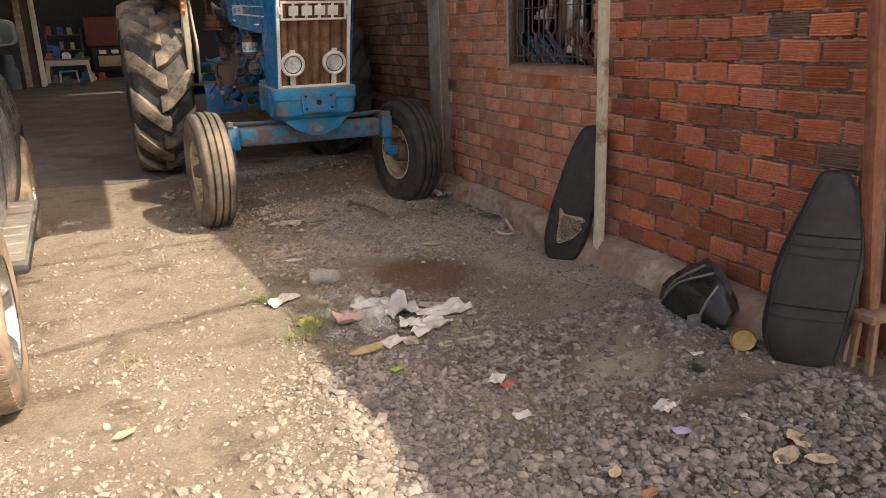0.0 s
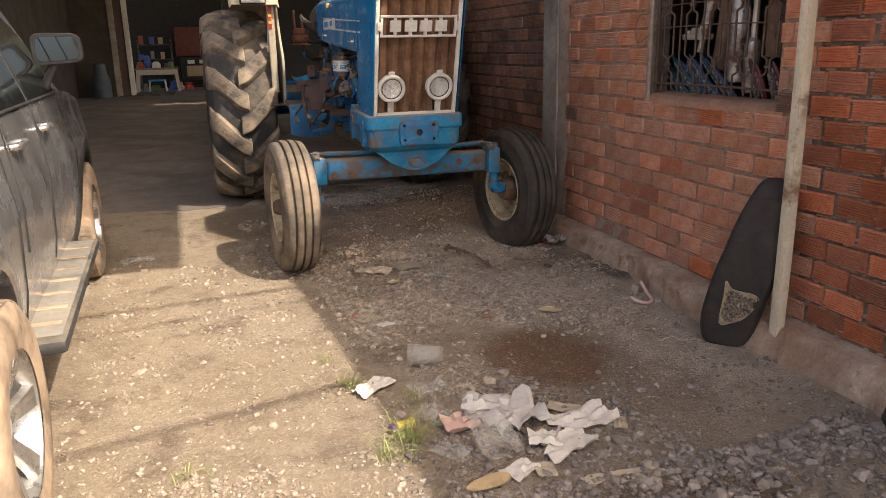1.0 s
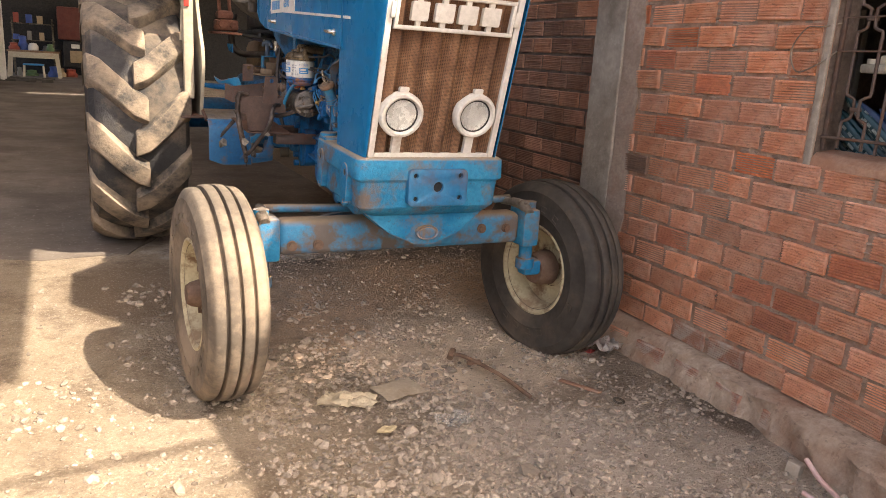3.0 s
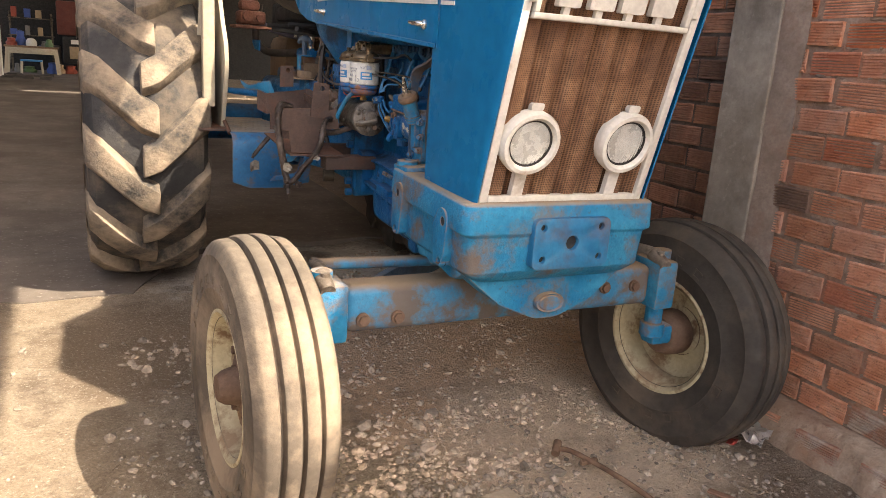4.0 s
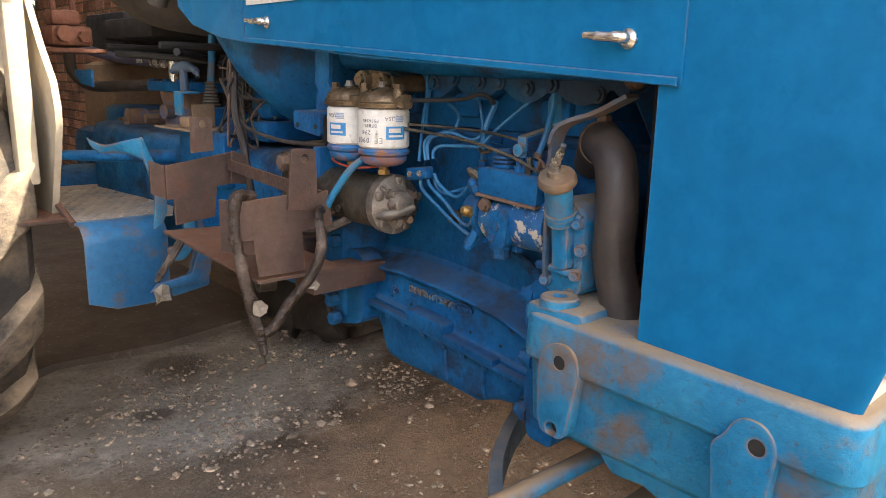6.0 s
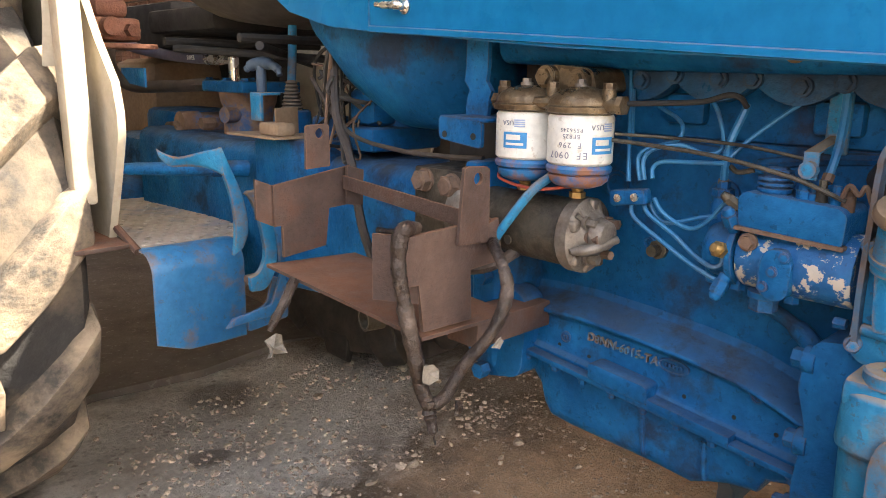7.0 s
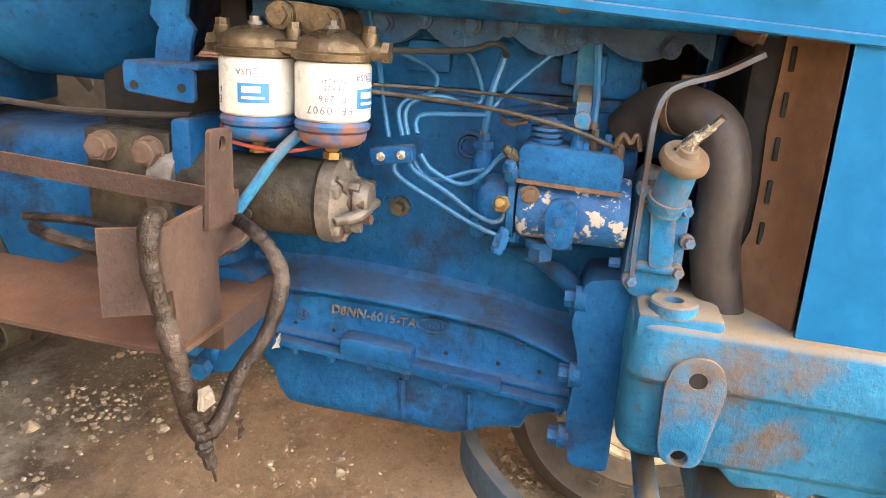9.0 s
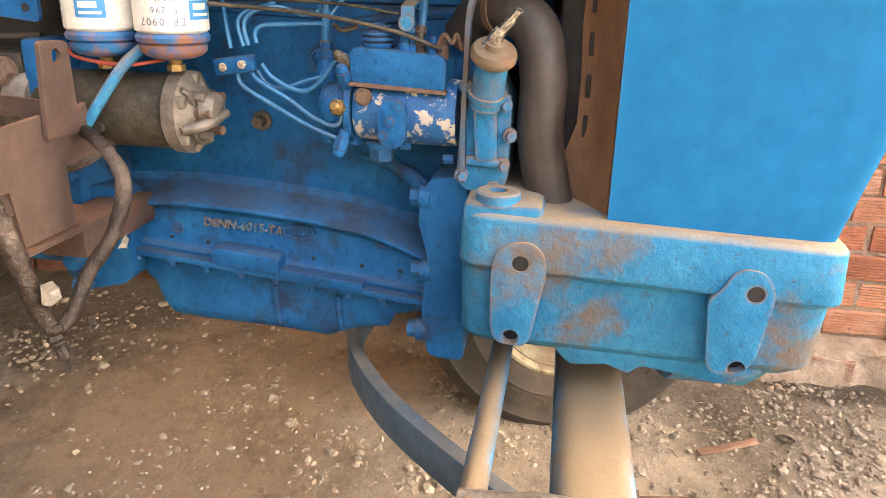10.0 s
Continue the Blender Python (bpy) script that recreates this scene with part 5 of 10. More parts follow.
lathe(bm, [(0.0, 0.915), (0.014, 0.915), (0.016, 0.926), (0.022, 0.934), (0.036, 0.938), (0.046, 0.950), (0.058, 0.956), (0.066, 0.962), (0.066, 0.984), (0, 0.984)], so, (0, 1, 0), 36)
part("end_bell", bm, M_alu, starter, "dull aluminium end bell with ribs")
for a in (0.5, 2.4, 4.2):
    p = so + Vector((0.04 * math.cos(a), 0.945, 0.04 * math.sin(a)))
    part("bell_bolt", bolt(B(), p, (0, -1, 0), 0.009, 0.02), M_alu, starter)
for k in range(6):
    a = math.pi / 3 * k + 0.3
    q = so + Vector((0.034 * math.cos(a), 0.944, 0.034 * math.sin(a)))
    q2 = so + Vector((0.062 * math.cos(a), 0.956, 0.062 * math.sin(a)))
    part("bell_rib", tube(B(), [q, q2], 0.005, 6), M_alu, starter)
bm = B()
lathe(bm, [(0.0, 1.21), (0.066, 1.212), (0.07, 1.225), (0.07, 1.25), (0, 1.25)], so, (0, 1, 0), 32)
part("drive_collar", bm, M_alu, starter)
bm = B()
for a in (0.2, 1.5, 2.7, 3.9, 5.2):
    q = so + Vector((0.054 * math.cos(a), 0.958, 0.054 * math.sin(a)))
    bx(bm, (q.x - 0.010, 0.950, q.z - 0.010), (q.x + 0.010, 0.984, q.z + 0.010), 0.004)
cyl(bm, so + Vector((-0.012, 0.912, 0.008)), so + Vector((-0.012, 0.935, 0.008)), 0.024, 0.030, 14)
tube(bm, [so + Vector((-0.055, 0.955, -0.02)), so + Vector((-0.04, 0.925, -0.012)), so + Vector((0.01, 0.91, 0.0))], [0.008, 0.010, 0.008], 8)
part("bell_casting", bm, M_alu, starter, "uneven cast bosses of the end bell", bevel=0.002)
for a in (0.9, 3.0, 5.0):
    p = so + Vector((0.03 * math.cos(a), 0.938, 0.03 * math.sin(a)))
    part("terminal", bolt(B(), p, (-0.2, -1, 0), 0.008, 0.022), M_hub, starter)
bm = B()
lathe(bm, [(0.008, 0.0), (0.008, 0.004), (0, 0.004)], so + Vector((-sr, 1.09, -0.02)), (-1, 0, 0), 12)
part("case_screw", bm, M_iron, starter)
bm = B()
tube(bm, [(-0.27, 1.02, 1.228), (-0.30, 1.04, 1.20), (-0.322, 1.085, 1.13), (-0.318, 1.115, 1.09)], 0.0085, 10)
part("drain_hose", bm, M_blue_cast, tractor, "faded blue drain hose")
bm = B()
tube(bm, [(-0.25, 0.985, 1.212), (-0.29, 1.04, 1.205), (-0.29, 1.12, 1.215), (-0.25, 1.15, 1.23)], 0.003, 6)
part("red_wire", bm, surf("red_wire", (0.35, 0.05, 0.03), (0.4, 0.07, 0.04), 20, 0.6, bump=0), tractor, "thin red wire")

# flange block with two large bolts
bm = B()
bx(bm, (-0.278, 1.222, 1.05), (-0.14, 1.365, 1.214), 0.005)
fb = part("support_block", bm, M_iron, tractor, "dark oily steel support block")
bx_b = B()
bx(bx_b, (-0.283, 1.185, 1.05), (-0.12, 1.218, 1.238), 0.008)
part("bell_flange", bx_b, M_blue_engine, tractor)
for v, w in ((1.330, 1.188), (1.253, 1.185)):
    bm = B()
    cyl(bm, (-0.276, v, w), (-0.283, v, w), 0.024, n=22)
    cyl(bm, (-0.283, v, w), (-0.300, v, w), 0.0215, n=6)
    lathe(bm, [(0.017, 0.0), (0.015, 0.003), (0, 0.003)], (-0.300, v, w), (-1, 0, 0), 18)
    part("hex_bolt", bm, M_hub, fb, "large rusty hex bolt")

# bell housing, gearbox
bm = B()
rings = []
for v, h, wt, wb in ((1.17, 0.17, 1.20, 0.80), (1.20, 0.21, 1.22, 0.785), (1.26, 0.205, 1.22, 0.785), (1.30, 0.165, 1.19, 0.80), (1.75, 0.16, 1.18, 0.80), (2.02, 0.17, 1.19, 0.78), (2.5, 0.18, 1.18, 0.74), (2.9, 0.22, 1.2, 0.72)):
    rings.append([(x, v, w) for x, w in rounded([(-h, wt), (-h, wb), (h, wb), (h, wt)], 0.05, 4)])
gearbox = part("gearbox_housing", loft(bm, rings), M_blue_engine, tractor, "long blue gearbox housing caked with dust", bevel=0.004)
for v, w in ((1.215, 0.80), (1.225, 0.845), (1.215, 1.0), (1.23, 0.90)):
    bm = B()
    cyl(bm, (-0.212, v, w), (-0.236, v, w), 0.017, n=6)
    part("housing_bolt", bm, M_blue_engine, gearbox)
bm = B()
plate(bm, rounded([(1.13, 0.80), (1.24, 0.775), (1.25, 0.90), (1.19, 0.99), (1.12, 0.97)], 0.03), "x", -0.20, -0.14)
part("housing_web", bm, M_blue_engine, gearbox, bevel=0.006)
bm = B()
lathe(bm, [(0.03, 0.0), (0.03, 0.05), (0.024, 0.05), (0.024, 0.0)], (-0.16, 1.62, 0.80), (-1, 0.2, 0), 20, True)
part("open_pipe", bm, M_iron, gearbox)

# injection pump
po = Vector((-0.205, 0.0, 1.142))
bm = B()
lathe(bm, [(0, 0.535), (0.050, 0.535), (0.052, 0.545), (0.052, 0.625), (0.049, 0.632), (0.049, 0.688), (0.045, 0.695), (0.0, 0.697)], po, (0, 1, 0), 36)
pump = part("injection_pump", bm, M_blue_pump, tractor, "injection pump with flaking blue paint")
bm = B()
plate(bm, rounded([(0.552, 1.180), (0.695, 1.190), (0.697, 1.232), (0.688, 1.240), (0.56, 1.232), (0.550, 1.222)], 0.008), "x", -0.252, -0.165)
part("pump_top", bm, M_blue_engine, pump, "oily blue governor housing", bevel=0.005)
bm = B()
plate(bm, rounded([(0.549, 1.176), (0.698, 1.184), (0.698, 1.190), (0.549, 1.182)], 0.002), "x", -0.256, -0.16)
part("gasket", bm, M_hub, pump)
bm = B()
plate(bm, rounded([(0.610, 1.10), (0.628, 1.092), (0.648, 1.10), (0.653, 1.14), (0.645, 1.165), (0.618, 1.168), (0.607, 1.15)], 0.010), "x", -0.266, -0.24)
part("pump_cover", bm, M_blue_engine, pump, bevel=0.003)
for v, w in ((0.617, 1.158), (0.643, 1.112), (0.632, 1.135)):
    part("cover_screw", bolt(B(), (-0.266, v, w), (-1, 0, 0), 0.006, 0.005), M_blue_engine, pump)
part("rusty_screw", bolt(B(), (-0.252, 0.676, 1.168), (-1, 0, 0), 0.010, 0.010), M_hub, pump)
bm = B()
lathe(bm, [(0, 0.757), (0.022, 0.757), (0.036, 0.750), (0.042, 0.738), (0.042, 0.712), (0.052, 0.708), (0.052, 0.698), (0, 0.698)], po, (0, 1, 0), 28)
part("pump_head", bm, M_blue_engine, pump, bevel=0.0)
bm = B()
cyl(bm, (-0.225, 0.655, 1.085), (-0.225, 0.655, 1.066), 0.020, n=6)
cyl(bm, (-0.225, 0.655, 1.095), (-0.225, 0.655, 1.085), 0.024, n=18)
cyl(bm, (-0.215, 0.620, 1.10), (-0.218, 0.620, 1.082), 0.011, n=6)
cyl(bm, (-0.215, 0.70, 1.10), (-0.218, 0.70, 1.085), 0.012, n=6)
part("lower_nut", bm, M_blue_engine, pump)
# top fittings: ribbed lever post, studs and a rusty spring clip
bm = B()
prof = [(0, 0.0), (0.022, 0.0)]
for k in range(3):
    prof += [(0.024, 0.003 + 0.008 * k), (0.024, 0.007 + 0.008 * k), (0.017, 0.008 + 0.008 * k), (0.017, 0.010 + 0.008 * k)]
lathe(bm, prof + [(0.012, 0.03), (0.012, 0.036), (0, 0.037)], (-0.215, 0.662, 1.238), (0, 0, 1), 22)
bx(bm, (-0.224, 0.640, 1.265), (-0.206, 0.700, 1.271), 0.002)
part("lever_post", bm, M_blue_engine, pump)
for v, r, h, mt in ((0.618, 0.010, 0.022, M_blue_engine), (0.606, 0.007, 0.018, M_blue_engine), (0.594, 0.008, 0.030, M_iron), (0.575, 0.008, 0.024, M_blue_engine), (0.560, 0.009, 0.020, M_hub)):
    bm = B()
    cyl(bm, (-0.225, v, 1.225), (-0.225, v, 1.234 + h * 0.6), r, n=14)
    cyl(bm, (-0.225, v, 1.234 + h * 0.6), (-0.225, v, 1.234 + h), r * 0.7, n=6)
    part("pump_fitting", bm, mt, pump)
bm = B()
tube(bm, [(-0.235, 0.565, 1.245), (-0.24, 0.556, 1.262), (-0.235, 0.545, 1.25), (-0.238, 0.537, 1.262), (-0.23, 0.53, 1.24)], 0.0035, 6)
part("lever_spring", bm, M_hub, pump)
part("lever_pin", tube(B(), [(-0.225, 0.69, 1.268), (-0.222, 0.715, 1.262), (-0.215, 0.73, 1.268)], 0.004, 6), M_iron, pump)
for v, w, ax, mt, r in ((0.706, 1.188, (-0.5, 0.1, 0.8), M_blue_engine, 0.012), (0.712, 1.146, (-0.9, 0.2, 0.3), M_brass, 0.013), (0.712, 1.10, (-0.4, 0.2, -0.85), M_blue_engine, 0.012), (0.70, 1.215, (-0.4, 0.5, 0.5), M_iron, 0.009)):
    bm = B()
    p = Vector((-0.243, v, w))
    d = Vector(ax).normalized()
    cyl(bm, p - d * 0.012, p, r * 0.8, n=12)
    cyl(bm, p, p + d * 0.020, r, n=6)
    lathe(bm, [(r * 0.8, 0.02), (r * 0.8, 0.024), (r * 0.5, 0.030), (0, 0.031)], p, d, 12)
    part("union_nut", bm, mt, pump)
bm = B()
lathe(bm, [(0, 1.075), (0.013, 1.078), (0.015, 1.10), (0.014, 1.15), (0.0165, 1.152), (0.0165, 1.205), (0.014, 1.208), (0.013, 1.216)], (-0.175, 0.757, 0), (0, 0, 1), 18)
cyl(bm, (-0.175, 0.757, 1.216), (-0.175, 0.757, 1.228), 0.017, n=6)
cyl(bm, (-0.175, 0.757, 1.228), (-0.175, 0.757, 1.240), 0.010, n=6)
part("fuel_valve", bm, M_blue_engine, tractor, "slim blue fuel valve on the block")
M_line = surf("blue_fuel_line", (0.006, 0.13, 0.29), (0.03, 0.20, 0.38), 20, 0.4, stain=(0.08, 0.06, 0.05), stain_scale=15, stain_amt=0.6, bump=0)
LINES = [
    [(-0.150, 0.955, 1.423), (-0.170, 0.937, 1.366), (-0.200, 0.916, 1.302), (-0.228, 0.894, 1.229)],
    [(-0.160, 0.939, 1.374), (-0.180, 0.925, 1.334), (-0.190, 0.917, 1.302)],
    [(-0.228, 0.873, 1.233), (-0.225, 0.881, 1.266), (-0.215, 0.875, 1.281), (-0.200, 0.854, 1.290), (-0.180, 0.839, 1.298), (-0.170, 0.837, 1.316), (-0.155, 0.857, 1.331), (-0.140, 0.900, 1.347)],
    [(-0.228, 0.865, 1.235), (-0.225, 0.871, 1.266), (-0.215, 0.859, 1.284), (-0.200, 0.824, 1.292), (-0.190, 0.787, 1.281), (-0.180, 0.767, 1.286), (-0.170, 0.767, 1.306), (-0.160, 0.784, 1.342), (-0.150, 0.803, 1.370), (-0.140, 0.804, 1.407)],
    [(-0.228, 0.851, 1.238), (-0.222, 0.855, 1.254), (-0.210, 0.846, 1.264), (-0.195, 0.806, 1.266), (-0.185, 0.755, 1.268)],
    [(-0.230, 0.885, 1.196), (-0.235, 0.875, 1.173), (-0.240, 0.817, 1.142), (-0.242, 0.763, 1.115), (-0.245, 0.715, 1.098)],
    [(-0.230, 0.863, 1.202), (-0.235, 0.850, 1.183), (-0.240, 0.800, 1.157), (-0.245, 0.760, 1.132), (-0.250, 0.729, 1.121), (-0.250, 0.714, 1.128), (-0.250, 0.712, 1.146)],
    [(-0.230, 0.844, 1.208), (-0.230, 0.828, 1.188), (-0.230, 0.794, 1.171), (-0.230, 0.769, 1.171), (-0.232, 0.745, 1.190), (-0.235, 0.725, 1.215), (-0.240, 0.707, 1.226), (-0.243, 0.699, 1.219)],
    [(-0.220, 0.858, 1.199), (-0.220, 0.842, 1.177), (-0.220, 0.818, 1.170), (-0.210, 0.773, 1.184), (-0.200, 0.751, 1.188)],
    [(-0.185, 0.750, 1.275), (-0.170, 0.727, 1.305), (-0.150, 0.682, 1.348), (-0.140, 0.643, 1.379)],
]
for pts in LINES:
    bm = B()
    tube(bm, pts, 0.0036, 8)
    part("fuel_line", bm, M_line, tractor)
for pts in ([(-0.175, 0.758, 1.235), (-0.180, 0.755, 1.266), (-0.180, 0.750, 1.304), (-0.170, 0.739, 1.345), (-0.165, 0.738, 1.358)], [(-0.200, 0.599, 1.258), (-0.180, 0.597, 1.299), (-0.160, 0.600, 1.346), (-0.150, 0.604, 1.393)]):
    bm = B()
    tube(bm, pts, 0.0062, 8)
    hs = part("fuel_hose", bm, M_line, tractor, "short blue-painted fuel hose")
    part("hose_ferrule", tube(B(), [pts[0], Vector(pts[0]) + (Vector(pts[1]) - Vector(pts[0])) * 0.25], 0.0085, 8), M_hub, hs)
bm = B()
tube(bm, [(-0.270, 0.914, 1.357), (-0.260, 0.889, 1.355), (-0.230, 0.838, 1.357), (-0.210, 0.785, 1.361), (-0.200, 0.754, 1.371), (-0.190, 0.738, 1.368), (-0.175, 0.733, 1.354)], 0.0044, 8)
part("leak_off_hose", bm, M_black, tractor, "thin black leak-off hose")
bm = B()
tube(bm, [(-0.250, 0.918, 1.296), (-0.245, 0.848, 1.292), (-0.235, 0.751, 1.284), (-0.235, 0.637, 1.265), (-0.235, 0.560, 1.240)], 0.0034, 8)
tube(bm, [(-0.240, 0.917, 1.305), (-0.210, 0.823, 1.303), (-0.190, 0.725, 1.298), (-0.185, 0.637, 1.286)], 0.0026, 8)
part("throttle_rod", bm, M_iron, tractor, "pair of bare steel throttle rods")
bm = B()
bx(bm, (-0.246, 0.852, 1.192), (-0.222, 0.918, 1.218), 0.005)
bmesh.ops.rotate(bm, verts=bm.verts, cent=(-0.234, 0.885, 1.205), matrix=Matrix.Rotation(-0.15, 3, "X"))
clamp = part("line_clamp", bm, M_blue_engine, tractor, "blue clamp block for the fuel lines")
for v, w in ((0.900, 1.2025), (0.869, 1.2075)):
    bm = B()
    lathe(bm, [(0.0068, 0), (0.0068, 0.004), (0, 0.005)], (-0.246, v, w), (-1, 0, 0), 12)
    part("clamp_screw", bm, M_chrome, clamp)
bm = B()
bx(bm, (-0.135, 0.600, 1.29), (-0.125, 0.632, 1.42), 0.003)
loft(bm, [[(u, v, w) for v in (0.604, 0.624) for u, w in (q if v < 0.61 else q[::-1])] for q in (((-0.225, 1.262), (-0.221, 1.262)), ((-0.225, 1.300), (-0.221, 1.298)), ((-0.13, 1.318), (-0.13, 1.313)))])
cyl(bm, (-0.222, 0.614, 1.276), (-0.236, 0.614, 1.276), 0.012, n=12)
part("cable_bracket", bm, M_blue_cast, tractor, "bent blue cable bracket with a rusty pivot")

# timing cover, filler and water hose
bm = B()
plate(bm, rounded([(0.453, 1.045), (0.468, 1.030), (0.515, 1.028), (0.532, 1.045), (0.530, 1.10), (0.524, 1.185), (0.512, 1.205), (0.47, 1.196), (0.452, 1.165)], 0.010), "x", -0.242, -0.10)
tc = part("timing_cover", bm, M_blue_cast, tractor, "blue cast timing cover", bevel=0.006)
bm = B()
plate(bm, rounded([(0.468, 1.085), (0.500, 1.080), (0.508, 1.168), (0.473, 1.164)], 0.008), "x", -0.262, -0.235)
part("cover_boss", bm, M_blue_cast, tc, bevel=0.006)
bm = B()
for w in (1.075, 1.172):
    part("cover_rib", tube(B(), [(-0.246, 0.455, w), (-0.252, 0.485, w + 0.002), (-0.246, 0.515, w + 0.003)], 0.008, 10), M_blue_cast, tc)
for v, w in ((0.461, 1.165), (0.461, 1.075), (0.474, 1.036), (0.524, 1.055), (0.52, 1.19), (0.452, 1.12)):
    bm = B()
    cyl(bm, (-0.242, v, w), (-0.249, v, w), 0.011, n=14)
    bolt(bm, (-0.249, v, w), (-1, -0.4, 0), 0.008, 0.012)
    part("cover_bolt", bm, M_blue_cast, tc)
for v, w in ((0.538, 1.075), (0.542, 1.155)):
    part("side_nut", cyl(B(), (-0.235, v, w), (-0.235, v + 0.016, w), 0.008, n=6), M_blue_engine, tc)
bm = B()
line = cr([(-0.245, 0.520, 1.045), (-0.248, 0.522, 1.12), (-0.25, 0.520, 1.22), (-0.25, 0.518, 1.29), (-0.248, 0.508, 1.322), (-0.243, 0.485, 1.337), (-0.235, 0.44, 1.352), (-0.225, 0.388, 1.380)], 6)
rings = []
for i, p in enumerate(line):
    d = (line[min(i + 1, len(line) - 1)] - line[max(i - 1, 0)]).normalized()
    n_ = Vector((1, 0, 0)).cross(d).normalized()
    hw = 0.018 if i > 18 else 0.012
    rings.append([p + Vector((a, 0, 0)) + n_ * b for a, b in ((-hw, -0.0035), (hw, -0.0035), (hw, 0.0035), (-hw, 0.0035))])
part("steel_strap", loft(bm, rings), surf("half_bare_strap", (0.02, 0.10, 0.20), (0.10, 0.15, 0.20), 14, 0.45, 0.3, stain=(0.16, 0.11, 0.08), stain_scale=10, stain_lo=0.42, stain_hi=0.58, stain_amt=0.85, bump=0.1), tractor, "bent steel strap, paint worn off its tip")
bm = B()
cyl(bm, (-0.258, 0.490, 1.165), (-0.285, 0.479, 1.232), 0.024, n=24)
lathe(bm, [(0.024, 0.0), (0.028, 0.0), (0.028, 0.008), (0.024, 0.008)], (-0.262, 0.488, 1.178), (-0.027, -0.011, 0.067), 24)
filler = part("filler_neck", bm, M_blue_cast, tractor, "oil filler neck")
bm = B()
ax = Vector((-0.035, -0.014, 0.067)).normalized()
c0_ = (-0.286, 0.479, 1.234)
lathe(bm, [(0, 0.0), (0.030, 0.0), (0.033, 0.004), (0.033, 0.012), (0.030, 0.018), (0.016, 0.020), (0.014, 0.028), (0, 0.029)], c0_, ax, 28)
part("filler_cap", bm, surf("tan_cap", (0.17, 0.12, 0.08), (0.25, 0.185, 0.125), 14, 0.6, stain=(0.2, 0.09, 0.04), stain_scale=12, bump=0.1), filler, "dusty tan filler cap")
bm = B()
c = Vector(c0_) + ax * 0.028
cyl(bm, c, c + ax * 0.016, 0.009, n=10)
side = Vector((-0.35, -0.62, 0.62)).normalized()
tube(bm, [c + ax * 0.010 - side * 0.042, c + ax * 0.012 - side * 0.02, c + ax * 0.014, c + ax * 0.014 + side * 0.02, c + ax * 0.02 + side * 0.042], [0.005, 0.007, 0.009, 0.007, 0.005], 8)
part("wing_nut", bm, M_chrome, filler, "steel wing nut")
bm = B()
tube(bm, [(-0.10, 0.545, 1.25), (-0.13, 0.515, 1.285), (-0.175, 0.475, 1.298), (-0.205, 0.425, 1.272), (-0.215, 0.408, 1.20), (-0.215, 0.408, 1.12), (-0.21, 0.395, 1.05), (-0.205, 0.375, 0.98), (-0.18, 0.34, 0.94), (-0.12, 0.28, 0.93)], 0.0355, 20, 8)
whose = part("radiator_hose", bm, M_hose, tractor, "thick dusty radiator hose")
bm = B()
lathe(bm, [(0.0362, -0.006), (0.039, -0.006), (0.039, 0.006), (0.0362, 0.006)], (-0.172, 0.478, 1.297), (-0.055, -0.055, 0.004), 28, True)
bx(bm, (-0.185, 0.462, 1.333), (-0.165, 0.482, 1.345), 0.003)
part("hose_clip", bm, M_hub, whose)
# radiator side baffle, rusty, with slots
bm = B()
sl = [(0.343, 1.375 - 0.062 * k) for k in range(5)]
rings = []
prof_v = (0.35, 0.352, 0.356, 0.352, 0.353, 0.372, 0.40)
ws = (1.43, 1.36, 1.28, 1.20, 1.13, 1.07, 1.0)
vs = [[bm.verts.new((-0.275 + 0.10 * t * (2 - t), 0.302 + (pv - 0.302) * t, w)) for t in (0, 0.25, 0.5, 0.75, 1.0)] for pv, w in zip(prof_v, ws)]
for a, b in zip(vs, vs[1:]):
    for i in range(4):
        bm.faces.new((a[i], a[i + 1], b[i + 1], b[i]))
baffle = part("radiator_baffle", bm, surf("rust_orange_sheet", (0.20, 0.10, 0.055), (0.28, 0.15, 0.085), 6, 0.7, stain=(0.14, 0.07, 0.04), stain_scale=4, bump=0.08), tractor, "rust-orange radiator baffle with slots", thick=0.003)
# black bars on the sheet stand for the dark of its slots
for v, w in sl:
    bm = B()
    bx(bm, (-0.1875, v - 0.006, w - 0.017), (-0.1795, v + 0.001, w + 0.017), 0.002)
    part("slot", bm, M_black, baffle)
bm = B()
bx(bm, (-0.24, 0.05, 0.985), (0.24, 0.25, 1.66), 0.01)
part("radiator", bm, M_black, tractor, "black radiator core behind the grille")
bm = B()
cyl(bm, (0, 0.38, 1.24), (0, 0.53, 1.24), 0.045, n=20)
fan = part("fan_hub", bm, M_blue_engine, tractor, "hub of the blue cooling fan")
for k in range(6):
    bm = B()
    a = math.pi / 3 * k
    c, q = Vector((0, 0.42, 1.24)), Vector((math.cos(a), 0, math.sin(a)))
    t_ = Vector((-math.sin(a), 0, math.cos(a)))
    loft(bm, [[c + q * 0.03 + t_ * x + Vector((0, x * 0.4 + y, 0)) for x, y in ((-0.03, 0), (0.03, 0), (0.03, 0.003), (-0.03, 0.003))], [c + q * 0.19 + t_ * x + Vector((0, x * 0.4 + y, 0)) for x, y in ((-0.05, 0), (0.05, 0), (0.05, 0.003), (-0.05, 0.003))]])
    part("fan_blade", bm, M_blue_engine, fan)

bm = B()
bx(bm, (-0.165, 0.275, 0.965), (0.25, 0.39, 1.45), 0.01)
# far-side sheet, added to keep the gap beside the fan dark
bx(bm, (0.226, 0.385, 0.965), (0.248, 0.60, 1.46), 0.004)
part("fan_shroud", bm, M_black, tractor, "black sheet fan shroud")
bm = B()
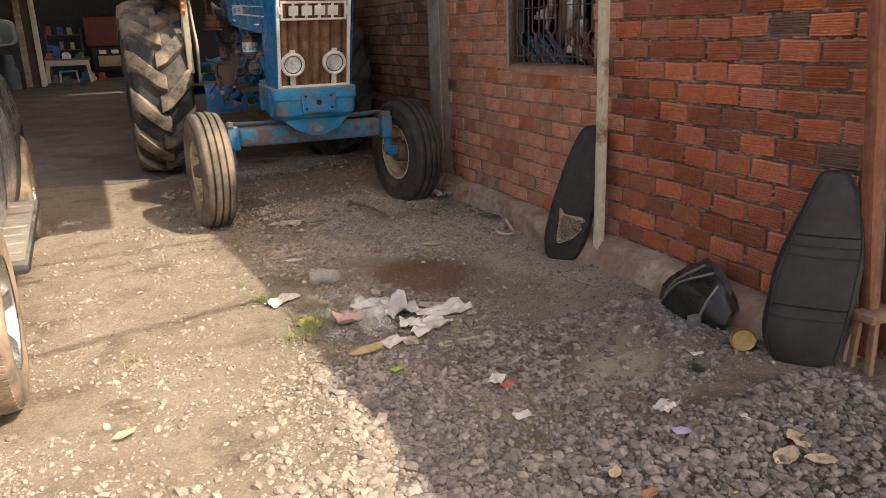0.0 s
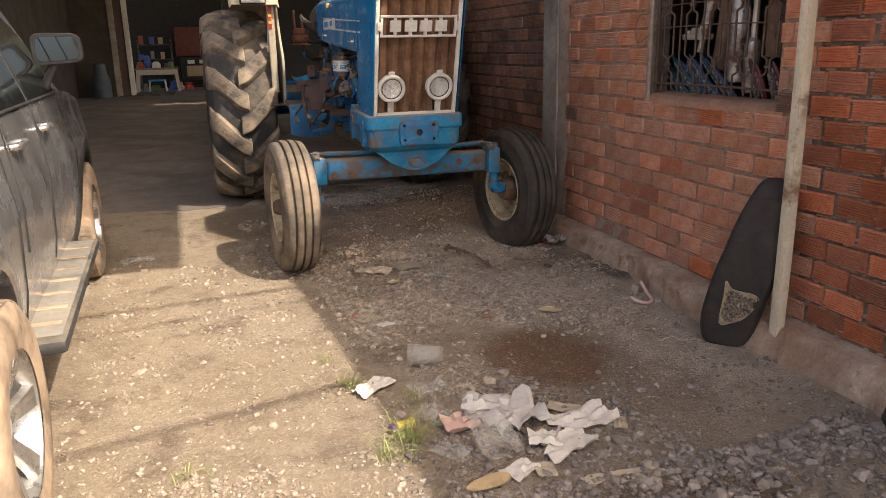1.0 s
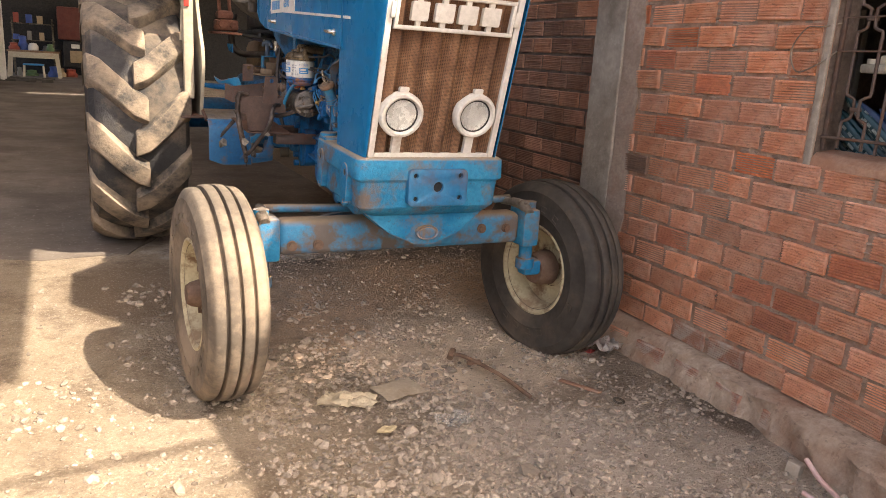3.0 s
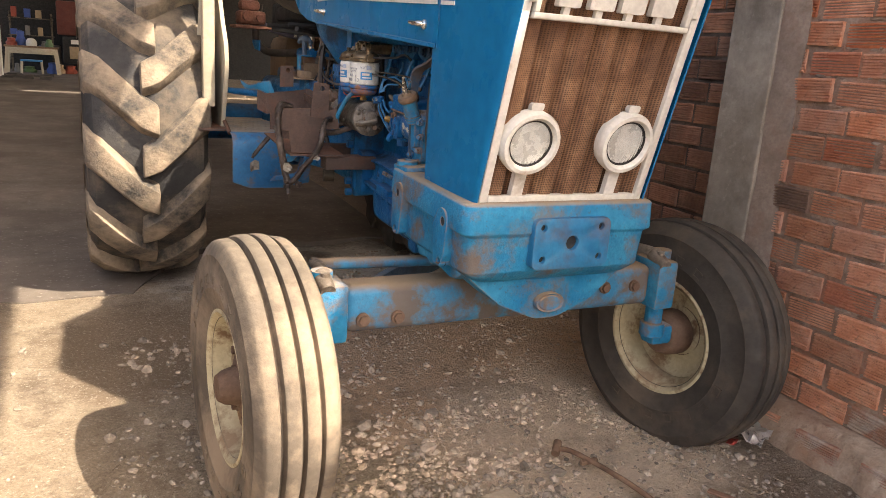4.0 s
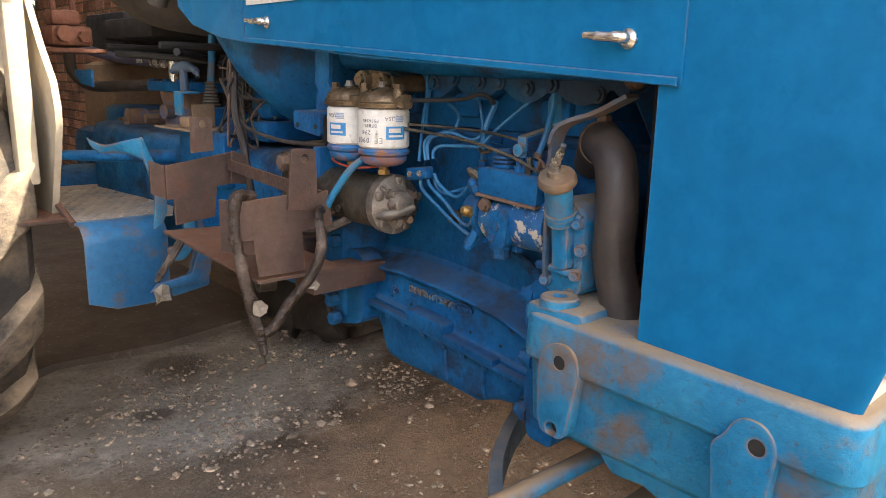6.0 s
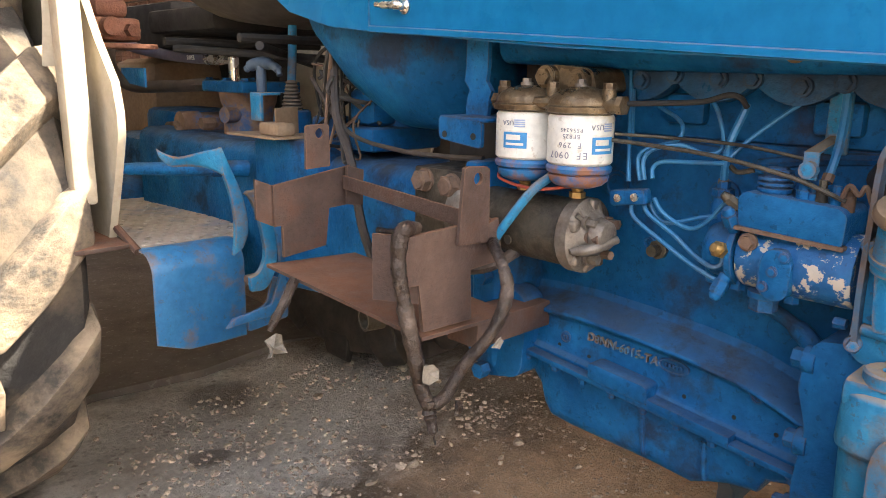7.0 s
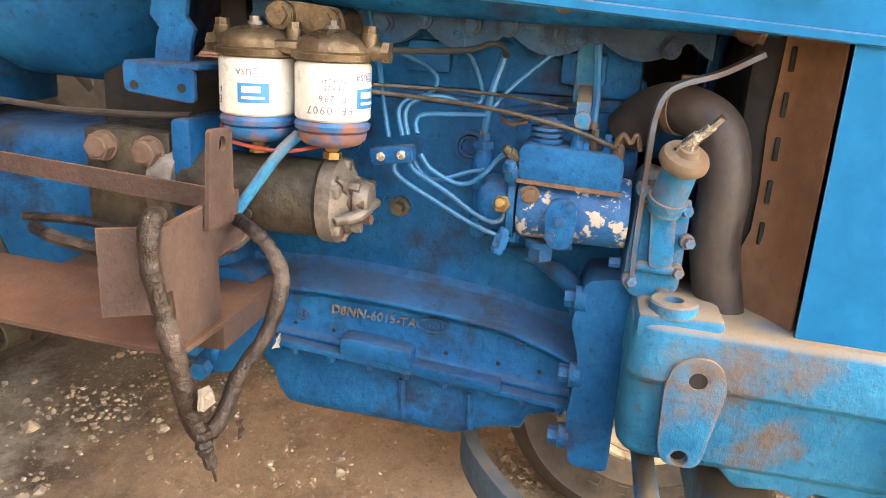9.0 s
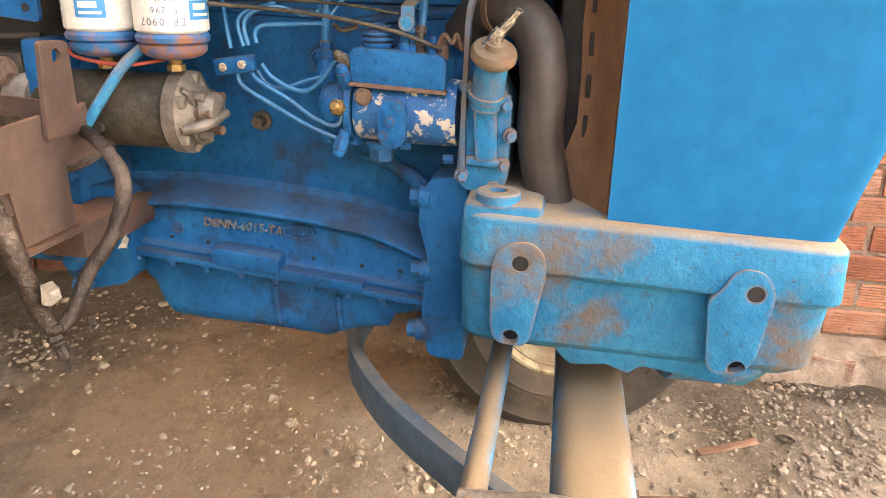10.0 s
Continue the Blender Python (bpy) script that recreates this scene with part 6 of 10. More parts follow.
bx(bm, (-0.10, 0.50, 1.36), (0.16, 1.16, 1.56), 0.02)
part("valve_cover", bm, M_blue_dark_greasy, tractor, "grimy blue valve cover, darkened for the hood's shade")
# Black fill added for the shaded cavity behind the engine.
bm = B()
bx(bm, (-0.12, 1.165, 1.18), (0.2, 1.215, 1.56), 0.01)
bx(bm, (-0.10, 1.22, 1.18), (0.2, 1.45, 1.30), 0.01)
part("dark_backing", bm, M_black, tractor, "black boxes added for the dark cavity behind the engine")

# fuel tank under the hood's rear, with its bracket
bm = B()
rings = []
for v, h, wb, wt in ((1.30, 0.10, 1.38, 1.50), (1.36, 0.17, 1.305, 1.52), (1.46, 0.215, 1.262, 1.55), (1.60, 0.235, 1.268, 1.57), (1.72, 0.235, 1.33, 1.58), (1.82, 0.22, 1.42, 1.60), (1.90, 0.18, 1.51, 1.60)):
    rings.append([(x, v, w) for x, w in rounded([(-h, wt), (-h, wb + (wt - wb) * 0.45), (-h * 0.55, wb), (h * 0.55, wb), (h, wb + (wt - wb) * 0.45), (h, wt)], 0.09, 5)])
part("fuel_tank", loft(bm, rings), M_blue_engine, tractor, "bulging blue fuel tank with chipped spots")
bm = B()
plate(bm, rounded([(1.172, 1.262), (1.285, 1.275), (1.285, 1.318), (1.172, 1.312)], 0.010), "x", -0.287, -0.279)
bx(bm, (-0.286, 1.165, 1.310), (-0.15, 1.285, 1.319), 0.003)
rings = [[(x, v + dv, w) for x, v in ((-0.238, 1.205), (-0.238, 1.262), (-0.228, 1.262), (-0.228, 1.205))] for w, dv in ((1.315, 0.0), (1.350, -0.004), (1.366, -0.010), (1.384, 0.004), (1.41, 0.0), (1.50, 0.0))]
loft(bm, rings)
br = part("tank_bracket", bm, M_blue_engine, tractor, "blue pressed-steel tank bracket")
# bracket holes: their dark is a black disc on the plate
for v in (1.192, 1.268):
    bm = B()
    lathe(bm, [(0.0065, 0), (0.0065, 0.001), (0, 0.001)], (-0.2875, v, 1.284), (-1, 0, 0), 12)
    part("bolt_hole", bm, M_black, br)

# ---- tractor: battery tray, step, levers, fenders ----
bm = B()
outl = [(-0.506, 1.088), (-0.292, 1.080), (-0.285, 1.56), (-0.495, 1.592)]
vs = [[bm.verts.new((u, v, 0.966 + 0.05 * (v - 1.09) + d)) for u, v in outl] for d in (0.0, 0.007)]
bm.faces.new(vs[0][::-1])
bm.faces.new(vs[1])
for i in range(4):
    bm.faces.new((vs[0][i], vs[0][(i + 1) % 4], vs[1][(i + 1) % 4], vs[1][i]))
tray = part("battery_tray", bm, M_rust, tractor, "empty rusted battery tray of welded plate")
bm = B()
plate(bm, [(-0.558, 1.145), (-0.426, 1.150), (-0.419, 1.124), (-0.327, 1.152), (-0.315, 1.074), (-0.395, 1.069), (-0.390, 0.979), (-0.503, 0.981), (-0.514, 1.063), (-0.555, 1.065)], "y", 1.088, 1.096)
part("front_plate", bm, M_rust, tray)
bm = B()
loft(bm, [[(-0.544, 1.166, w), (-0.505, 1.094, w), (-0.511, 1.091, w), (-0.550, 1.163, w)] for w in (1.03, 1.142)])
part("corner_plate", bm, M_rust, tray)
bm = B()
plate(bm, [(-0.434, 1.119), (-0.422, 1.246), (-0.414, 1.249), (-0.370, 1.246), (-0.362, 1.241), (-0.361, 1.168), (-0.360, 1.114)], "y", 1.079, 1.086, ((-0.390, 1.227, 0.0105),))
part("upright_tab", bm, M_rust, tray, "drilled upright tab")
bm = B()
plate(bm, [(-0.499, 1.171), (-0.306, 1.198), (-0.308, 1.113), (-0.363, 1.110), (-0.373, 1.029), (-0.479, 1.018), (-0.480, 1.086), (-0.499, 1.086)], "y", 1.546, 1.554)
part("rear_plate", bm, M_rust, tray)
bm = B()
plate(bm, [(-0.534, 1.186), (-0.491, 1.168), (-0.490, 1.082), (-0.534, 1.103)], "y", 1.556, 1.563)
part("rear_flange", bm, M_rust, tray)
bm = B()
plate(bm, [(-0.327, 1.201), (-0.283, 1.189), (-0.286, 1.110), (-0.331, 1.117)], "y", 1.527, 1.534)
part("corner_tab", bm, M_rust, tray)
bm = B()
plate(bm, [(-0.449, 1.289), (-0.444, 1.293), (-0.399, 1.294), (-0.394, 1.290), (-0.393, 1.208), (-0.451, 1.205)], "y", 1.497, 1.504, ((-0.417, 1.276, 0.0105),))
part("rear_tab", bm, M_rust, tray)
bm = B()
plate(bm, [(1.096, 1.118), (1.53, 1.152), (1.53, 1.180), (1.096, 1.150)], "x", -0.338, -0.332)
part("side_strip", bm, M_rust, tray)
part("support_strap", bx(B(), (-0.36, 1.10, 0.91), (-0.15, 1.18, 0.962), 0.004), M_rust, tray)
part("support_strap", bx(B(), (-0.36, 1.38, 0.92), (-0.15, 1.45, 0.975), 0.004), M_rust, tray)

# taped battery cables
M_cable = surf("taped_cable_sheath", (0.018, 0.011, 0.008), (0.05, 0.03, 0.02), 30, 0.38, stain=(0.22, 0.17, 0.14), stain_scale=9, stain_lo=0.52, stain_hi=0.66, stain_amt=0.45, bump=0.6, bump_scale=50)
bm = B()
tube(bm, [(-0.500, 1.111, 1.152), (-0.540, 1.093, 1.159), (-0.550, 1.093, 1.145), (-0.555, 1.091, 1.106), (-0.555, 1.083, 1.067), (-0.550, 1.074, 1.012), (-0.540, 1.067, 0.952), (-0.530, 1.063, 0.897), (-0.520, 1.052, 0.871), (-0.500, 1.037, 0.885), (-0.470, 1.026, 0.933), (-0.440, 1.002, 0.979), (-0.420, 0.992, 1.020), (-0.410, 0.990, 1.062), (-0.400, 1.012, 1.095), (-0.380, 1.045, 1.110), (-0.350, 1.079, 1.113)],
     [0.011, 0.013, 0.0135, 0.0125, 0.0115, 0.014, 0.014, 0.0125, 0.0125, 0.011, 0.0105, 0.0105, 0.012, 0.0115, 0.010, 0.010, 0.010], 10, 9, wob=0.07)
cable = part("battery_cable", bm, M_cable, tractor, "thick battery cable bound with peeling tape")
bm = B()
tube(bm, [(-0.525, 1.052, 0.879), (-0.525, 1.049, 0.857), (-0.525, 1.042, 0.836), (-0.525, 1.034, 0.807)], [0.013, 0.011, 0.009, 0.002], 8, wob=0.15)
part("cable_end", bm, M_cable, cable, "frayed hanging cable end")
M_tape = surf("peeled_tape", (0.20, 0.17, 0.14), (0.34, 0.30, 0.25), 20, 0.6, stain=(0.1, 0.08, 0.06), stain_scale=20, bump=0.3)


def rag(bm, c, r, seed, flat=0.35):
    """A small crumpled flap."""
    rnd = random.Random(seed)
    n = 9
    ring = [bm.verts.new(Vector(c) + Vector((r * math.cos(2 * math.pi * i / n) * rnd.uniform(0.5, 1.2), r * flat * rnd.uniform(-1, 1), r * math.sin(2 * math.pi * i / n) * rnd.uniform(0.5, 1.3)))) for i in range(n)]
    mid = bm.verts.new(Vector(c) + Vector((0, r * 0.2, 0)))
    for i in range(n):
        bm.faces.new((ring[i], ring[(i + 1) % n], mid))


for i, (c, r, mt) in enumerate((((-0.532, 1.04, 0.93), 0.020, M_tape), ((-0.49, 1.015, 0.868), 0.018, M_cable), ((-0.432, 0.985, 0.972), 0.013, M_tape), ((-0.565, 1.075, 1.073), 0.014, M_cable))):
    bm = B()
    rag(bm, c, r, i)
    part("tape_flap", bm, mt, cable, thick=0.001)
bm = B()
tube(bm, [(-0.505, 1.47, 0.99), (-0.535, 1.455, 0.96), (-0.565, 1.45, 0.925), (-0.578, 1.448, 0.905)], [0.011, 0.010, 0.009, 0.006], 8, wob=0.1)
c2 = part("hanging_cable", bm, M_cable, tractor, "short cut cable hanging below the tray")
bm = B()
rag(bm, (-0.57, 1.445, 0.868), 0.026, 5, 0.9)
part("cable_rag", bm, M_tape, c2, "pale frayed end", thick=0.001)
bm = B()
tube(bm, [(-0.30, 1.45, 1.05), (-0.36, 1.35, 1.055), (-0.38, 1.22, 1.052), (-0.33, 1.12, 1.055), (-0.24, 1.09, 1.09)], 0.011, 8)
tube(bm, [(-0.28, 1.48, 1.06), (-0.30, 1.36, 1.07), (-0.32, 1.2, 1.065), (-0.27, 1.12, 1.10)], 0.008, 8)
part("loose_wiring", bm, M_cable, tractor, "loose dark wiring behind the tray")

# foot step: perforated top, turned-down front
M_step = surf("dusty_step_plate", (0.34, 0.285, 0.245), (0.44, 0.375, 0.32), 7, 0.85, stain=(0.07, 0.15, 0.27), stain_scale=4, stain_lo=0.52, stain_hi=0.7, stain_amt=0.6, bump=0.1)
top = [(-0.545, 2.13), (-0.24, 2.13), (-0.08, 2.47), (-0.08, 2.95), (-0.545, 3.0)]
bm = B()
holes = []
for j in range(20):
    for i in range(11):
        a, b = -0.515 + 0.042 * i + (0.021 if j % 2 else 0), 2.19 + 0.036 * j
        if a < -0.12 and a < -0.27 + 0.47 * (b - 2.13):
            holes.append((a, b, 0.0095))
plate(bm, top, "z", 0.929, 0.935, holes, 8)
stepp = part("step_plate", bm, M_step, tractor, "perforated steel foot step, dusty on top", smooth=0)
bm = B()
rings = []
for u in (-0.545, -0.46, -0.37, -0.285):
    sag = 0.004 * math.sin(u * 20)
    lip = 0.66 if u > -0.5 else 0.69
    rings.append([(u, v, w) for v, w in [(2.16, 0.9365)] + [(2.135 - 0.065 * math.sin(a), 0.8715 + 0.065 * math.cos(a)) for a in [math.pi / 2 * k / 8 for k in range(9)]] + [(2.07 + sag, lip), (2.076 + sag, lip)] + [(2.135 - 0.059 * math.sin(a), 0.8715 + 0.059 * math.cos(a)) for a in [math.pi / 2 * k / 8 for k in range(8, -1, -1)]] + [(2.16, 0.9305)]])
part("step_front", loft(bm, rings), M_blue_step, tractor, "blue turned-down step front with chipped corners", bevel=0.002)
bm = B()
plate(bm, rounded([(-0.284, 0.668), (-0.15, 0.686), (-0.15, 0.80), (-0.20, 0.82), (-0.22, 0.74), (-0.284, 0.72)], 0.012), "y", 2.068, 2.076)
part("step_arm", bm, M_blue_step, tractor)
bm = B()
tube(bm, [(-0.545, 2.15, 0.93), (-0.55, 2.35, 1.0), (-0.545, 2.55, 1.06)], 0.011, 8)
bx(bm, (-0.70, 2.18, 0.935), (-0.54, 2.75, 0.948), 0.003)
part("fender_bar", bm, M_rust, tractor, "rusty bar along the step")

# pedal
bm = B()
up_e = [(-0.511, 2.080, 1.208), (-0.493, 2.075, 1.194), (-0.466, 2.050, 1.184), (-0.431, 2.010, 1.196), (-0.389, 1.975, 1.208)]
lo_e = [(-0.502, 2.085, 1.183), (-0.482, 2.075, 1.165), (-0.446, 2.050, 1.164), (-0.417, 2.010, 1.162), (-0.380, 1.975, 1.139)]
loft(bm, [[Vector(a), Vector(b), Vector(b) + Vector((0.008, 0.004, -0.010)), Vector(a) + Vector((0.008, 0.012, -0.010))] for a, b in zip(cr(up_e, 4), cr(lo_e, 4))])
lf = [(-0.389, 1.975, 1.206), (-0.383, 1.975, 1.140), (-0.370, 1.975, 1.096), (-0.358, 1.975, 1.036), (-0.358, 1.975, 0.977), (-0.366, 1.975, 0.922)]
rt = [(-0.384, 1.975, 1.208), (-0.357, 1.975, 1.142), (-0.336, 1.975, 1.092), (-0.322, 1.975, 1.031), (-0.321, 1.975, 0.976), (-0.337, 1.975, 0.940)]
loft(bm, [[Vector(a), Vector(b), Vector(b) + Vector((0.004, 0.022, 0)), Vector(a) + Vector((0.004, 0.022, 0))] for a, b in zip(cr(lf, 4), cr(rt, 4))])
pedal = part("pedal", bm, M_blue_cast, tractor, "curved blue clutch pedal with worn edge", bevel=0.003)
bm = B()
oe = [(-0.302, 2.000, 1.084), (-0.259, 2.000, 1.079), (-0.238, 2.000, 1.014), (-0.224, 2.000, 0.954), (-0.222, 2.000, 0.888), (-0.239, 2.000, 0.832), (-0.266, 2.000, 0.806), (-0.305, 2.000, 0.807)]
ie = [(-0.310, 2.000, 1.077), (-0.294, 2.000, 1.059), (-0.275, 2.000, 1.007), (-0.262, 2.000, 0.948), (-0.259, 2.000, 0.903), (-0.270, 2.000, 0.870), (-0.285, 2.000, 0.853), (-0.308, 2.000, 0.846)]
loft(bm, [[Vector(a), Vector(b), Vector(b) + Vector((0.004, 0.024, 0)), Vector(a) + Vector((0.004, 0.024, 0))] for a, b in zip(cr(oe, 4), cr(ie, 4))])
part("pedal_hook", bm, M_blue_cast, pedal, "hook-shaped second pedal arm", bevel=0.003)
bm = B()
bx(bm, (-0.30, 2.0, 0.815), (-0.235, 2.06, 0.845), 0.012)
part("hook_boss", bm, M_hub, pedal)
bm = B()
plate(bm, [(-0.363, 0.701), (-0.253, 0.707), (-0.176, 0.706), (-0.154, 0.737), (-0.143, 0.820), (-0.115, 0.870), (-0.122, 0.941), (-0.188, 1.012), (-0.203, 1.057), (-0.251, 1.072), (-0.192, 0.940), (-0.184, 0.830), (-0.220, 0.742), (-0.340, 0.726)], "y", 2.045, 2.055)
part("pedal_bracket", bm, M_blue_step, tractor, "blue bracket plate between step and gearbox", bevel=0.002)
bm = B()
cyl(bm, (-0.50, 2.25, 1.135), (-0.30, 2.2, 1.125), 0.017, 0.02, 14)
cyl(bm, (-0.54, 2.26, 1.138), (-0.50, 2.25, 1.135), 0.014, 0.017, 10)
cyl(bm, (-0.30, 2.2, 1.125), (-0.20, 2.18, 1.12), 0.024, n=14)
part("brake_pedal_bar", bm, M_blue_engine, tractor, "round pedal bar with a bare metal end")

# steering motor, lift cover, levers and hoses on the gearbox
bm = B()
bx(bm, (-0.195, 1.83, 1.05), (0.10, 2.15, 1.222), 0.012)
part("lift_base", bm, M_blue_engine, tractor)
bm = B()
bx(bm, (-0.06, 2.44, 1.325), (0.16, 2.72, 1.362), 0.006)
top = part("lift_cover", bm, M_blue_engine, tractor, "blue hydraulic lift cover thick with dust")
M_dusty = surf("rust_brown_dusty_casting", (0.15, 0.085, 0.055), (0.26, 0.16, 0.105), 9, 0.85, stain=(0.02, 0.10, 0.24), stain_scale=6, stain_lo=0.52, stain_hi=0.62, stain_amt=0.85, bump=0.35, bump_scale=60)
bm = B()
lathe(bm, [(0, 1.11), (0.13, 1.11), (0.134, 1.12), (0.13, 1.15), (0.097, 1.165), (0.086, 1.19), (0.084, 1.27), (0.093, 1.29), (0.10, 1.325), (0, 1.325)], (0.04, 2.58, 0), (0, 0, 1), 32)
cyl(bm, (0.04, 2.56, 1.25), (-0.075, 2.54, 1.252), 0.027, n=16)
part("lift_drum", bm, M_dusty, top, "dusty brown valve drum")
bm = B()
bx(bm, (-0.06, 2.70, 1.05), (0.20, 2.98, 1.24), 0.025)
cyl(bm, (-0.05, 2.78, 1.215), (-0.12, 2.78, 1.215), 0.04, n=18)
cyl(bm, (-0.05, 2.90, 1.18), (-0.11, 2.90, 1.18), 0.032, n=16)
part("lift_valve", bm, M_dusty, top, "brown and blue hydraulic valve body")
part("lift_rear_cover", bx(B(), (-0.05, 2.98, 1.1), (0.20, 3.25, 1.25), 0.03), M_blue_engine, tractor)
for u, v in ((-0.04, 2.46), (-0.04, 2.58), (0.10, 2.66), (-0.04, 2.70)):
    bm = B()
    bolt(bm, (u, v, 1.362), (0, 0, 1), 0.013, 0.010)
    part("cover_bolt", bm, M_blue_engine, top)
for v, w in ((2.66, 1.22), (2.82, 1.13)):
    part("valve_plug", cyl(B(), (-0.05, v, w), (-0.10, v, w), 0.02, n=6), M_hub, top)
for pts in ([(-0.05, 2.84, 1.20), (-0.12, 2.80, 1.21), (-0.14, 2.74, 1.195)], [(-0.05, 2.92, 1.16), (-0.12, 2.90, 1.14), (-0.13, 2.84, 1.16)]):
    part("elbow_pipe", tube(B(), pts, 0.012, 8), M_hub, top)
M_tan = surf("dust_covered_plate", (0.24, 0.16, 0.10), (0.32, 0.22, 0.14), 9, 0.9, bump=0.2)
bm = B()
plate(bm, [(-0.26, 1.93), (-0.08, 1.93), (-0.08, 2.16), (-0.26, 2.18)], "z", 1.222, 1.228)
bx(bm, (-0.235, 1.95, 1.228), (-0.18, 2.05, 1.262), 0.008)
loft(bm, [[(-0.17 + a, 2.0 + b, w) for a, b in ((-0.04, 0), (0.05, 0.03), (0.05, 0.036), (-0.04, 0.006))] for w in (1.228, 1.30)])
bm_b = B()
bx(bm_b, (-0.215, 2.068, 1.262), (-0.205, 2.122, 1.335), 0.002)
bx(bm_b, (-0.215, 2.068, 1.331), (-0.15, 2.122, 1.339), 0.002)
part("upright_bracket", bm_b, M_blue_cast, tractor, "small bent blue bracket")
part("lever_plate", bm, M_tan, tractor, "tan dust-covered lever plate")
for (u, v, w), topq in (((-0.10, 2.09, 1.23), (-0.06, 2.13, 1.72)), ((-0.09, 1.91, 1.22), (-0.02, 2.02, 1.66))):
    bm = B()
    o = Vector((u, v, w))
    prof = []
    for k in range(9):
        prof += [(0.034 - 0.002 * k, 0.055 + 0.010 * k), (0.027 - 0.0018 * k, 0.060 + 0.010 * k)]
    lathe(bm, [(0, 0), (0.05, 0), (0.042, 0.055)] + prof + [(0.0, 0.15)], o, (0, 0, 1), 20)
    lv = part("gear_lever", bm, M_rubber, tractor, "gear lever with a ribbed rubber boot")
    bm = B()
    tube(bm, [o + Vector((0, 0, 0.13)), o.lerp(Vector(topq), 0.5), topq], 0.0125, 10)
    part("lever_rod", bm, M_blue_cast, lv)
    bm = B()
    lathe(bm, [(0.058, 0), (0.06, 0.01), (0.052, 0.085), (0.046, 0.09)], o - Vector((0, 0, 0.03)), (0, 0, 1), 20)
    part("lever_base", bm, M_blue_engine, lv)
bm = B()
tube(bm, [(-0.19, 2.18, 1.400), (-0.18, 2.15, 1.415), (-0.17, 2.11, 1.418), (-0.165, 2.06, 1.405), (-0.165, 2.045, 1.385)], [0.010, 0.016, 0.017, 0.012, 0.008], 10)
cyl(bm, (-0.175, 2.125, 1.34), (-0.175, 2.125, 1.41), 0.014, n=12)
part("tee_knob", bm, surf("blue_grey_knob", (0.035, 0.07, 0.12), (0.06, 0.10, 0.15), 10, 0.5), tractor, "blue-grey T-shaped knob")
bm = B()
cyl(bm, (-0.01, 2.58, 1.36), (-0.01, 2.58, 1.438), 0.018, n=12)
cyl(bm, (-0.01, 2.57, 1.430), (-0.01, 2.66, 1.432), 0.015, n=6)
cyl(bm, (-0.01, 2.66, 1.432), (-0.01, 2.76, 1.434), 0.019, 0.021, 12)
part("hydraulic_fitting", bm, M_chrome, tractor, "plated hydraulic elbow fitting")
bm = B()
tube(bm, [(-0.01, 2.74, 1.434), (-0.02, 2.90, 1.440), (-0.06, 3.05, 1.455), (-0.14, 3.18, 1.49), (-0.22, 3.24, 1.55)], 0.020, 12)
hose = part("hydraulic_hose", bm, surf("violet_grey_hose", (0.07, 0.065, 0.10), (0.11, 0.10, 0.14), 12, 0.55, bump=0.1), tractor, "violet-grey hydraulic hose with white lettering")
writing("hose_print", "SUPER", Matrix.Translation((-0.036, 2.84, 1.438)) @ Matrix(((0, 0, -1, 0), (-1, 0, 0, 0), (0, 1, 0, 0), (0, 0, 0, 1))), 0.022, M_white, hose)
bm = B()
tube(bm, [(-0.02, 2.82, 1.343), (-0.06, 3.0, 1.335), (-0.14, 3.12, 1.335), (-0.20, 3.14, 1.39), (-0.21, 3.13, 1.48), (-0.19, 3.12, 1.62)], 0.023, 12)
cyl(bm, (-0.01, 2.71, 1.346), (-0.02, 2.84, 1.343), 0.026, n=6)
part("return_hose", bm, M_hose, tractor, "brown dusty return hose")
bm = B()
loft(bm, [[(-0.30, v, 1.40), (-0.292, v, 1.40), (-0.292, v, 1.40 - h), (-0.30, v, 1.40 - h)] for v, h in ((2.62, 0.06), (2.74, 0.05), (2.80, 0.015))])
part("blue_bracket", bm, M_blue_engine, tractor)
# wiring tangle behind the gear levers
for i in range(12):
    rnd = random.Random(40 + i)
    bm = B()
    p = [Vector((rnd.uniform(-0.2, 0.0), rnd.uniform(1.72, 1.92), rnd.uniform(1.18, 1.5))) for _ in range(5)]
    tube(bm, p, rnd.choice((0.003, 0.0045, 0.006)), 6)
    part("wire", bm, rnd.choice((M_black, M_rubber, M_hub)), tractor)
bm = B()
tube(bm, [(-0.16, 1.80, 1.50), (-0.20, 1.74, 1.30), (-0.22, 1.66, 1.2), (-0.22, 1.62, 1.05), (-0.20, 1.6, 0.95)], 0.011, 8)
tube(bm, [(-0.16, 1.9, 1.38), (-0.2, 1.7, 1.26), (-0.21, 1.5, 1.23), (-0.25, 1.30, 1.235), (-0.25, 1.2, 1.24)], 0.0055, 8)
part("conduit", bm, M_hose, tractor, "dark dusty wiring conduit along the gearbox")
bm = B()
cyl(bm, (0.02, 1.75, 1.24), (0.02, 1.75, 1.62), 0.05, n=18)
bx(bm, (-0.12, 1.70, 1.20), (0.12, 1.86, 1.26), 0.01)
bx(bm, (-0.10, 1.72, 1.26), (0.1, 1.84, 1.36), 0.03)
part("steering_box", bm, M_blue_engine, tractor, "blue steering box and column foot")

# Black boxes added for the shaded space under the seat.
bm = B()
bx(bm, (-0.05, 2.95, 1.47), (0.40, 3.4, 1.64), 0.02)
bx(bm, (-0.12, 2.5, 1.52), (0.36, 3.0, 1.60), 0.02)
bx(bm, (0.30, 2.80, 1.10), (0.36, 3.3, 1.62), 0.01)
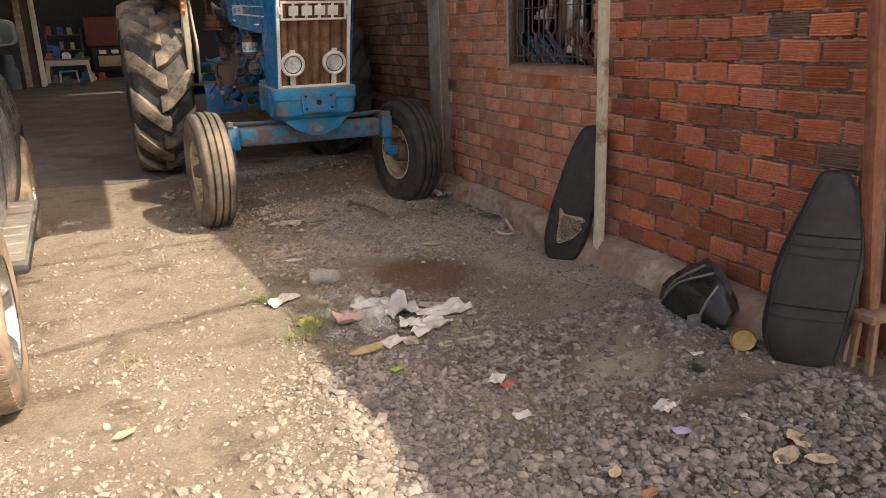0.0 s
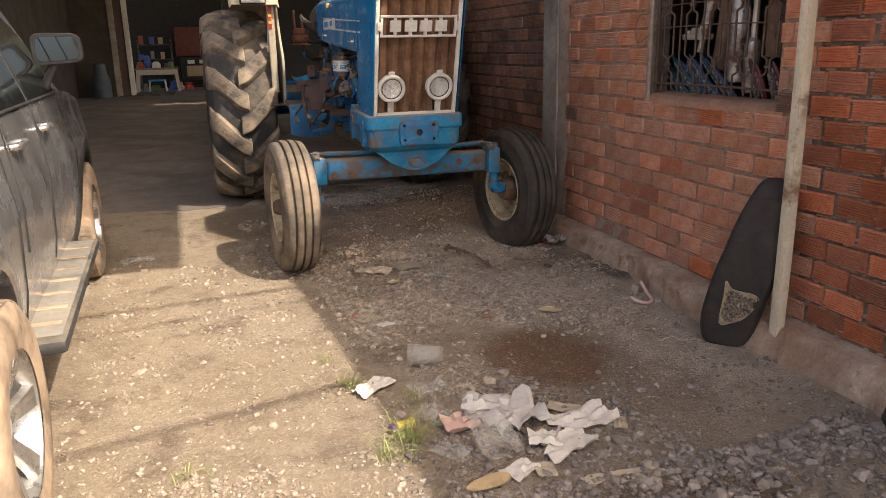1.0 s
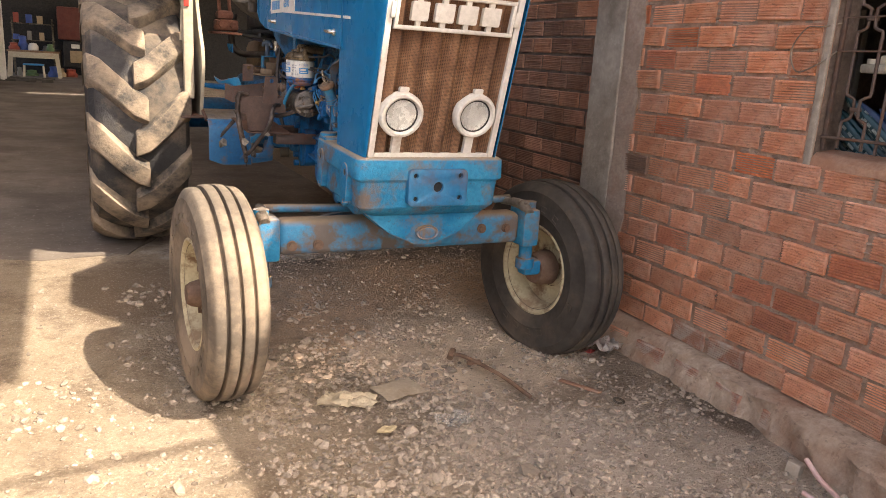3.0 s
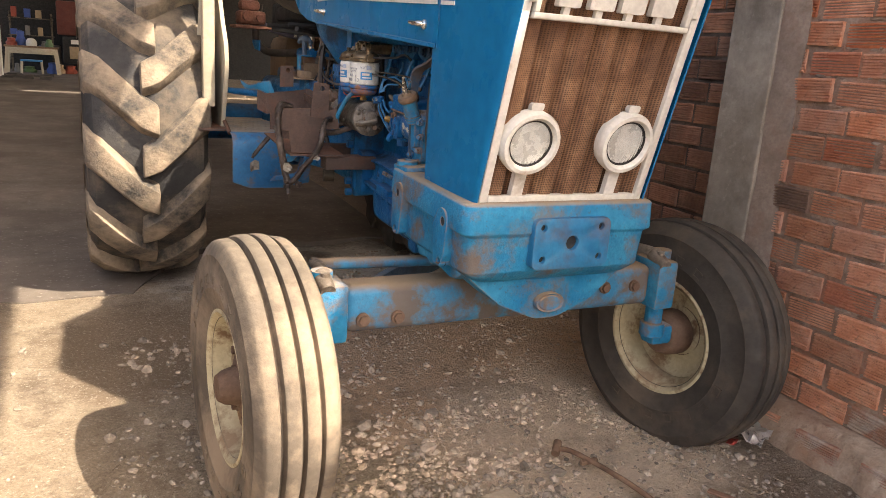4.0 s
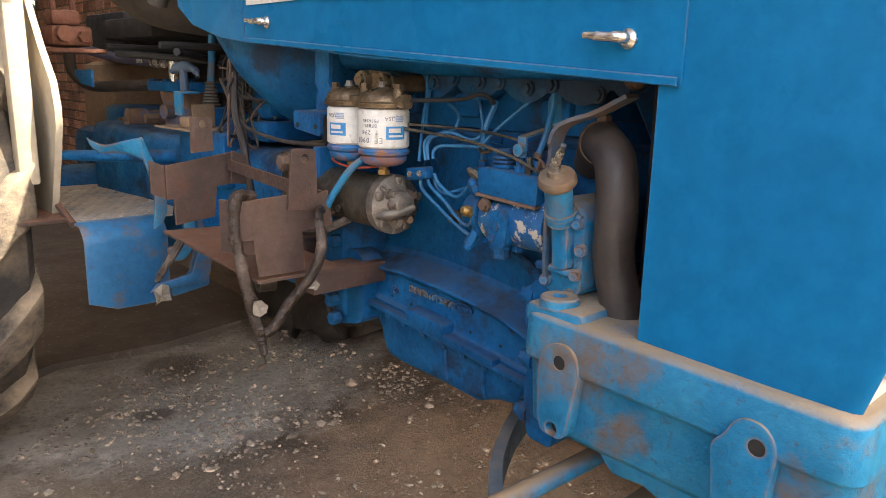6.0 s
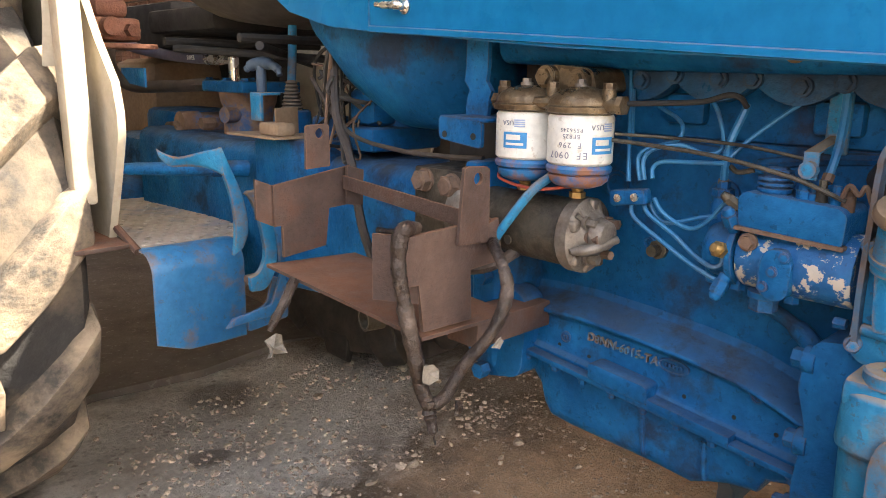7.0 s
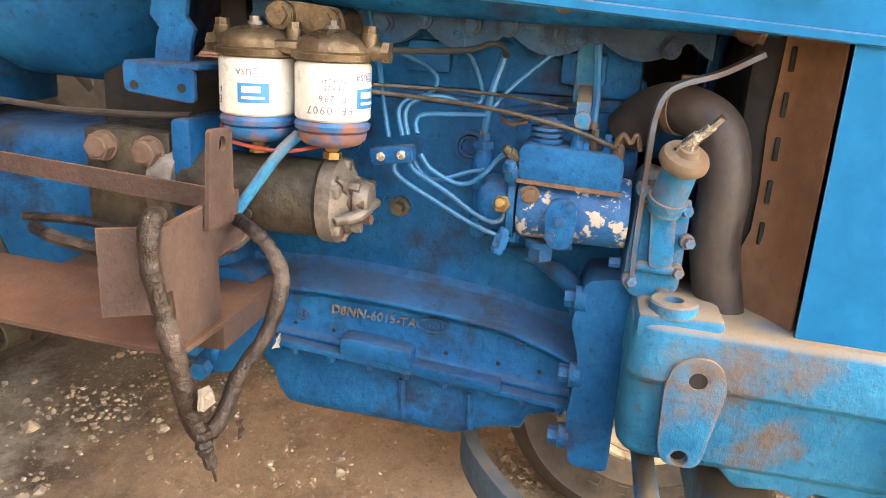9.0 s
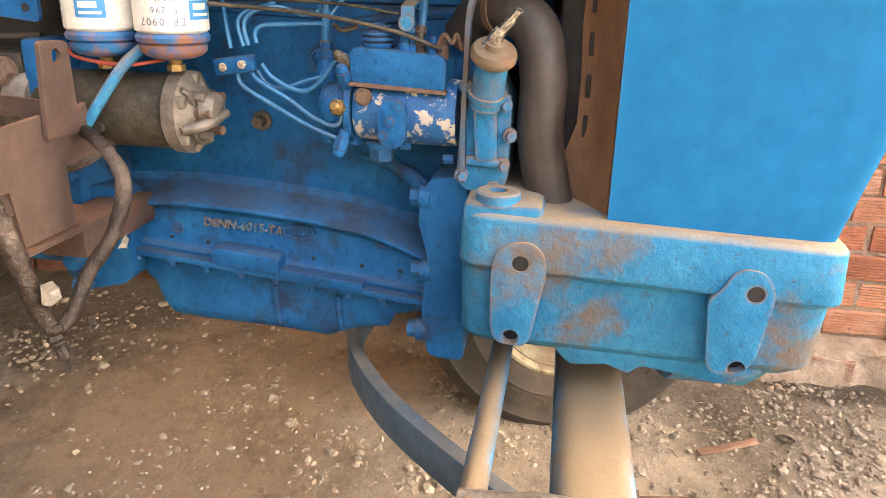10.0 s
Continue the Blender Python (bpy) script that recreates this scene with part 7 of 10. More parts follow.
part("seat_frame", bm, M_black, tractor, "seat frame boxes, black for the shade under the seat")

# seat pan / black moulded cover behind the cowl
bm = B()
rings = []
for v, wb, q in ((1.86, 1.62, 0.16), (1.98, 1.56, 0.24), (2.15, 1.54, 0.30), (2.35, 1.56, 0.33), (2.48, 1.61, 0.33)):
    rings.append([(u, v, wb + 0.10 * (abs(u) / q) ** 3 * 1.2) for u in [q * k / 6 for k in range(-6, 7)]])
loft(bm, rings, close=False)
part("moulded_cover", bm, surf("dusty_black_moulding", (0.04, 0.036, 0.032), (0.075, 0.066, 0.057), 6, 0.7, stain=(0.15, 0.125, 0.10), stain_scale=4, stain_amt=0.5, bump=0.08), tractor, "dusty black moulded seat base", thick=0.025)
for a, b in (((-0.25, 2.0, 1.46), (0.25, 2.5, 1.42)), ((-0.25, 2.5, 1.46), (0.25, 2.0, 1.42)), ((-0.28, 2.05, 1.48), (0.28, 2.05, 1.48)), ((-0.28, 2.5, 1.48), (0.28, 2.5, 1.48))):
    bm = B()
    tube(bm, [a, b], 0.012, 8)
    part("seat_brace", bm, M_black, tractor)
bm = B()
tube(bm, [(-0.10, 1.80, 1.83), (-0.20, 1.90, 1.78), (-0.27, 2.0, 1.70), (-0.28, 2.05, 1.60)], [0.03, 0.05, 0.05, 0.03], 12)
part("air_duct", bm, M_rubber, tractor, "dark curved air duct")
bm = B()
cyl(bm, (0.17, 0.95, 1.78), (0.17, 0.95, 2.3), 0.035, n=20)
part("exhaust_pipe", bm, M_blue_engine, tractor, "upright blue exhaust pipe")
bm = B()
lathe(bm, [(0.12, 0), (0.12, 0.015), (0.04, 0.03), (0, 0.03)], (-0.05, 1.0, 1.785), (0, 0, 1), 28)
part("hood_cap", bm, M_cream, tractor, "dusty cap on the hood")
bm = B()
cyl(bm, (0, 1.85, 1.6), (0, 2.0, 1.95), 0.03, n=14)
lathe(bm, [(0.19 + 0.014 * math.cos(a), 0.014 * math.sin(a)) for a in [2 * math.pi * k / 8 for k in range(8)]], (0, 2.02, 1.97), (0, -0.4, 1), 40, True)
for k in range(3):
    a = 2 * math.pi * k / 3
    tube(bm, [(0, 2.02, 1.97), (0.19 * math.cos(a), 2.02 + 0.175 * math.sin(a), 1.97 + 0.075 * math.sin(a))], 0.01, 8)
part("steering_wheel", bm, M_black, tractor, "black steering wheel")


def fender(s):
    # side sheet that ends in a bent, lit front lip
    front = [(2.30, 0.935), (2.262, 1.02), (2.215, 1.12), (2.168, 1.235), (2.166, 1.29), (2.185, 1.365), (2.275, 1.47), (2.36, 1.595), (2.41, 1.70), (2.44, 1.80)]
    bm = B()
    plate(bm, front + [(2.8, 1.88), (3.3, 1.88), (3.7, 1.81), (3.9, 1.4), (3.7, 1.0), (2.6, 0.93)], "x", s * 0.556, s * 0.564)
    fl = part("fender_side", bm, M_cream, tractor, "cream fender sheet with a bent front edge")
    bm = B()
    loft(bm, [[(s * 0.566, v - 0.004, w), (s * 0.548, v - 0.010, w), (s * 0.546, v - 0.004, w), (s * 0.562, v + 0.004, w)] for v, w in front])
    part("front_lip", bm, M_cream, fl)
    bm = B()
    loft(bm, [[(s * a, v, w), (s * (a + 0.005), v, w), (s * (a + 0.055), v + 0.03, w), (s * (a + 0.05), v + 0.03, w)] for v, w, a in ((2.33, 1.40, 0.615), (2.31, 1.50, 0.61), (2.30, 1.62, 0.605), (2.30, 1.80, 0.60))])
    part("fender_brace", bm, M_cream, fl, "drilled cream edge strip")
    # the crease's shade, drawn as a thin black tube
    bm = B()
    tube(bm, [(s * 0.568, 2.45, 1.20), (s * 0.568, 2.55, 1.196), (s * 0.568, 2.62, 1.198)], 0.002, 5)
    part("crease", bm, M_black, fl)
    bm = B()
    ua, ub = (-0.98, -0.56) if s < 0 else (0.56, 0.98)
    rings = []
    for v, w in ((2.17, 1.80), (2.22, 1.865), (2.4, 1.90), (2.8, 1.92), (3.3, 1.91), (3.7, 1.84), (3.95, 1.68)):
        rings.append([(ua, v, w - 0.03), (ua + 0.02, v, w), (ub - 0.02, v, w), (ub, v, w - 0.03)])
    loft(bm, rings, close=False)
    part("fender_top", bm, M_cream, tractor, "cream fender top", thick=0.006)
    bm = B()
    c0, c1 = (-0.89, -0.67) if s < 0 else (0.67, 0.89)
    bx(bm, (c0, 2.14, 1.80), (c1, 2.20, 1.885), 0.012)
    lamp = part("fender_lamp", bm, M_black, tractor, "twin fender lamp in a dark frame")
    bm = B()
    bx(bm, (c0 + 0.012, 2.132, 1.812), (c1 - 0.012, 2.142, 1.873), 0.006)
    part("lamp_panel", bm, M_white, lamp)
    for q in (0.3, 0.7):
        bm = B()
        lathe(bm, [(0, 0.012), (0.012, 0.010), (0.017, 0.0)], (c0 + (c1 - c0) * q, 2.132, 1.842), (0, -1, 0), 18)
        part("bulb", bm, M_reflector, lamp)
    return fl


fender(-1)
fender(1)
bm = B()
bx(bm, (-0.66, 2.24, 1.05), (-0.60, 2.30, 2.4), 0.01)
part("cab_post", bm, M_cream, tractor, "stained cream roll-bar post")
M_red = surf("red_marker", (0.45, 0.04, 0.03), (0.5, 0.06, 0.04), 10, 0.45)
bm = B()
bx(bm, (-0.655, 2.228, 1.60), (-0.625, 2.239, 1.80), 0.003)
mk = part("marker_strip", bm, M_red, tractor, "red reflective strip with yellow marks")
for w in (1.64, 1.70):
    bm = B()
    bx(bm, (-0.654, 2.2245, w), (-0.626, 2.2278, w + 0.022))
    part("marker_patch", bm, surf("yellow_mark", (0.6, 0.42, 0.05), (0.65, 0.46, 0.06), 20, 0.5, bump=0), mk)
bm = B()
tube(bm, [(-0.60, 2.5, 1.05), (-0.58, 2.5, 1.3), (-0.58, 2.52, 1.6)], 0.016, 8)
part("fender_stay", bm, M_black, tractor)
M_valve = surf("rusty_red_valve", (0.15, 0.06, 0.042), (0.25, 0.11, 0.075), 16, 0.8, stain=(0.06, 0.035, 0.03), stain_scale=12, stain_amt=0.7, bump=0.4)
bm = B()
bx(bm, (-0.37, 2.80, 1.485), (-0.22, 2.95, 1.56), 0.015)
bx(bm, (-0.36, 2.82, 1.56), (-0.25, 2.93, 1.62), 0.02)
bx(bm, (-0.40, 2.77, 1.462), (-0.18, 2.97, 1.478), 0.004)
cyl(bm, (-0.33, 2.80, 1.53), (-0.33, 2.76, 1.53), 0.03, n=14)
cyl(bm, (-0.26, 2.80, 1.52), (-0.26, 2.765, 1.52), 0.022, n=6)
valve = part("remote_valve", bm, M_valve, tractor, "rusty red remote valve")
for u, top_ in ((-0.34, 1.78), (-0.27, 1.74)):
    part("valve_lever", tube(B(), [(u, 2.85, 1.60), (u - 0.01, 2.83, 1.68), (u - 0.015, 2.80, top_)], 0.012, 8), M_valve, valve)
bm = B()
bx(bm, (0.0, 3.26, 0.95), (0.5, 3.7, 1.44), 0.06)
part("centre_housing", bm, M_tan, tractor, "dust-covered rear centre housing")

# ---- pickup truck ----
truck = thing("car", pose(-1.855, 3.34, -0.045, 0, 0, 3.0), "grey sport utility car with dusty tyres, parked in the yard", "car")


def truck_paint():
    m = surf("dark_grey_metallic_paint", (0.33, 0.34, 0.365), (0.38, 0.39, 0.41), 2, 0.24, 0.6, stain=(0.20, 0.17, 0.13), stain_scale=2.2, stain_lo=0.5, stain_hi=0.85, stain_amt=0.12, dust=(0.3, 0.25, 0.18), dust_amt=0.3, bump=0, coat=0.7)
    return m


M_truck = truck_paint()
M_plastic = surf("grained_black_plastic", (0.028, 0.029, 0.031), (0.045, 0.045, 0.047), 12, 0.6, dust=(0.3, 0.25, 0.18), dust_amt=0.4, bump=0.25, bump_scale=160)
M_dark_glass = surf("tinted_car_glass", (0.012, 0.014, 0.016), (0.016, 0.018, 0.02), 3, 0.06, bump=0, spec=0.8)
M_truck_tyre = surf("dusty_car_tyre", (0.09, 0.075, 0.06), (0.14, 0.115, 0.09), 8, 0.85, stain=(0.50, 0.37, 0.26), stain_scale=4, stain_lo=0.32, stain_hi=0.6, stain_amt=0.8, bump=0.15)
M_alloy = surf("silver_alloy", (0.50, 0.50, 0.50), (0.60, 0.60, 0.59), 8, 0.32, 0.85, stain=(0.25, 0.2, 0.15), stain_scale=8, bump=0)


def side_x(z, y):
    """Half width of the body at height z."""
    pts = ((0.30, 0.78), (0.45, 0.835), (0.60, 0.858), (0.80, 0.868), (0.92, 0.872), (1.02, 0.858), (1.12, 0.848), (1.22, 0.832), (1.30, 0.805), (1.50, 0.735), (1.74, 0.645), (1.80, 0.56))
    for (z0, x0), (z1, x1) in zip(pts, pts[1:]):
        if z <= z1:
            x = x0 + (x1 - x0) * max(0, z - z0) / (z1 - z0)
            break
    else:
        x = pts[-1][1]
    bulge = 0.035 * math.exp(-(y / 0.55) ** 2) + 0.035 * math.exp(-((y - 3.085) / 0.55) ** 2)
    taper = -0.10 * step01(y, 3.6, 4.3) - 0.03 * step01(-y, 0.6, 1.0)
    return x + (bulge if z < 1.12 else 0) * step01(1.12 - z, 0, 0.25) + taper


def top_z(y):
    if y < -1.25:
        return 1.24
    if y < 2.95:
        return 1.24 + 0.54 * step01(y, -1.25, -0.75) * (1 - step01(y, 2.15, 2.95))
    return 1.24 - 0.16 * step01(y, 2.95, 4.3)


def truck_body():
    bm = B()
    ys = [-1.30 + 0.06 * i for i in range(94)]
    zs = [0.33 + 0.055 * i for i in range(27)]
    for s in (1, -1):
        grid = {}
        for i, y in enumerate(ys):
            for j, z in enumerate(zs):
                zz = min(z, top_z(y))
                grid[i, j] = bm.verts.new((s * side_x(zz, y), y, zz))
        for i in range(len(ys) - 1):
            for j in range(len(zs) - 1):
                y, z = ys[i] + 0.03, zs[j] + 0.027
                if zs[j] >= max(top_z(ys[i]), top_z(ys[i + 1])) - 1e-4:
                    continue
                if math.hypot(y, z - 0.40) < 0.47 or math.hypot(y - 3.085, z - 0.40) < 0.47:
                    continue
                bm.faces.new((grid[i, j], grid[i + 1, j], grid[i + 1, j + 1], grid[i, j + 1]))
    # bonnet, roof and screens
    for i in range(len(ys) - 1):
        y0, y1 = ys[i], ys[i + 1]
        if y0 < -1.31:
            continue
        a, b = [[bm.verts.new((s * side_x(top_z(y), y) * k, y, top_z(y) + 0.02 * (1 - k * k))) for s, k in ((1, 1), (1, 0.5), (-1, 0), (-1, 0.5), (-1, 1))] for y in (y0, y1)]
        for q in range(4):
            bm.faces.new((a[q], a[q + 1], b[q + 1], b[q]))
    bmesh.ops.remove_doubles(bm, verts=bm.verts, dist=0.0006)
    loose = [v for v in bm.verts if not v.link_faces]
    bmesh.ops.delete(bm, geom=loose, context="VERTS")
    return part("body", bm, M_truck, truck, smooth=50)


body = truck_body()
bm = B()
bx(bm, (-0.78, -1.28, 0.45), (0.78, 4.1, 0.62), 0.02)
bx(bm, (-0.70, -1.25, 0.62), (0.70, 0.70, 0.95), 0.02)
bx(bm, (-0.60, 0.72, 0.62), (0.60, 2.6, 1.15), 0.02)
part("chassis", bm, M_black, truck)
for s in (1, -1):
    for yc in (0.0, 3.085):
        bm = B()
        rings = []
        for k in range(25):
            a = math.pi * (-0.08 + 1.16 * k / 24)
            c, sn = math.cos(a), math.sin(a)
            ring = []
            for r, x in ((0.462, -0.08), (0.462, 0.006), (0.475, 0.016), (0.525, 0.012), (0.545, -0.006), (0.545, -0.08)):
                y, z = yc + r * c, 0.40 + r * sn
                ring.append((s * (side_x(min(1.1, max(0.35, z)), y) + x), y, z))
            rings.append(ring)
        part("arch_flare", loft(bm, rings), M_plastic if yc else M_truck, truck, "black grained wheel-arch flare" if yc else "")
        bm = B()
        lathe(bm, [(0.455, 0.0), (0.47, 0.34)], (s * 0.50, yc, 0.40), (s, 0, 0), 32)
        part("arch_liner", bm, M_plastic, truck, thick=0.004)
    bm = B()
    plate(bm, rounded([(0.62, -0.545), (0.90, -0.545), (0.90, -0.52), (0.62, -0.52)], 0.01), "z", 0.27, 0.66)
    bmesh.ops.scale(bm, vec=(s, 1, 1), verts=bm.verts)
    part("mud_flap", bm, M_plastic, truck, "black mud flap behind the rear wheel")
    # running board
    bm = B()
    bx(bm, (0.74, 0.60, 0.375), (0.985, 2.30, 0.43), 0.02)
    bmesh.ops.scale(bm, vec=(s, 1, 1), verts=bm.verts)
    board = part("running_board", bm, M_plastic, truck, "dusty running board with tread strip")
    bm = B()
    bx(bm, (0.80, 0.66, 0.4305), (0.965, 2.24, 0.437), 0.003)
    bmesh.ops.scale(bm, vec=(s, 1, 1), verts=bm.verts)
    strip = part("tread_strip", bm, surf("dusty_grey_tread", (0.17, 0.16, 0.145), (0.24, 0.225, 0.20), 5, 0.6, stain=(0.2, 0.17, 0.13), stain_scale=4, bump=0.2), board)
    for k in range(7):
        bm = B()
        bx(bm, (0.815, 0.78 + 0.21 * k, 0.4372), (0.95, 0.82 + 0.21 * k, 0.4405), 0.001)
        bmesh.ops.scale(bm, vec=(s, 1, 1), verts=bm.verts)
        part("tread_bar", bm, M_truck_tyre, strip)
    # windows
    for y0, y1, z1a, z1b in ((-0.72, 0.60, 1.60, 1.66), (0.70, 1.62, 1.66, 1.70), (1.68, 2.62, 1.70, 1.40)):
        bm = B()
        rings = []
        for k in range(7):
            y = y0 + (y1 - y0) * k / 6
            zt = min(z1a + (z1b - z1a) * (k / 6) ** 3, top_z(y) - 0.05)
            rings.append([(s * (side_x(z, y) + 0.006), y, z) for z in (1.255, 1.255 + (zt - 1.255) * 0.5, zt)])
        loft(bm, rings, close=False)
        part("side_window", bm, M_dark_glass, truck, "dark tinted side window", thick=0.003)
    # door seams, belt line, handles
    for pts in ([(1.65, 0.5), (1.65, 0.9), (1.64, 1.25)], [(0.86, 0.72), (0.84, 0.95), (0.86, 1.25)], [(2.66, 0.52), (2.68, 0.9), (2.62, 1.22)], [(0.70, 0.45), (0.70, 0.9), (0.70, 1.22)]):
        bm = B()
        tube(bm, [(s * (side_x(z, y) + 0.0005), y, z) for y, z in cr([(a, b, 0) for a, b in pts], 6) and [(p.x, p.y) for p in cr([(a, b, 0) for a, b in pts], 6)]], 0.0045, 6, 1)
        part("door_seam", bm, M_black, truck)
    bm = B()
    tube(bm, [(s * (side_x(1.245, y) + 0.003), y, 1.248) for y in (-0.75, -0.3, 0.3, 0.85, 1.2, 1.6, 2.0, 2.4, 2.66)], 0.008, 8)
    part("belt_trim", bm, M_black, truck)
    for y in (1.02, 1.80):
        bm = B()
        x = s * (side_x(1.12, y) + 0.03)
        tube(bm, [(x - s * 0.03, y - 0.10, 1.12), (x, y - 0.085, 1.123), (x + s * 0.004, y, 1.125), (x, y + 0.085, 1.123), (x - s * 0.03, y + 0.10, 1.12)], 0.014, 10)
        part("door_handle", bm, M_chrome, truck, "chrome door handle")
    # mirror
    bm = B()
    rings = []
    for k, (d, sc) in enumerate(((0.0, 0.96), (0.02, 1.0), (0.06, 0.95), (0.10, 0.72), (0.125, 0.3))):
        rings.append([(s * (0.90 + 0.135 * sc * a), 2.42 + d, 1.49 + 0.09 * sc * b) for a, b in rounded([(-1, -1), (1, -0.8), (0.9, 0.95), (-1, 1)], 0.5, 4)])
    mir = part("mirror_housing", loft(bm, rings), M_plastic, truck, "door mirror in a dark housing")
    bm = B()
    gl = rounded([(-0.108, -0.068), (0.108, -0.055), (0.098, 0.066), (-0.108, 0.068)], 0.04, 4)
    plate(bm, [(s * (0.90 + a), 1.49 + b) for a, b in gl], "y", 2.4155, 2.4195)
    mm = bpy.data.materials.new("mirror_glass")
    mm.use_nodes = True
    bs = mm.node_tree.nodes["Principled BSDF"]
    bs.inputs["Base Color"].default_value, bs.inputs["Metallic"].default_value, bs.inputs["Roughness"].default_value = (0.07, 0.09, 0.115, 1), 1, 0.03
    part("mirror_glass", bm, mm, mir, "mirror glass")
    bm = B()
    tube(bm, [(s * 0.80, 2.47, 1.27), (s * 0.83, 2.47, 1.34), (s * 0.87, 2.46, 1.41)], 0.022, 8)
    part("mirror_arm", bm, M_plastic, mir)


def truck_wheel(x, y, s):
    bm = B()
    lathe(bm, [(0.22, -0.03), (0.225, 0.09), (0.235, 0.115), (0.245, 0.118)], (0, 0, 0), (s, 0, 0), 40)
    lathe(bm, [(0.0, 0.045), (0.06, 0.05), (0.06, 0.06), (0.035, 0.07), (0, 0.07)], (0, 0, 0), (s, 0, 0), 24)
    w = part("wheel", bm, M_alloy, truck, "dusty multi-spoke alloy wheel", thick=0.004)
    w.matrix_local = pose(x, y, 0.388)
    for k in range(6):
        for e in (-0.13, 0.13):
            a = 2 * math.pi * k / 6 + e
            c, sn = math.cos(a), math.sin(a)
            bm = B()
            rings = []
            for r, wd, h in ((0.045, 0.014, 0.052), (0.12, 0.016, 0.075), (0.19, 0.020, 0.098), (0.232, 0.026, 0.108)):
                q = Vector((0, r * math.cos(a - e * 0.5 * r / 0.2), r * math.sin(a - e * 0.5 * r / 0.2)))
                t_ = Vector((0, -sn, c))
                rings.append([q + t_ * wd + Vector((s * h, 0, 0)), q - t_ * wd + Vector((s * h, 0, 0)), q - t_ * wd * 1.3 + Vector((s * (h - 0.03), 0, 0)), q + t_ * wd * 1.3 + Vector((s * (h - 0.03), 0, 0))])
            part("spoke", loft(bm, rings), M_alloy, w, bevel=0.003)
    bm = B()
    lathe(bm, [(0.232, -0.12), (0.29, -0.128), (0.345, -0.125), (0.372, -0.11), (0.385, -0.085), (0.388, 0.0), (0.385, 0.085), (0.372, 0.11), (0.345, 0.125), (0.29, 0.128), (0.232, 0.12)], (0, 0, 0), (s, 0, 0), 64)
    ty = part("tyre", bm, M_truck_tyre, w, "road tyre covered in dry dust")
    bm = B()
    for k in range(72):
        a = 2 * math.pi * k / 72
        for x0, x1, sk in ((-0.105, -0.045, 0.03), (-0.03, 0.03, -0.02), (0.045, 0.105, 0.03)):
            vs = []
            for r in (0.380, 0.3925):
                for xx, aa in ((x0, a), (x1, a + sk), (x1, a + sk + 0.06), (x0, a + 0.06)):
                    rr = r - 0.010 * (abs(xx) / 0.105) ** 3
                    vs.append(bm.verts.new((xx, rr * math.cos(aa), rr * math.sin(aa))))
            for f in ((4, 5, 6, 7), (0, 1, 5, 4), (1, 2, 6, 5), (2, 3, 7, 6), (3, 0, 4, 7)):
                bm.faces.new([vs[i] for i in f])
    tagged(part("tread", bm, M_truck_tyre, ty, smooth=0), kind="stuff")
    bm = B()
    cyl(bm, (-s * 0.02, 0, 0), (s * 0.02, 0, 0), 0.16, n=32)
    part("brake_disc", bm, M_iron, w)


for x, y, s in ((0.815, 0.0, 1), (0.80, 3.085, 1), (-0.815, 0.0, -1), (-0.80, 3.085, -1)):
    truck_wheel(x, y, s)
bm = B()
bx(bm, (-0.82, -1.42, 0.50), (0.82, -1.28, 0.72), 0.03)
part("rear_bumper", bm, M_plastic, truck, "black rear bumper")
bm = B()
bx(bm, (-0.78, -1.30, 0.72), (0.78, -1.265, 1.24), 0.015)
part("tailgate", bm, M_truck, truck)
for s in (1, -1):
    bm = B()
    bx(bm, (min(s * 0.70, s * 0.80), -1.32, 0.80), (max(s * 0.70, s * 0.80), -1.285, 1.18), 0.012)
    part("tail_lamp", bm, M_red, truck, "red tail lamp")

# ---- barred window of the store room ----
M_bar = surf("rusty_bar_paint", (0.075, 0.05, 0.04), (0.12, 0.08, 0.062), 12, 0.7, stain=(0.14, 0.06, 0.03), stain_scale=9, stain_amt=0.7, bump=0.15)
M_muffler = surf("dull_plated_pipe", (0.50, 0.47, 0.42), (0.62, 0.58, 0.52), 6, 0.38, 0.75, stain=(0.16, 0.075, 0.04), stain_scale=4.5, stain_lo=0.46, stain_hi=0.6, stain_amt=0.95, bump=0.1)
M_muffler_rust = surf("rusted_pipe", (0.15, 0.085, 0.055), (0.24, 0.15, 0.10), 9, 0.8, stain=(0.06, 0.045, 0.035), stain_scale=6, bump=0.2)
M_pack_teal = surf("teal_pack", (0.006, 0.045, 0.06), (0.012, 0.07, 0.09), 20, 0.4, bump=0.05, rand=0.35)
M_pack_blue = surf("navy_pack", (0.006, 0.02, 0.06), (0.012, 0.035, 0.10), 20, 0.4, bump=0.05, rand=0.35)
M_pack_red = surf("dark_red_pack", (0.09, 0.008, 0.012), (0.14, 0.015, 0.02), 20, 0.4, bump=0.05, rand=0.35)
M_pack_print = surf("pale_print", (0.22, 0.27, 0.27), (0.28, 0.34, 0.33), 30, 0.5, bump=0)
M_dirty_white = surf("dirty_white_casting", (0.55, 0.51, 0.42), (0.66, 0.62, 0.53), 15, 0.6, stain=(0.25, 0.2, 0.14), stain_scale=15, bump=0.1)
M_shelf_metal = surf("grey_shelf_metal", (0.24, 0.24, 0.23), (0.32, 0.32, 0.30), 6, 0.5, 0.4, bump=0.05)
M_wire = surf("dull_wire", (0.22, 0.17, 0.13), (0.30, 0.25, 0.2), 20, 0.5, 0.6, bump=0)
y0, y1, z0, z1 = WIN

bx_jamb = wall_block("window_jamb", (WX + 0.002, y1 + 0.002, z0 - 0.02), (WX + 0.11, y1 + 0.034, 3.4), M_concrete, "pale cement jamb beside the barred window", "jamb", 0.006)
rings = []
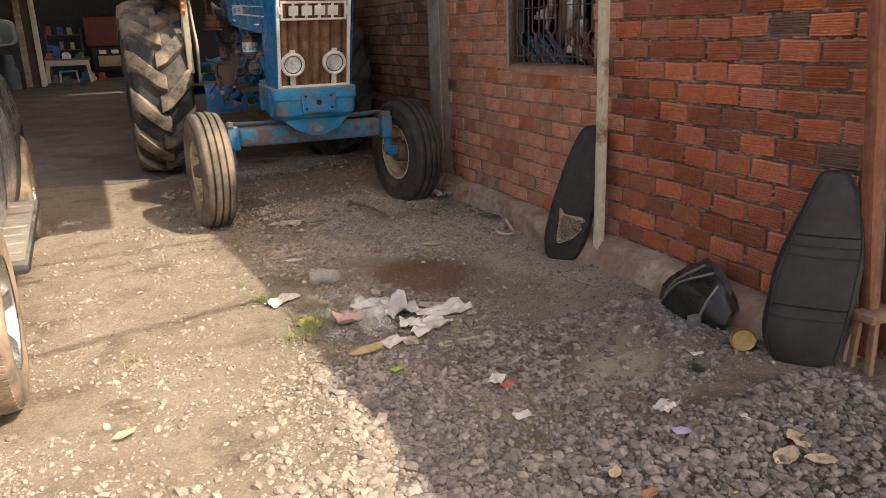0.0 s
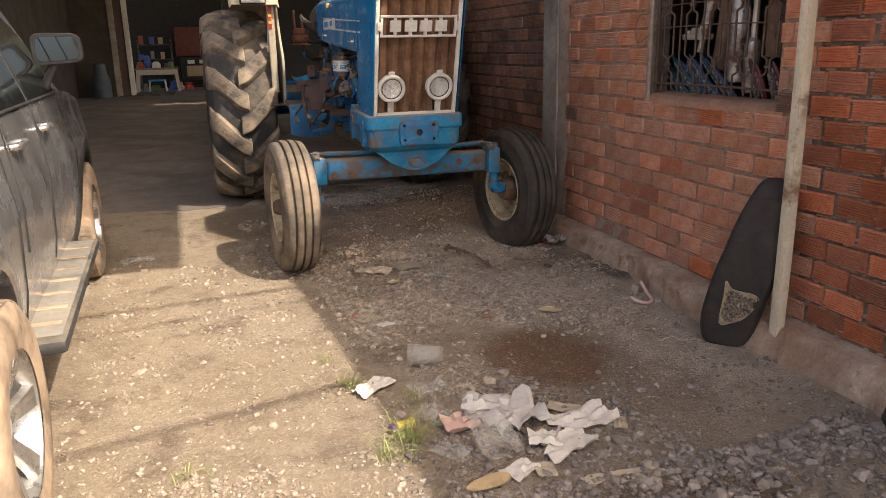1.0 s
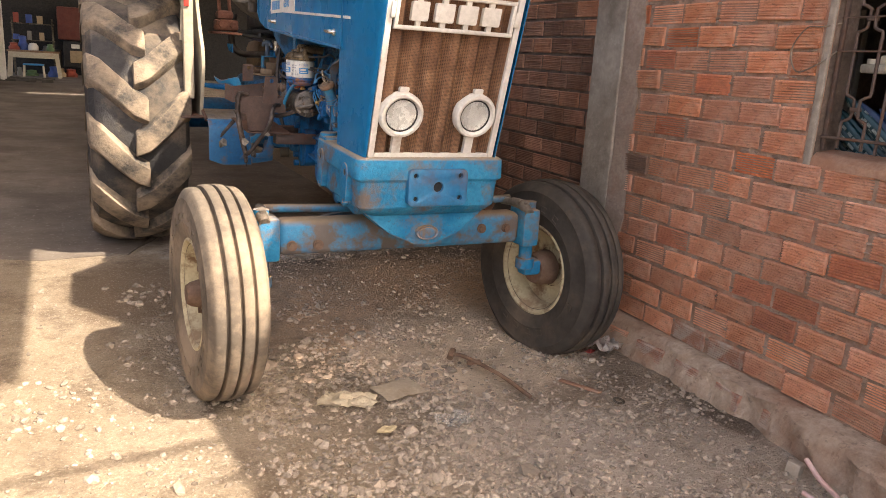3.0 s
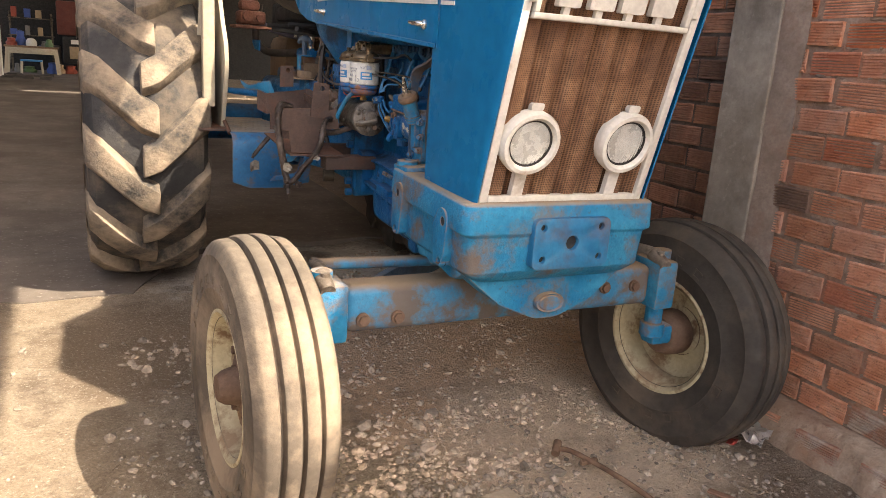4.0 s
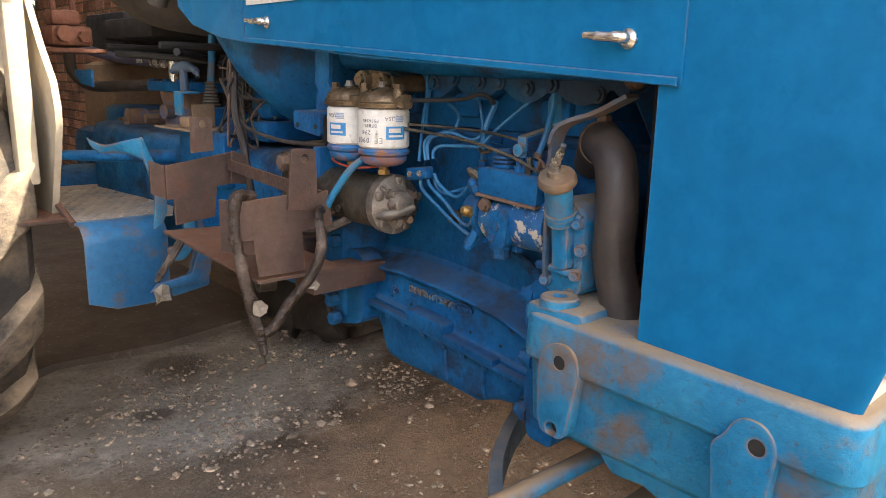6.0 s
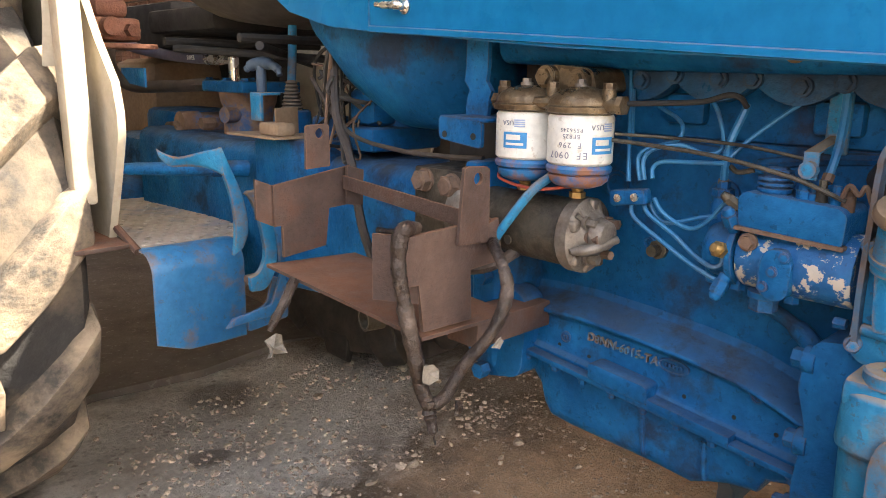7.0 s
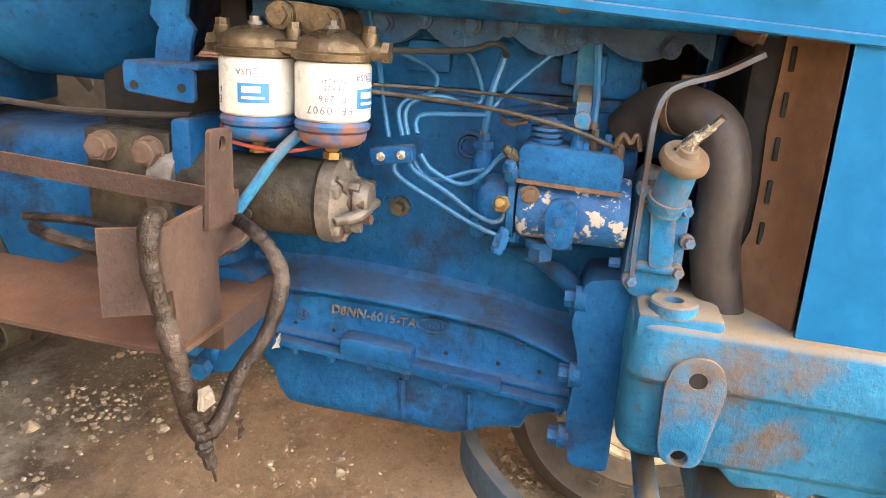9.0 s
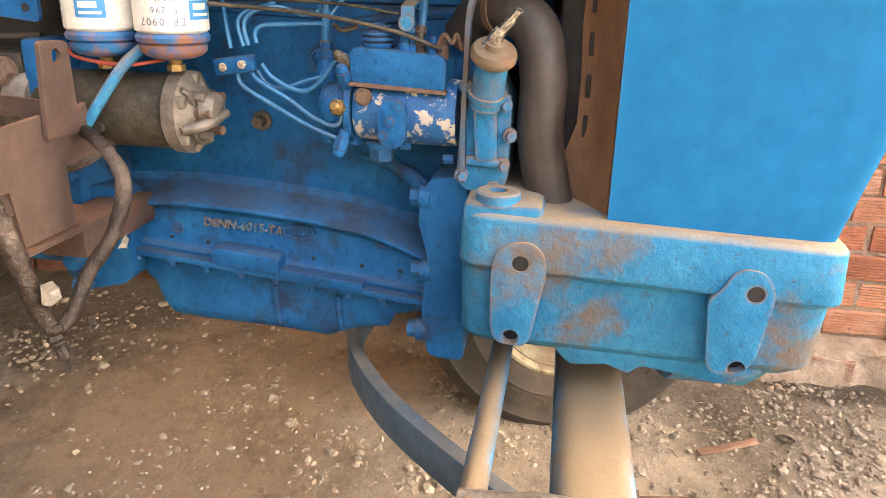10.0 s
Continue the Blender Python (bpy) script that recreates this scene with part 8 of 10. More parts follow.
for i in range(20):
    yy = y0 - 0.06 + (y1 + 0.12 - y0) * i / 19
    j = 0.012 * noise.noise((yy * 6, 2.2, 0))
    rings.append([(WX + 0.002 + j, yy, z0 - 0.022), (WX + 0.006 + j, yy, z0 + 0.010 + j), (WX + 0.03, yy, z0 + 0.03 + j), (WX + 0.128, yy, z0 + 0.045), (WX + 0.128, yy, z0 - 0.022)])
solid("window_sill", loft(B(), rings), surf("brick_dust_mortar", (0.34, 0.17, 0.105), (0.42, 0.26, 0.18), 9, 0.95, bump=0.5), "rough reddish mortar sill under the barred window", "sill", kind="structure")


def window_bars():
    g = thing("window_1", pose(WX + 0.045, 0, 0), "rusty iron window grille with box-shaped loops", "window", kind="structure")
    step = (y1 - y0 - 0.03) / 5
    for i in range(5):
        c = y0 + 0.015 + step * (i + 0.5)
        for s in (-1, 1):
            bm = B()
            pts, z = [], z0 + 0.06
            pts.append((0, c + s * 0.05, z))
            zz = 1.215
            while zz < z1 + 0.2:
                for dz, d in ((0.0, 0.052), (0.035, 0.050), (0.05, 0.018), (0.115, 0.016), (0.13, 0.05), (0.17, 0.052), (0.26, 0.052)):
                    pts.append((0.004 * s, c + s * d, zz + dz))
                zz += 0.32
            tube(bm, [p for p in pts if p[2] < z1], 0.0062, 6, 2)
            part("loop_bar", bm, M_bar, g)
        for zz in (1.295, 1.615, 1.935, 2.255):
            part("tie", bx(B(), (-0.008, c - 0.02, zz - 0.007), (0.008, c + 0.02, zz + 0.007), 0.002), M_bar, g)
    for yy in (y0 + 0.012, y1 - 0.012):
        part("side_bar", bx(B(), (-0.007, yy - 0.008, z0 + 0.045), (0.007, yy + 0.008, z1 - 0.002), 0.002), M_bar, g)
    for i in range(1, 5):
        part("upright_bar", tube(B(), [(0.002, y0 + 0.015 + step * i + random.uniform(-.006, .006), z0 + 0.05), (0.004, y0 + 0.015 + step * i, 1.8), (0, y0 + 0.015 + step * i, z1 - 0.002)], 0.0058, 6, 3), M_bar, g)
    for zz, r in ((1.185, 0.006), (1.5, 0.0035), (1.62, 0.003), (2.1, 0.0055)):
        part("cross_bar", tube(B(), [(-0.007, y0 + 0.002, zz), (-0.009, (y0 + y1) / 2, zz + 0.006), (-0.007, y1 - 0.002, zz)], r, 6, 3), M_bar, g)


random.seed(11)
window_bars()
# a bent wire tied round the grille and the jamb
solid("tie_wire", tube(B(), [(WX + 0.03, 5.09, 1.60), (WX - 0.012, 5.14, 1.585), (WX - 0.014, 5.205, 1.58), (WX - 0.012, 5.26, 1.50), (WX - 0.013, 5.22, 1.42), (WX - 0.012, 5.13, 1.45), (WX + 0.03, 5.09, 1.50)], 0.003, 6, 5), M_wire, "thin rusty wire tied round the window jamb", "wire")

# shelf with old exhaust pipes and packed parts behind the bars
shelf = thing("steel_shelf", pose(2.62, 4.55, 0.149), "grey steel shelf full of old spare parts", "shelf")
for zz in (0.90, 1.56):
    part("shelf_board", bx(B(), (-0.22, -0.85, zz), (0.28, 0.95, zz + 0.035), 0.004), M_shelf_metal, shelf)
for xx in (-0.2, 0.26):
    for yy in (-0.83, 0.93):
        part("shelf_post", bx(B(), (xx - 0.018, yy - 0.018, 0), (xx + 0.018, yy + 0.018, 2.3), 0.003), M_shelf_metal, shelf)
GR = "old parts on the shelf"


def pipe_thing(name, pts, r, material, label):
    solid(name, tube(B(), pts, r, 20, 6), material, label, "exhaust pipe", GR)


pipe_thing("exhaust_pipe", [(2.50, 5.00, 1.36), (2.52, 4.955, 1.6), (2.54, 4.915, 1.85), (2.55, 4.87, 2.2)], [0.022, 0.034, 0.034, 0.03], M_muffler, "long plated exhaust pipe leaning on the shelf")
pipe_thing("exhaust_pipe", [(2.54, 4.86, 1.26), (2.55, 4.845, 1.5), (2.57, 4.83, 1.9), (2.57, 4.8, 2.2)], [0.05, 0.045, 0.042, 0.03], M_muffler_rust, "sooty dark exhaust pipe leaning on the shelf")
pipe_thing("muffler", [(2.47, 4.62, 1.20), (2.48, 4.635, 1.42), (2.50, 4.66, 1.66), (2.52, 4.68, 2.0), (2.52, 4.68, 2.25)], [0.05, 0.052, 0.056, 0.05, 0.03], M_muffler, "large plated muffler eaten by brown rust")
pipe_thing("exhaust_pipe", [(2.48, 4.50, 1.15), (2.48, 4.52, 1.38), (2.50, 4.54, 1.46), (2.52, 4.54, 2.1)], [0.05, 0.042, 0.018, 0.018], M_muffler, "tapered plated tailpipe with a thin neck")
pipe_thing("muffler", [(2.56, 4.43, 1.33), (2.57, 4.44, 1.5), (2.58, 4.46, 1.9), (2.58, 4.47, 2.2)], [0.055, 0.06, 0.06, 0.05], M_muffler_rust, "fat muffler coated in red-brown rust")
bm = B()
for i in range(7):
    r = 0.075 + 0.006 * math.sin(i * 2.1)
    pts = [(2.50 + 0.004 * i, 5.12 + r * math.cos(a), 1.92 + r * 1.1 * math.sin(a)) for a in [2 * math.pi * k / 14 for k in range(15)]]
    tube(bm, pts, 0.0055, 5, 2)
solid("wire_coil", bm, M_wire, "coil of grey cable hung behind the bars", "cable", GR)
bm = B()
bx(bm, (2.47, 4.96, 1.43), (2.56, 5.15, 1.465), 0.008)
bx(bm, (2.48, 5.0, 1.46), (2.54, 5.08, 1.50), 0.01)
cyl(bm, (2.49, 4.98, 1.46), (2.49, 4.98, 1.51), 0.014, n=12)
cyl(bm, (2.50, 5.12, 1.46), (2.50, 5.12, 1.485), 0.02, n=12)
solid("carburettor", bm, M_dirty_white, "dirty white cast part lying on the packs", "spare part", GR)
pipe_thing("rubber_boot", [(2.40, 4.24, 1.62), (2.47, 4.20, 1.56), (2.52, 4.17, 1.5)], [0.02, 0.07, 0.085], M_rubber, "dark rubber funnel-shaped boot")
solid("ring", lathe(B(), [(0.028, -0.006), (0.038, -0.006), (0.038, 0.006), (0.028, 0.006)], (2.40, 4.21, 1.44), (1, 0.6, 0.1), 20, True), M_iron, "small iron ring hung behind the bars", "ring", GR)


def pack(y, z, slant, length, material, label, cat):
    """A slim printed pack standing slanted among its neighbours."""
    bm = B()
    rings = []
    for i in range(7):
        t = i / 6
        w = 0.022 * (1 - 0.75 * abs(2 * t - 1) ** 4)
        rings.append([(w * 0.8 * math.cos(a), w * math.sin(a), length * t) for a in [2 * math.pi * k / 10 for k in range(10)]])
    loft(bm, rings)
    ob = solid("pack", bm, material, label, cat, GR, m=pose(2.46 + 0.02 * math.sin(y * 40), y, z, 0, 0, 0) @ pose(0, 0, 0, slant, -14, 0))
    bars = B()
    t = 0.16
    while t < 0.85:
        l = random.uniform(0.05, 0.1)
        bx(bars, (-0.0188, -0.006, length * t), (-0.0165, 0.006, length * (t + l)))
        t += l + random.uniform(0.02, 0.06)
    tagged(part("printing", bars, M_pack_print, ob, smooth=0), kind="stuff")


for i in range(20):
    teal = i > 8
    pack(4.52 + 0.034 * i, 1.085, -46 + random.uniform(-5, 5), random.uniform(0.30, 0.38), M_pack_teal if teal else M_pack_blue, "slim teal printed pack standing slanted" if teal else "slim navy printed pack standing slanted", "pack")
for i in range(9):
    pack(4.10 + 0.038 * i, 1.085, -14 + random.uniform(-8, 8), random.uniform(0.2, 0.27), M_pack_red, "dark red printed pack standing on the shelf", "pack")

# ---- things along the wall ----
M_vinyl = surf("worn_black_vinyl", (0.022, 0.021, 0.021), (0.034, 0.032, 0.031), 5, 0.55, stain=(0.085, 0.072, 0.06), stain_scale=4, stain_lo=0.5, stain_hi=0.8, stain_amt=0.55, bump=0.25, bump_scale=220)
M_vinyl_old = surf("chafed_grey_vinyl", (0.022, 0.019, 0.017), (0.036, 0.031, 0.027), 6, 0.75, stain=(0.09, 0.072, 0.058), stain_scale=5, stain_lo=0.5, stain_hi=0.8, stain_amt=0.5, bump=0.3, bump_scale=150)
M_foam = surf("yellowed_foam", (0.30, 0.23, 0.13), (0.44, 0.36, 0.23), 25, 0.95, bump=0.5)
M_crumbs = surf("grey_foam_crumbs", (0.09, 0.07, 0.055), (0.34, 0.28, 0.22), 60, 0.95, bump=0.3, island=0.4)
M_bag = surf("black_plastic_bag", (0.012, 0.012, 0.013), (0.02, 0.02, 0.02), 9, 0.35, dust=(0.16, 0.13, 0.10), dust_amt=0.4, bump=0.2, bump_scale=40)
M_redwood = surf("red_brown_timber", (0.20, 0.075, 0.042), (0.30, 0.125, 0.07), 5, 0.8, stain=(0.07, 0.035, 0.025), stain_scale=3, stain_amt=0.7, bump=0.25, bump_scale=30, stretch=(10, 10, 1))
M_steel_rod = surf("grey_steel_rod", (0.34, 0.33, 0.31), (0.46, 0.45, 0.42), 12, 0.4, 0.7, bump=0.1)


def leaning_seat(name, centres, axis, depth, material, label, seam):
    """A motorcycle seat standing on its broad end: rings of (x, y, z, half width)."""
    w = Vector(axis).normalized()
    n = Vector((w.y, -w.x, 0))
    ob = thing(name, pose(centres[0][0], centres[0][1], centres[0][2]), label, "seat")
    o = Vector(centres[0][:3])
    line = cr([Vector((hw, 0, 0)) for *_, hw in centres], 4)
    mids = cr([Vector(c[:3]) for c in centres], 4)
    bm, rings = B(), []
    for c, h in zip(mids, line):
        h = max(0.004, h.x)
        d = depth * min(1, h / 0.10) ** 0.7
        ring = []
        for k in range(28):
            a = 2 * math.pi * k / 28
            ca, sa = math.cos(a), math.sin(a)
            u = h * abs(ca) ** 0.62 * (1 if ca >= 0 else -1)
            v = d * abs(sa) ** (0.75 if sa < 0 else 0.5) * (1 if sa >= 0 else -1)
            j = 1 + 0.035 * noise.noise((c.z * 7, ca * 1.5, sa * 1.5))
            ring.append(c - o + w * u * j + n * v * (j if sa > 0 else 0.6) )
        rings.append(ring)
    loft(bm, rings)
    part("cover", bm, material, ob, smooth=60)
    for k0 in (3, 11):
        part("seam", tube(B(), [r[k0] + (r[k0] - (c - o)) * 0.012 for r, c in zip(rings[2:-2:3], mids[2:-2:3])], 0.0035, 6, 3), material, ob)
    for z in seam:
        i = min(range(len(mids)), key=lambda q: abs(mids[q].z - z))
        part("pleat", tube(B(), [rings[i][k] + n * 0.001 for k in range(3, 12)], 0.003, 5, 2), material, ob)
    return ob, o, rings, mids, w, n


leaning_seat("motorcycle_seat", [(2.07, 2.20, -0.005, 0.06), (2.065, 2.20, 0.02, 0.125), (2.06, 2.20, 0.12, 0.155), (2.085, 2.20, 0.30, 0.163), (2.12, 2.20, 0.46, 0.155), (2.15, 2.20, 0.62, 0.118), (2.15, 2.20, 0.745, 0.075), (2.14, 2.20, 0.785, 0.045), (2.14, 2.20, 0.795, 0.01)],
             (0.644, -0.765, 0), 0.075, M_vinyl, "long black vinyl motorcycle seat standing on end", (0.2, 0.235, 0.27, 0.47, 0.5, 0.53, 0.56))
torn, o, rings, mids, w, n = leaning_seat("motorcycle_seat", [(1.985, 3.94, -0.01, 0.05), (1.99, 3.94, 0.015, 0.10), (2.0, 3.93, 0.10, 0.128), (2.03, 3.91, 0.275, 0.14), (2.07, 3.88, 0.45, 0.138), (2.11, 3.87, 0.62, 0.118), (2.135, 3.86, 0.75, 0.085), (2.14, 3.86, 0.80, 0.05), (2.14, 3.86, 0.81, 0.01)],
             (0.627, -0.78, 0), 0.07, M_vinyl_old, "torn chafed motorcycle seat with crumbling foam", (0.72,))
# the tear: foam behind curled vinyl edges
c0 = Vector((2.02, 3.915, 0.21)) - o + n * 0.072
tear = [(-0.055, 0.115), (-0.02, 0.085), (0.02, 0.075), (0.09, 0.062), (0.105, 0.02), (0.06, -0.055), (0.01, -0.085), (-0.035, -0.09), (-0.045, 0.0)]


def on_seat(a, b, up=0.0):
    z = c0.z + b
    return Vector((c0.x, c0.y, z)) + w * a + n * (up - 2.6 * a * a + 0.006) + Vector((0.14, -0.11, 0)) * b * 0.9


bm = B()
ring = [bm.verts.new(on_seat(a, b, 0.002)) for a, b in tear]
mid = bm.verts.new(on_seat(0.02, 0.0, -0.004))
for i in range(len(ring)):
    bm.faces.new((mid, ring[i], ring[(i + 1) % len(ring)]))
part("foam", bm, M_foam, torn, "yellowed foam in the tear", thick=0.006)
bm = B()
random.seed(3)
for i in range(520):
    a, b = random.uniform(-0.035, 0.085), random.uniform(-0.075, 0.075)
    if b > 0.07 - a * 0.3 or b < -0.085 + abs(a) * 0.8:
        continue
    p = on_seat(a, b, random.uniform(0.0, 0.016))
    g = bmesh.ops.create_icosphere(bm, subdivisions=1, radius=random.uniform(0.004, 0.009), matrix=Matrix.Translation(p))
    for v in g["verts"]:
        v.co = p + (v.co - p) * random.uniform(0.6, 1.3)
tagged(part("foam_crumb", bm, M_crumbs, torn), "grey foam crumbs", kind="stuff")
bm = B()
tube(bm, [on_seat(a, b, 0.005 + 0.005 * (i % 2)) for i, (a, b) in enumerate(tear + tear[:1])], 0.0032, 6, 3, wob=0.6)
part("torn_edge", bm, surf("frayed_edge", (0.26, 0.21, 0.15), (0.42, 0.36, 0.28), 30, 0.9, bump=0.3), torn, "pale frayed edge of the tear")

# cream square post
bm = B()
rings = []
for z, x, y in ((-0.03, 2.10, 3.725), (0.4, 2.10, 3.722), (0.9, 2.098, 3.72), (1.5, 2.092, 3.72), (3.0, 2.085, 3.72), (3.405, 2.083, 3.72)):
    rings.append([(x + a, y + b, z) for a, b in rounded([(-0.024, -0.024), (0.024, -0.024), (0.024, 0.024), (-0.024, 0.024)], 0.004, 2)])
post = thing("steel_post", pose(0, 0, 0), "flaking cream square steel post with a rusty foot", "post", kind="structure")
part("tube", loft(bm, rings), M_post, post)
bm = B()
bx(bm, (2.058, 3.683, -0.04), (2.142, 3.767, 0.05), 0.012)
part("foot", bm, M_muffler_rust, post, "rusted foot")

# timber frame at the wall's end
def beam(a, b, w, d, material, name, label, cat="timber"):
    bm = B()
    a, b = Vector(a), Vector(b)
    steps = 8
    rings = []
    for i in range(steps + 1):
        p = a.lerp(b, i / steps) + Vector((0.004 * noise.noise((i, a.x * 9, 0)), 0.004 * noise.noise((i, a.x * 9, 5)), 0))
        rings.append([p + Vector(q) for q in ((-w / 2, -d / 2, 0), (w / 2, -d / 2, 0), (w / 2, d / 2, 0), (-w / 2, d / 2, 0))])
    return solid(name, loft(bm, rings), material, label, cat, bevel=0.003)


beam((2.275, 2.06, 0.03), (2.045, 2.06, 1.75), 0.055, 0.05, M_redwood, "timber_post", "red-brown timber post leaning at the wall's end")
beam((2.38, 2.05, 0.02), (2.20, 2.05, 1.7), 0.05, 0.05, M_redwood, "timber_post", "red-brown timber post leaning at the wall's end")
trestle = thing("wooden_trestle", pose(2.27, 2.02, 0.0), "small rough wooden trestle by the wall's end", "trestle")
part("top", bx(B(), (-0.115, -0.05, 0.215), (0.13, 0.05, 0.25), 0.004), M_wood, trestle)
for x0, x1 in ((-0.08, -0.09), (0.085, 0.10)):
    for s in (-0.035, 0.035):
        part("leg", tube(B(), [(x0, s, 0.215), (x1, s * 1.2, -0.03)], 0.017, 4, 2), M_wood, trestle)
for i, (p, q) in enumerate((((2.30, 1.93, 0.035), (2.62, 2.35, 0.05)), ((2.38, 1.96, 0.035), (2.72, 2.3, 0.06)))):
    solid("steel_pipe", lathe(B(), [(0.012, 0), (0.016, 0), (0.016, 0.5), (0.012, 0.5), (0.012, 0.002)], p, Vector(q) - Vector(p), 14), M_muffler_rust, "short rusty pipe lying on the ground", "pipe", "pipes by the wall")

# crumpled black bag with umbrella rods
bag = thing("black_bag", pose(2.06, 2.80, 0.02), "crumpled black plastic bag round broken umbrella rods", "bag")
bm = B()
rings = []
for i in range(19):
    t = i / 18
    row = []
    for k in range(15):
        a = math.pi * (k / 14)
        ln = -0.23 + 0.47 * t
        env = max(0.02, math.sin(math.pi * (0.08 + 0.84 * t)) ** 0.6)
        fold = 1 + 0.16 * noise.noise((k * 0.9, t * 3.1, 2)) + 0.10 * noise.noise((k * 2.1, t * 9, 5))
        x = -0.15 * math.cos(a) * env * fold
        z = 0.30 * math.sin(a) ** 0.8 * env * fold * (0.75 + 0.35 * step01(-x, -0.1, 0.1) * 0 + 0.25 * step01(x, -0.05, 0.1))
        row.append((x * 0.75 - 0.01, ln + 0.02 * noise.noise((k, t * 5, 9)), max(-0.03, z - 0.03)))
    rings.append(row)
loft(bm, rings, close=False, caps=False)
part("film", bm, M_bag, bag, thick=0.003, smooth=30)
for pts, r in (([(-0.07, 0.20, 0.0), (-0.10, 0.08, 0.14), (-0.08, -0.10, 0.27)], 0.007), ([(-0.10, 0.17, 0.01), (-0.12, 0.03, 0.15), (-0.06, -0.14, 0.24)], 0.006), ([(-0.14, -0.12, -0.01), (-0.12, -0.17, 0.12), (-0.09, -0.2, 0.2)], 0.006)):
    part("rod", tube(B(), pts, r, 8, 5), M_steel_rod, bag, "bent grey metal rod")
part("rod_end", bx(B(), (-0.125, 0.185, -0.03), (-0.06, 0.225, 0.012), 0.006), M_steel_rod, bag, "grey metal end piece")
part("rod_end", bx(B(), (-0.17, -0.14, -0.025), (-0.115, -0.10, 0.04), 0.006), M_steel_rod, bag, "grey metal end piece")
solid("tin_disc", lathe(B(), [(0, 0), (0.05, 0), (0.055, 0.006), (0.055, 0.016), (0.05, 0.018), (0.046, 0.008), (0, 0.008)], (1.935, 2.39, 0.04), (-0.6, -0.35, 0.72), 28), M_brass, "tarnished brass-coloured tin lid", "lid")
bm = B()
bx(bm, (-0.03, -0.028, 0), (0.03, 0.028, 0.045), 0.006)
bx(bm, (-0.038, -0.01, 0.03), (-0.028, 0.01, 0.055), 0.002)
solid("bottle_stopper", bm, M_rubber, "small black plastic stopper on the gravel", "stopper", m=pose(1.645, 2.325, ground_z(1.645, 2.325), 8, -6, 25))

# overhead cables between the roofs: their shadows cross the sunlit yard
ends = []
M_cable = surf("black_cable_sheath", (0.02, 0.02, 0.02), (0.03, 0.03, 0.03), 10, 0.6, bump=0)
for a, b, r in (((-0.92, 3.86), (-0.34, 4.0), 0.021), ((-1.1, 5.49), (-0.24, 5.6), 0.018), ((-1.1, 5.15), (-0.3, 5.3), 0.012)):
    slope = (b[1] - a[1]) / (b[0] - a[0])
    line = [Vector((x + 0.50 * 4.9, a[1] + slope * (x - a[0]) - 0.665 * 4.9, 4.9 + 0.03 * math.cos(x))) for x in (-6.0, -3.0, -1.5, 0.0, 1.5, 3.0)]
    ends.append((line[0], line[-1]))
    solid("overhead_cable", tube(B(), line, r, 8, 4), M_cable, "black cable strung over the yard", "cable", "overhead cables")
for k in (0, 1):
    x, z = ends[0][k].x, ends[0][k].z
    ys = sorted(e[k].y for e in ends)
    pole = thing("cable_pole", pose(x, (ys[0] + ys[-1]) / 2, 0), "weathered timber pole carrying cables", "pole", "cable poles")
    part("pole_shaft", lathe(B(), [(0.10, -0.3), (0.095, 0.0), (0.075, z + 0.25), (0.0, z + 0.26)], (0, 0, 0), (0, 0, 1), 18), M_wood, pole)
    half = (ys[-1] - ys[0]) / 2 + 0.15
    part("crossarm", bx(B(), (-0.04, -half, z - 0.09), (0.04, half, z + 0.004), 0.006), M_wood, pole)

# ---- litter on the ground ----
def film_mat(name, col, alpha, rough=0.35):
    m = surf(name, col, tuple(0.9 * c for c in col), 12, rough, stain=tuple(0.5 * c for c in col), stain_scale=9, stain_amt=0.5, bump=0.3, bump_scale=30)
    m.node_tree.nodes["Principled BSDF"].inputs["Alpha"].default_value = alpha
    return m


M_clear = film_mat("cloudy_clear_plastic", (0.52, 0.50, 0.46), 0.24)
M_film = film_mat("white_plastic_film", (0.62, 0.59, 0.56), 0.75, 0.4)
M_pink = film_mat("pinkish_plastic_film", (0.62, 0.42, 0.36), 0.8, 0.4)
M_paper = surf("soiled_white_paper", (0.52, 0.485, 0.44), (0.62, 0.585, 0.54), 12, 0.9, stain=(0.38, 0.30, 0.22), stain_scale=9, stain_amt=0.6, bump=0.1)
M_card = surf("grey_brown_card", (0.34, 0.28, 0.21), (0.44, 0.37, 0.28), 10, 0.9, stain=(0.2, 0.15, 0.1), stain_scale=7, bump=0.2)
M_leaf_dry = surf("dry_leaf", (0.42, 0.33, 0.19), (0.52, 0.43, 0.28), 20, 0.85, bump=0.2)
M_leaf_brown = surf("brown_leaf", (0.26, 0.13, 0.06), (0.34, 0.18, 0.09), 20, 0.85, bump=0.2)
M_insole = surf("tan_insole", (0.38, 0.27, 0.15), (0.46, 0.34, 0.2), 10, 0.85, stain=(0.12, 0.07, 0.04), stain_scale=9, stain_amt=0.7, bump=0.1)
M_yellow = surf("yellow_wrapper", (0.70, 0.52, 0.05), (0.75, 0.60, 0.10), 10, 0.4, stain=(0.5, 0.4, 0.3), stain_scale=12, bump=0.1)
M_purple = surf("violet_wrapper", (0.10, 0.03, 0.12), (0.2, 0.1, 0.3), 10, 0.5, bump=0.1)
M_green_bit = surf("green_wrapper", (0.22, 0.30, 0.04), (0.30, 0.36, 0.08), 10, 0.6, bump=0.1)
M_red_bit = surf("red_wrapper", (0.42, 0.06, 0.05), (0.5, 0.1, 0.08), 10, 0.6, bump=0.1)
M_foil = surf("silver_foil", (0.62, 0.60, 0.58), (0.72, 0.70, 0.68), 14, 0.35, 0.6, bump=0.4, bump_scale=40)
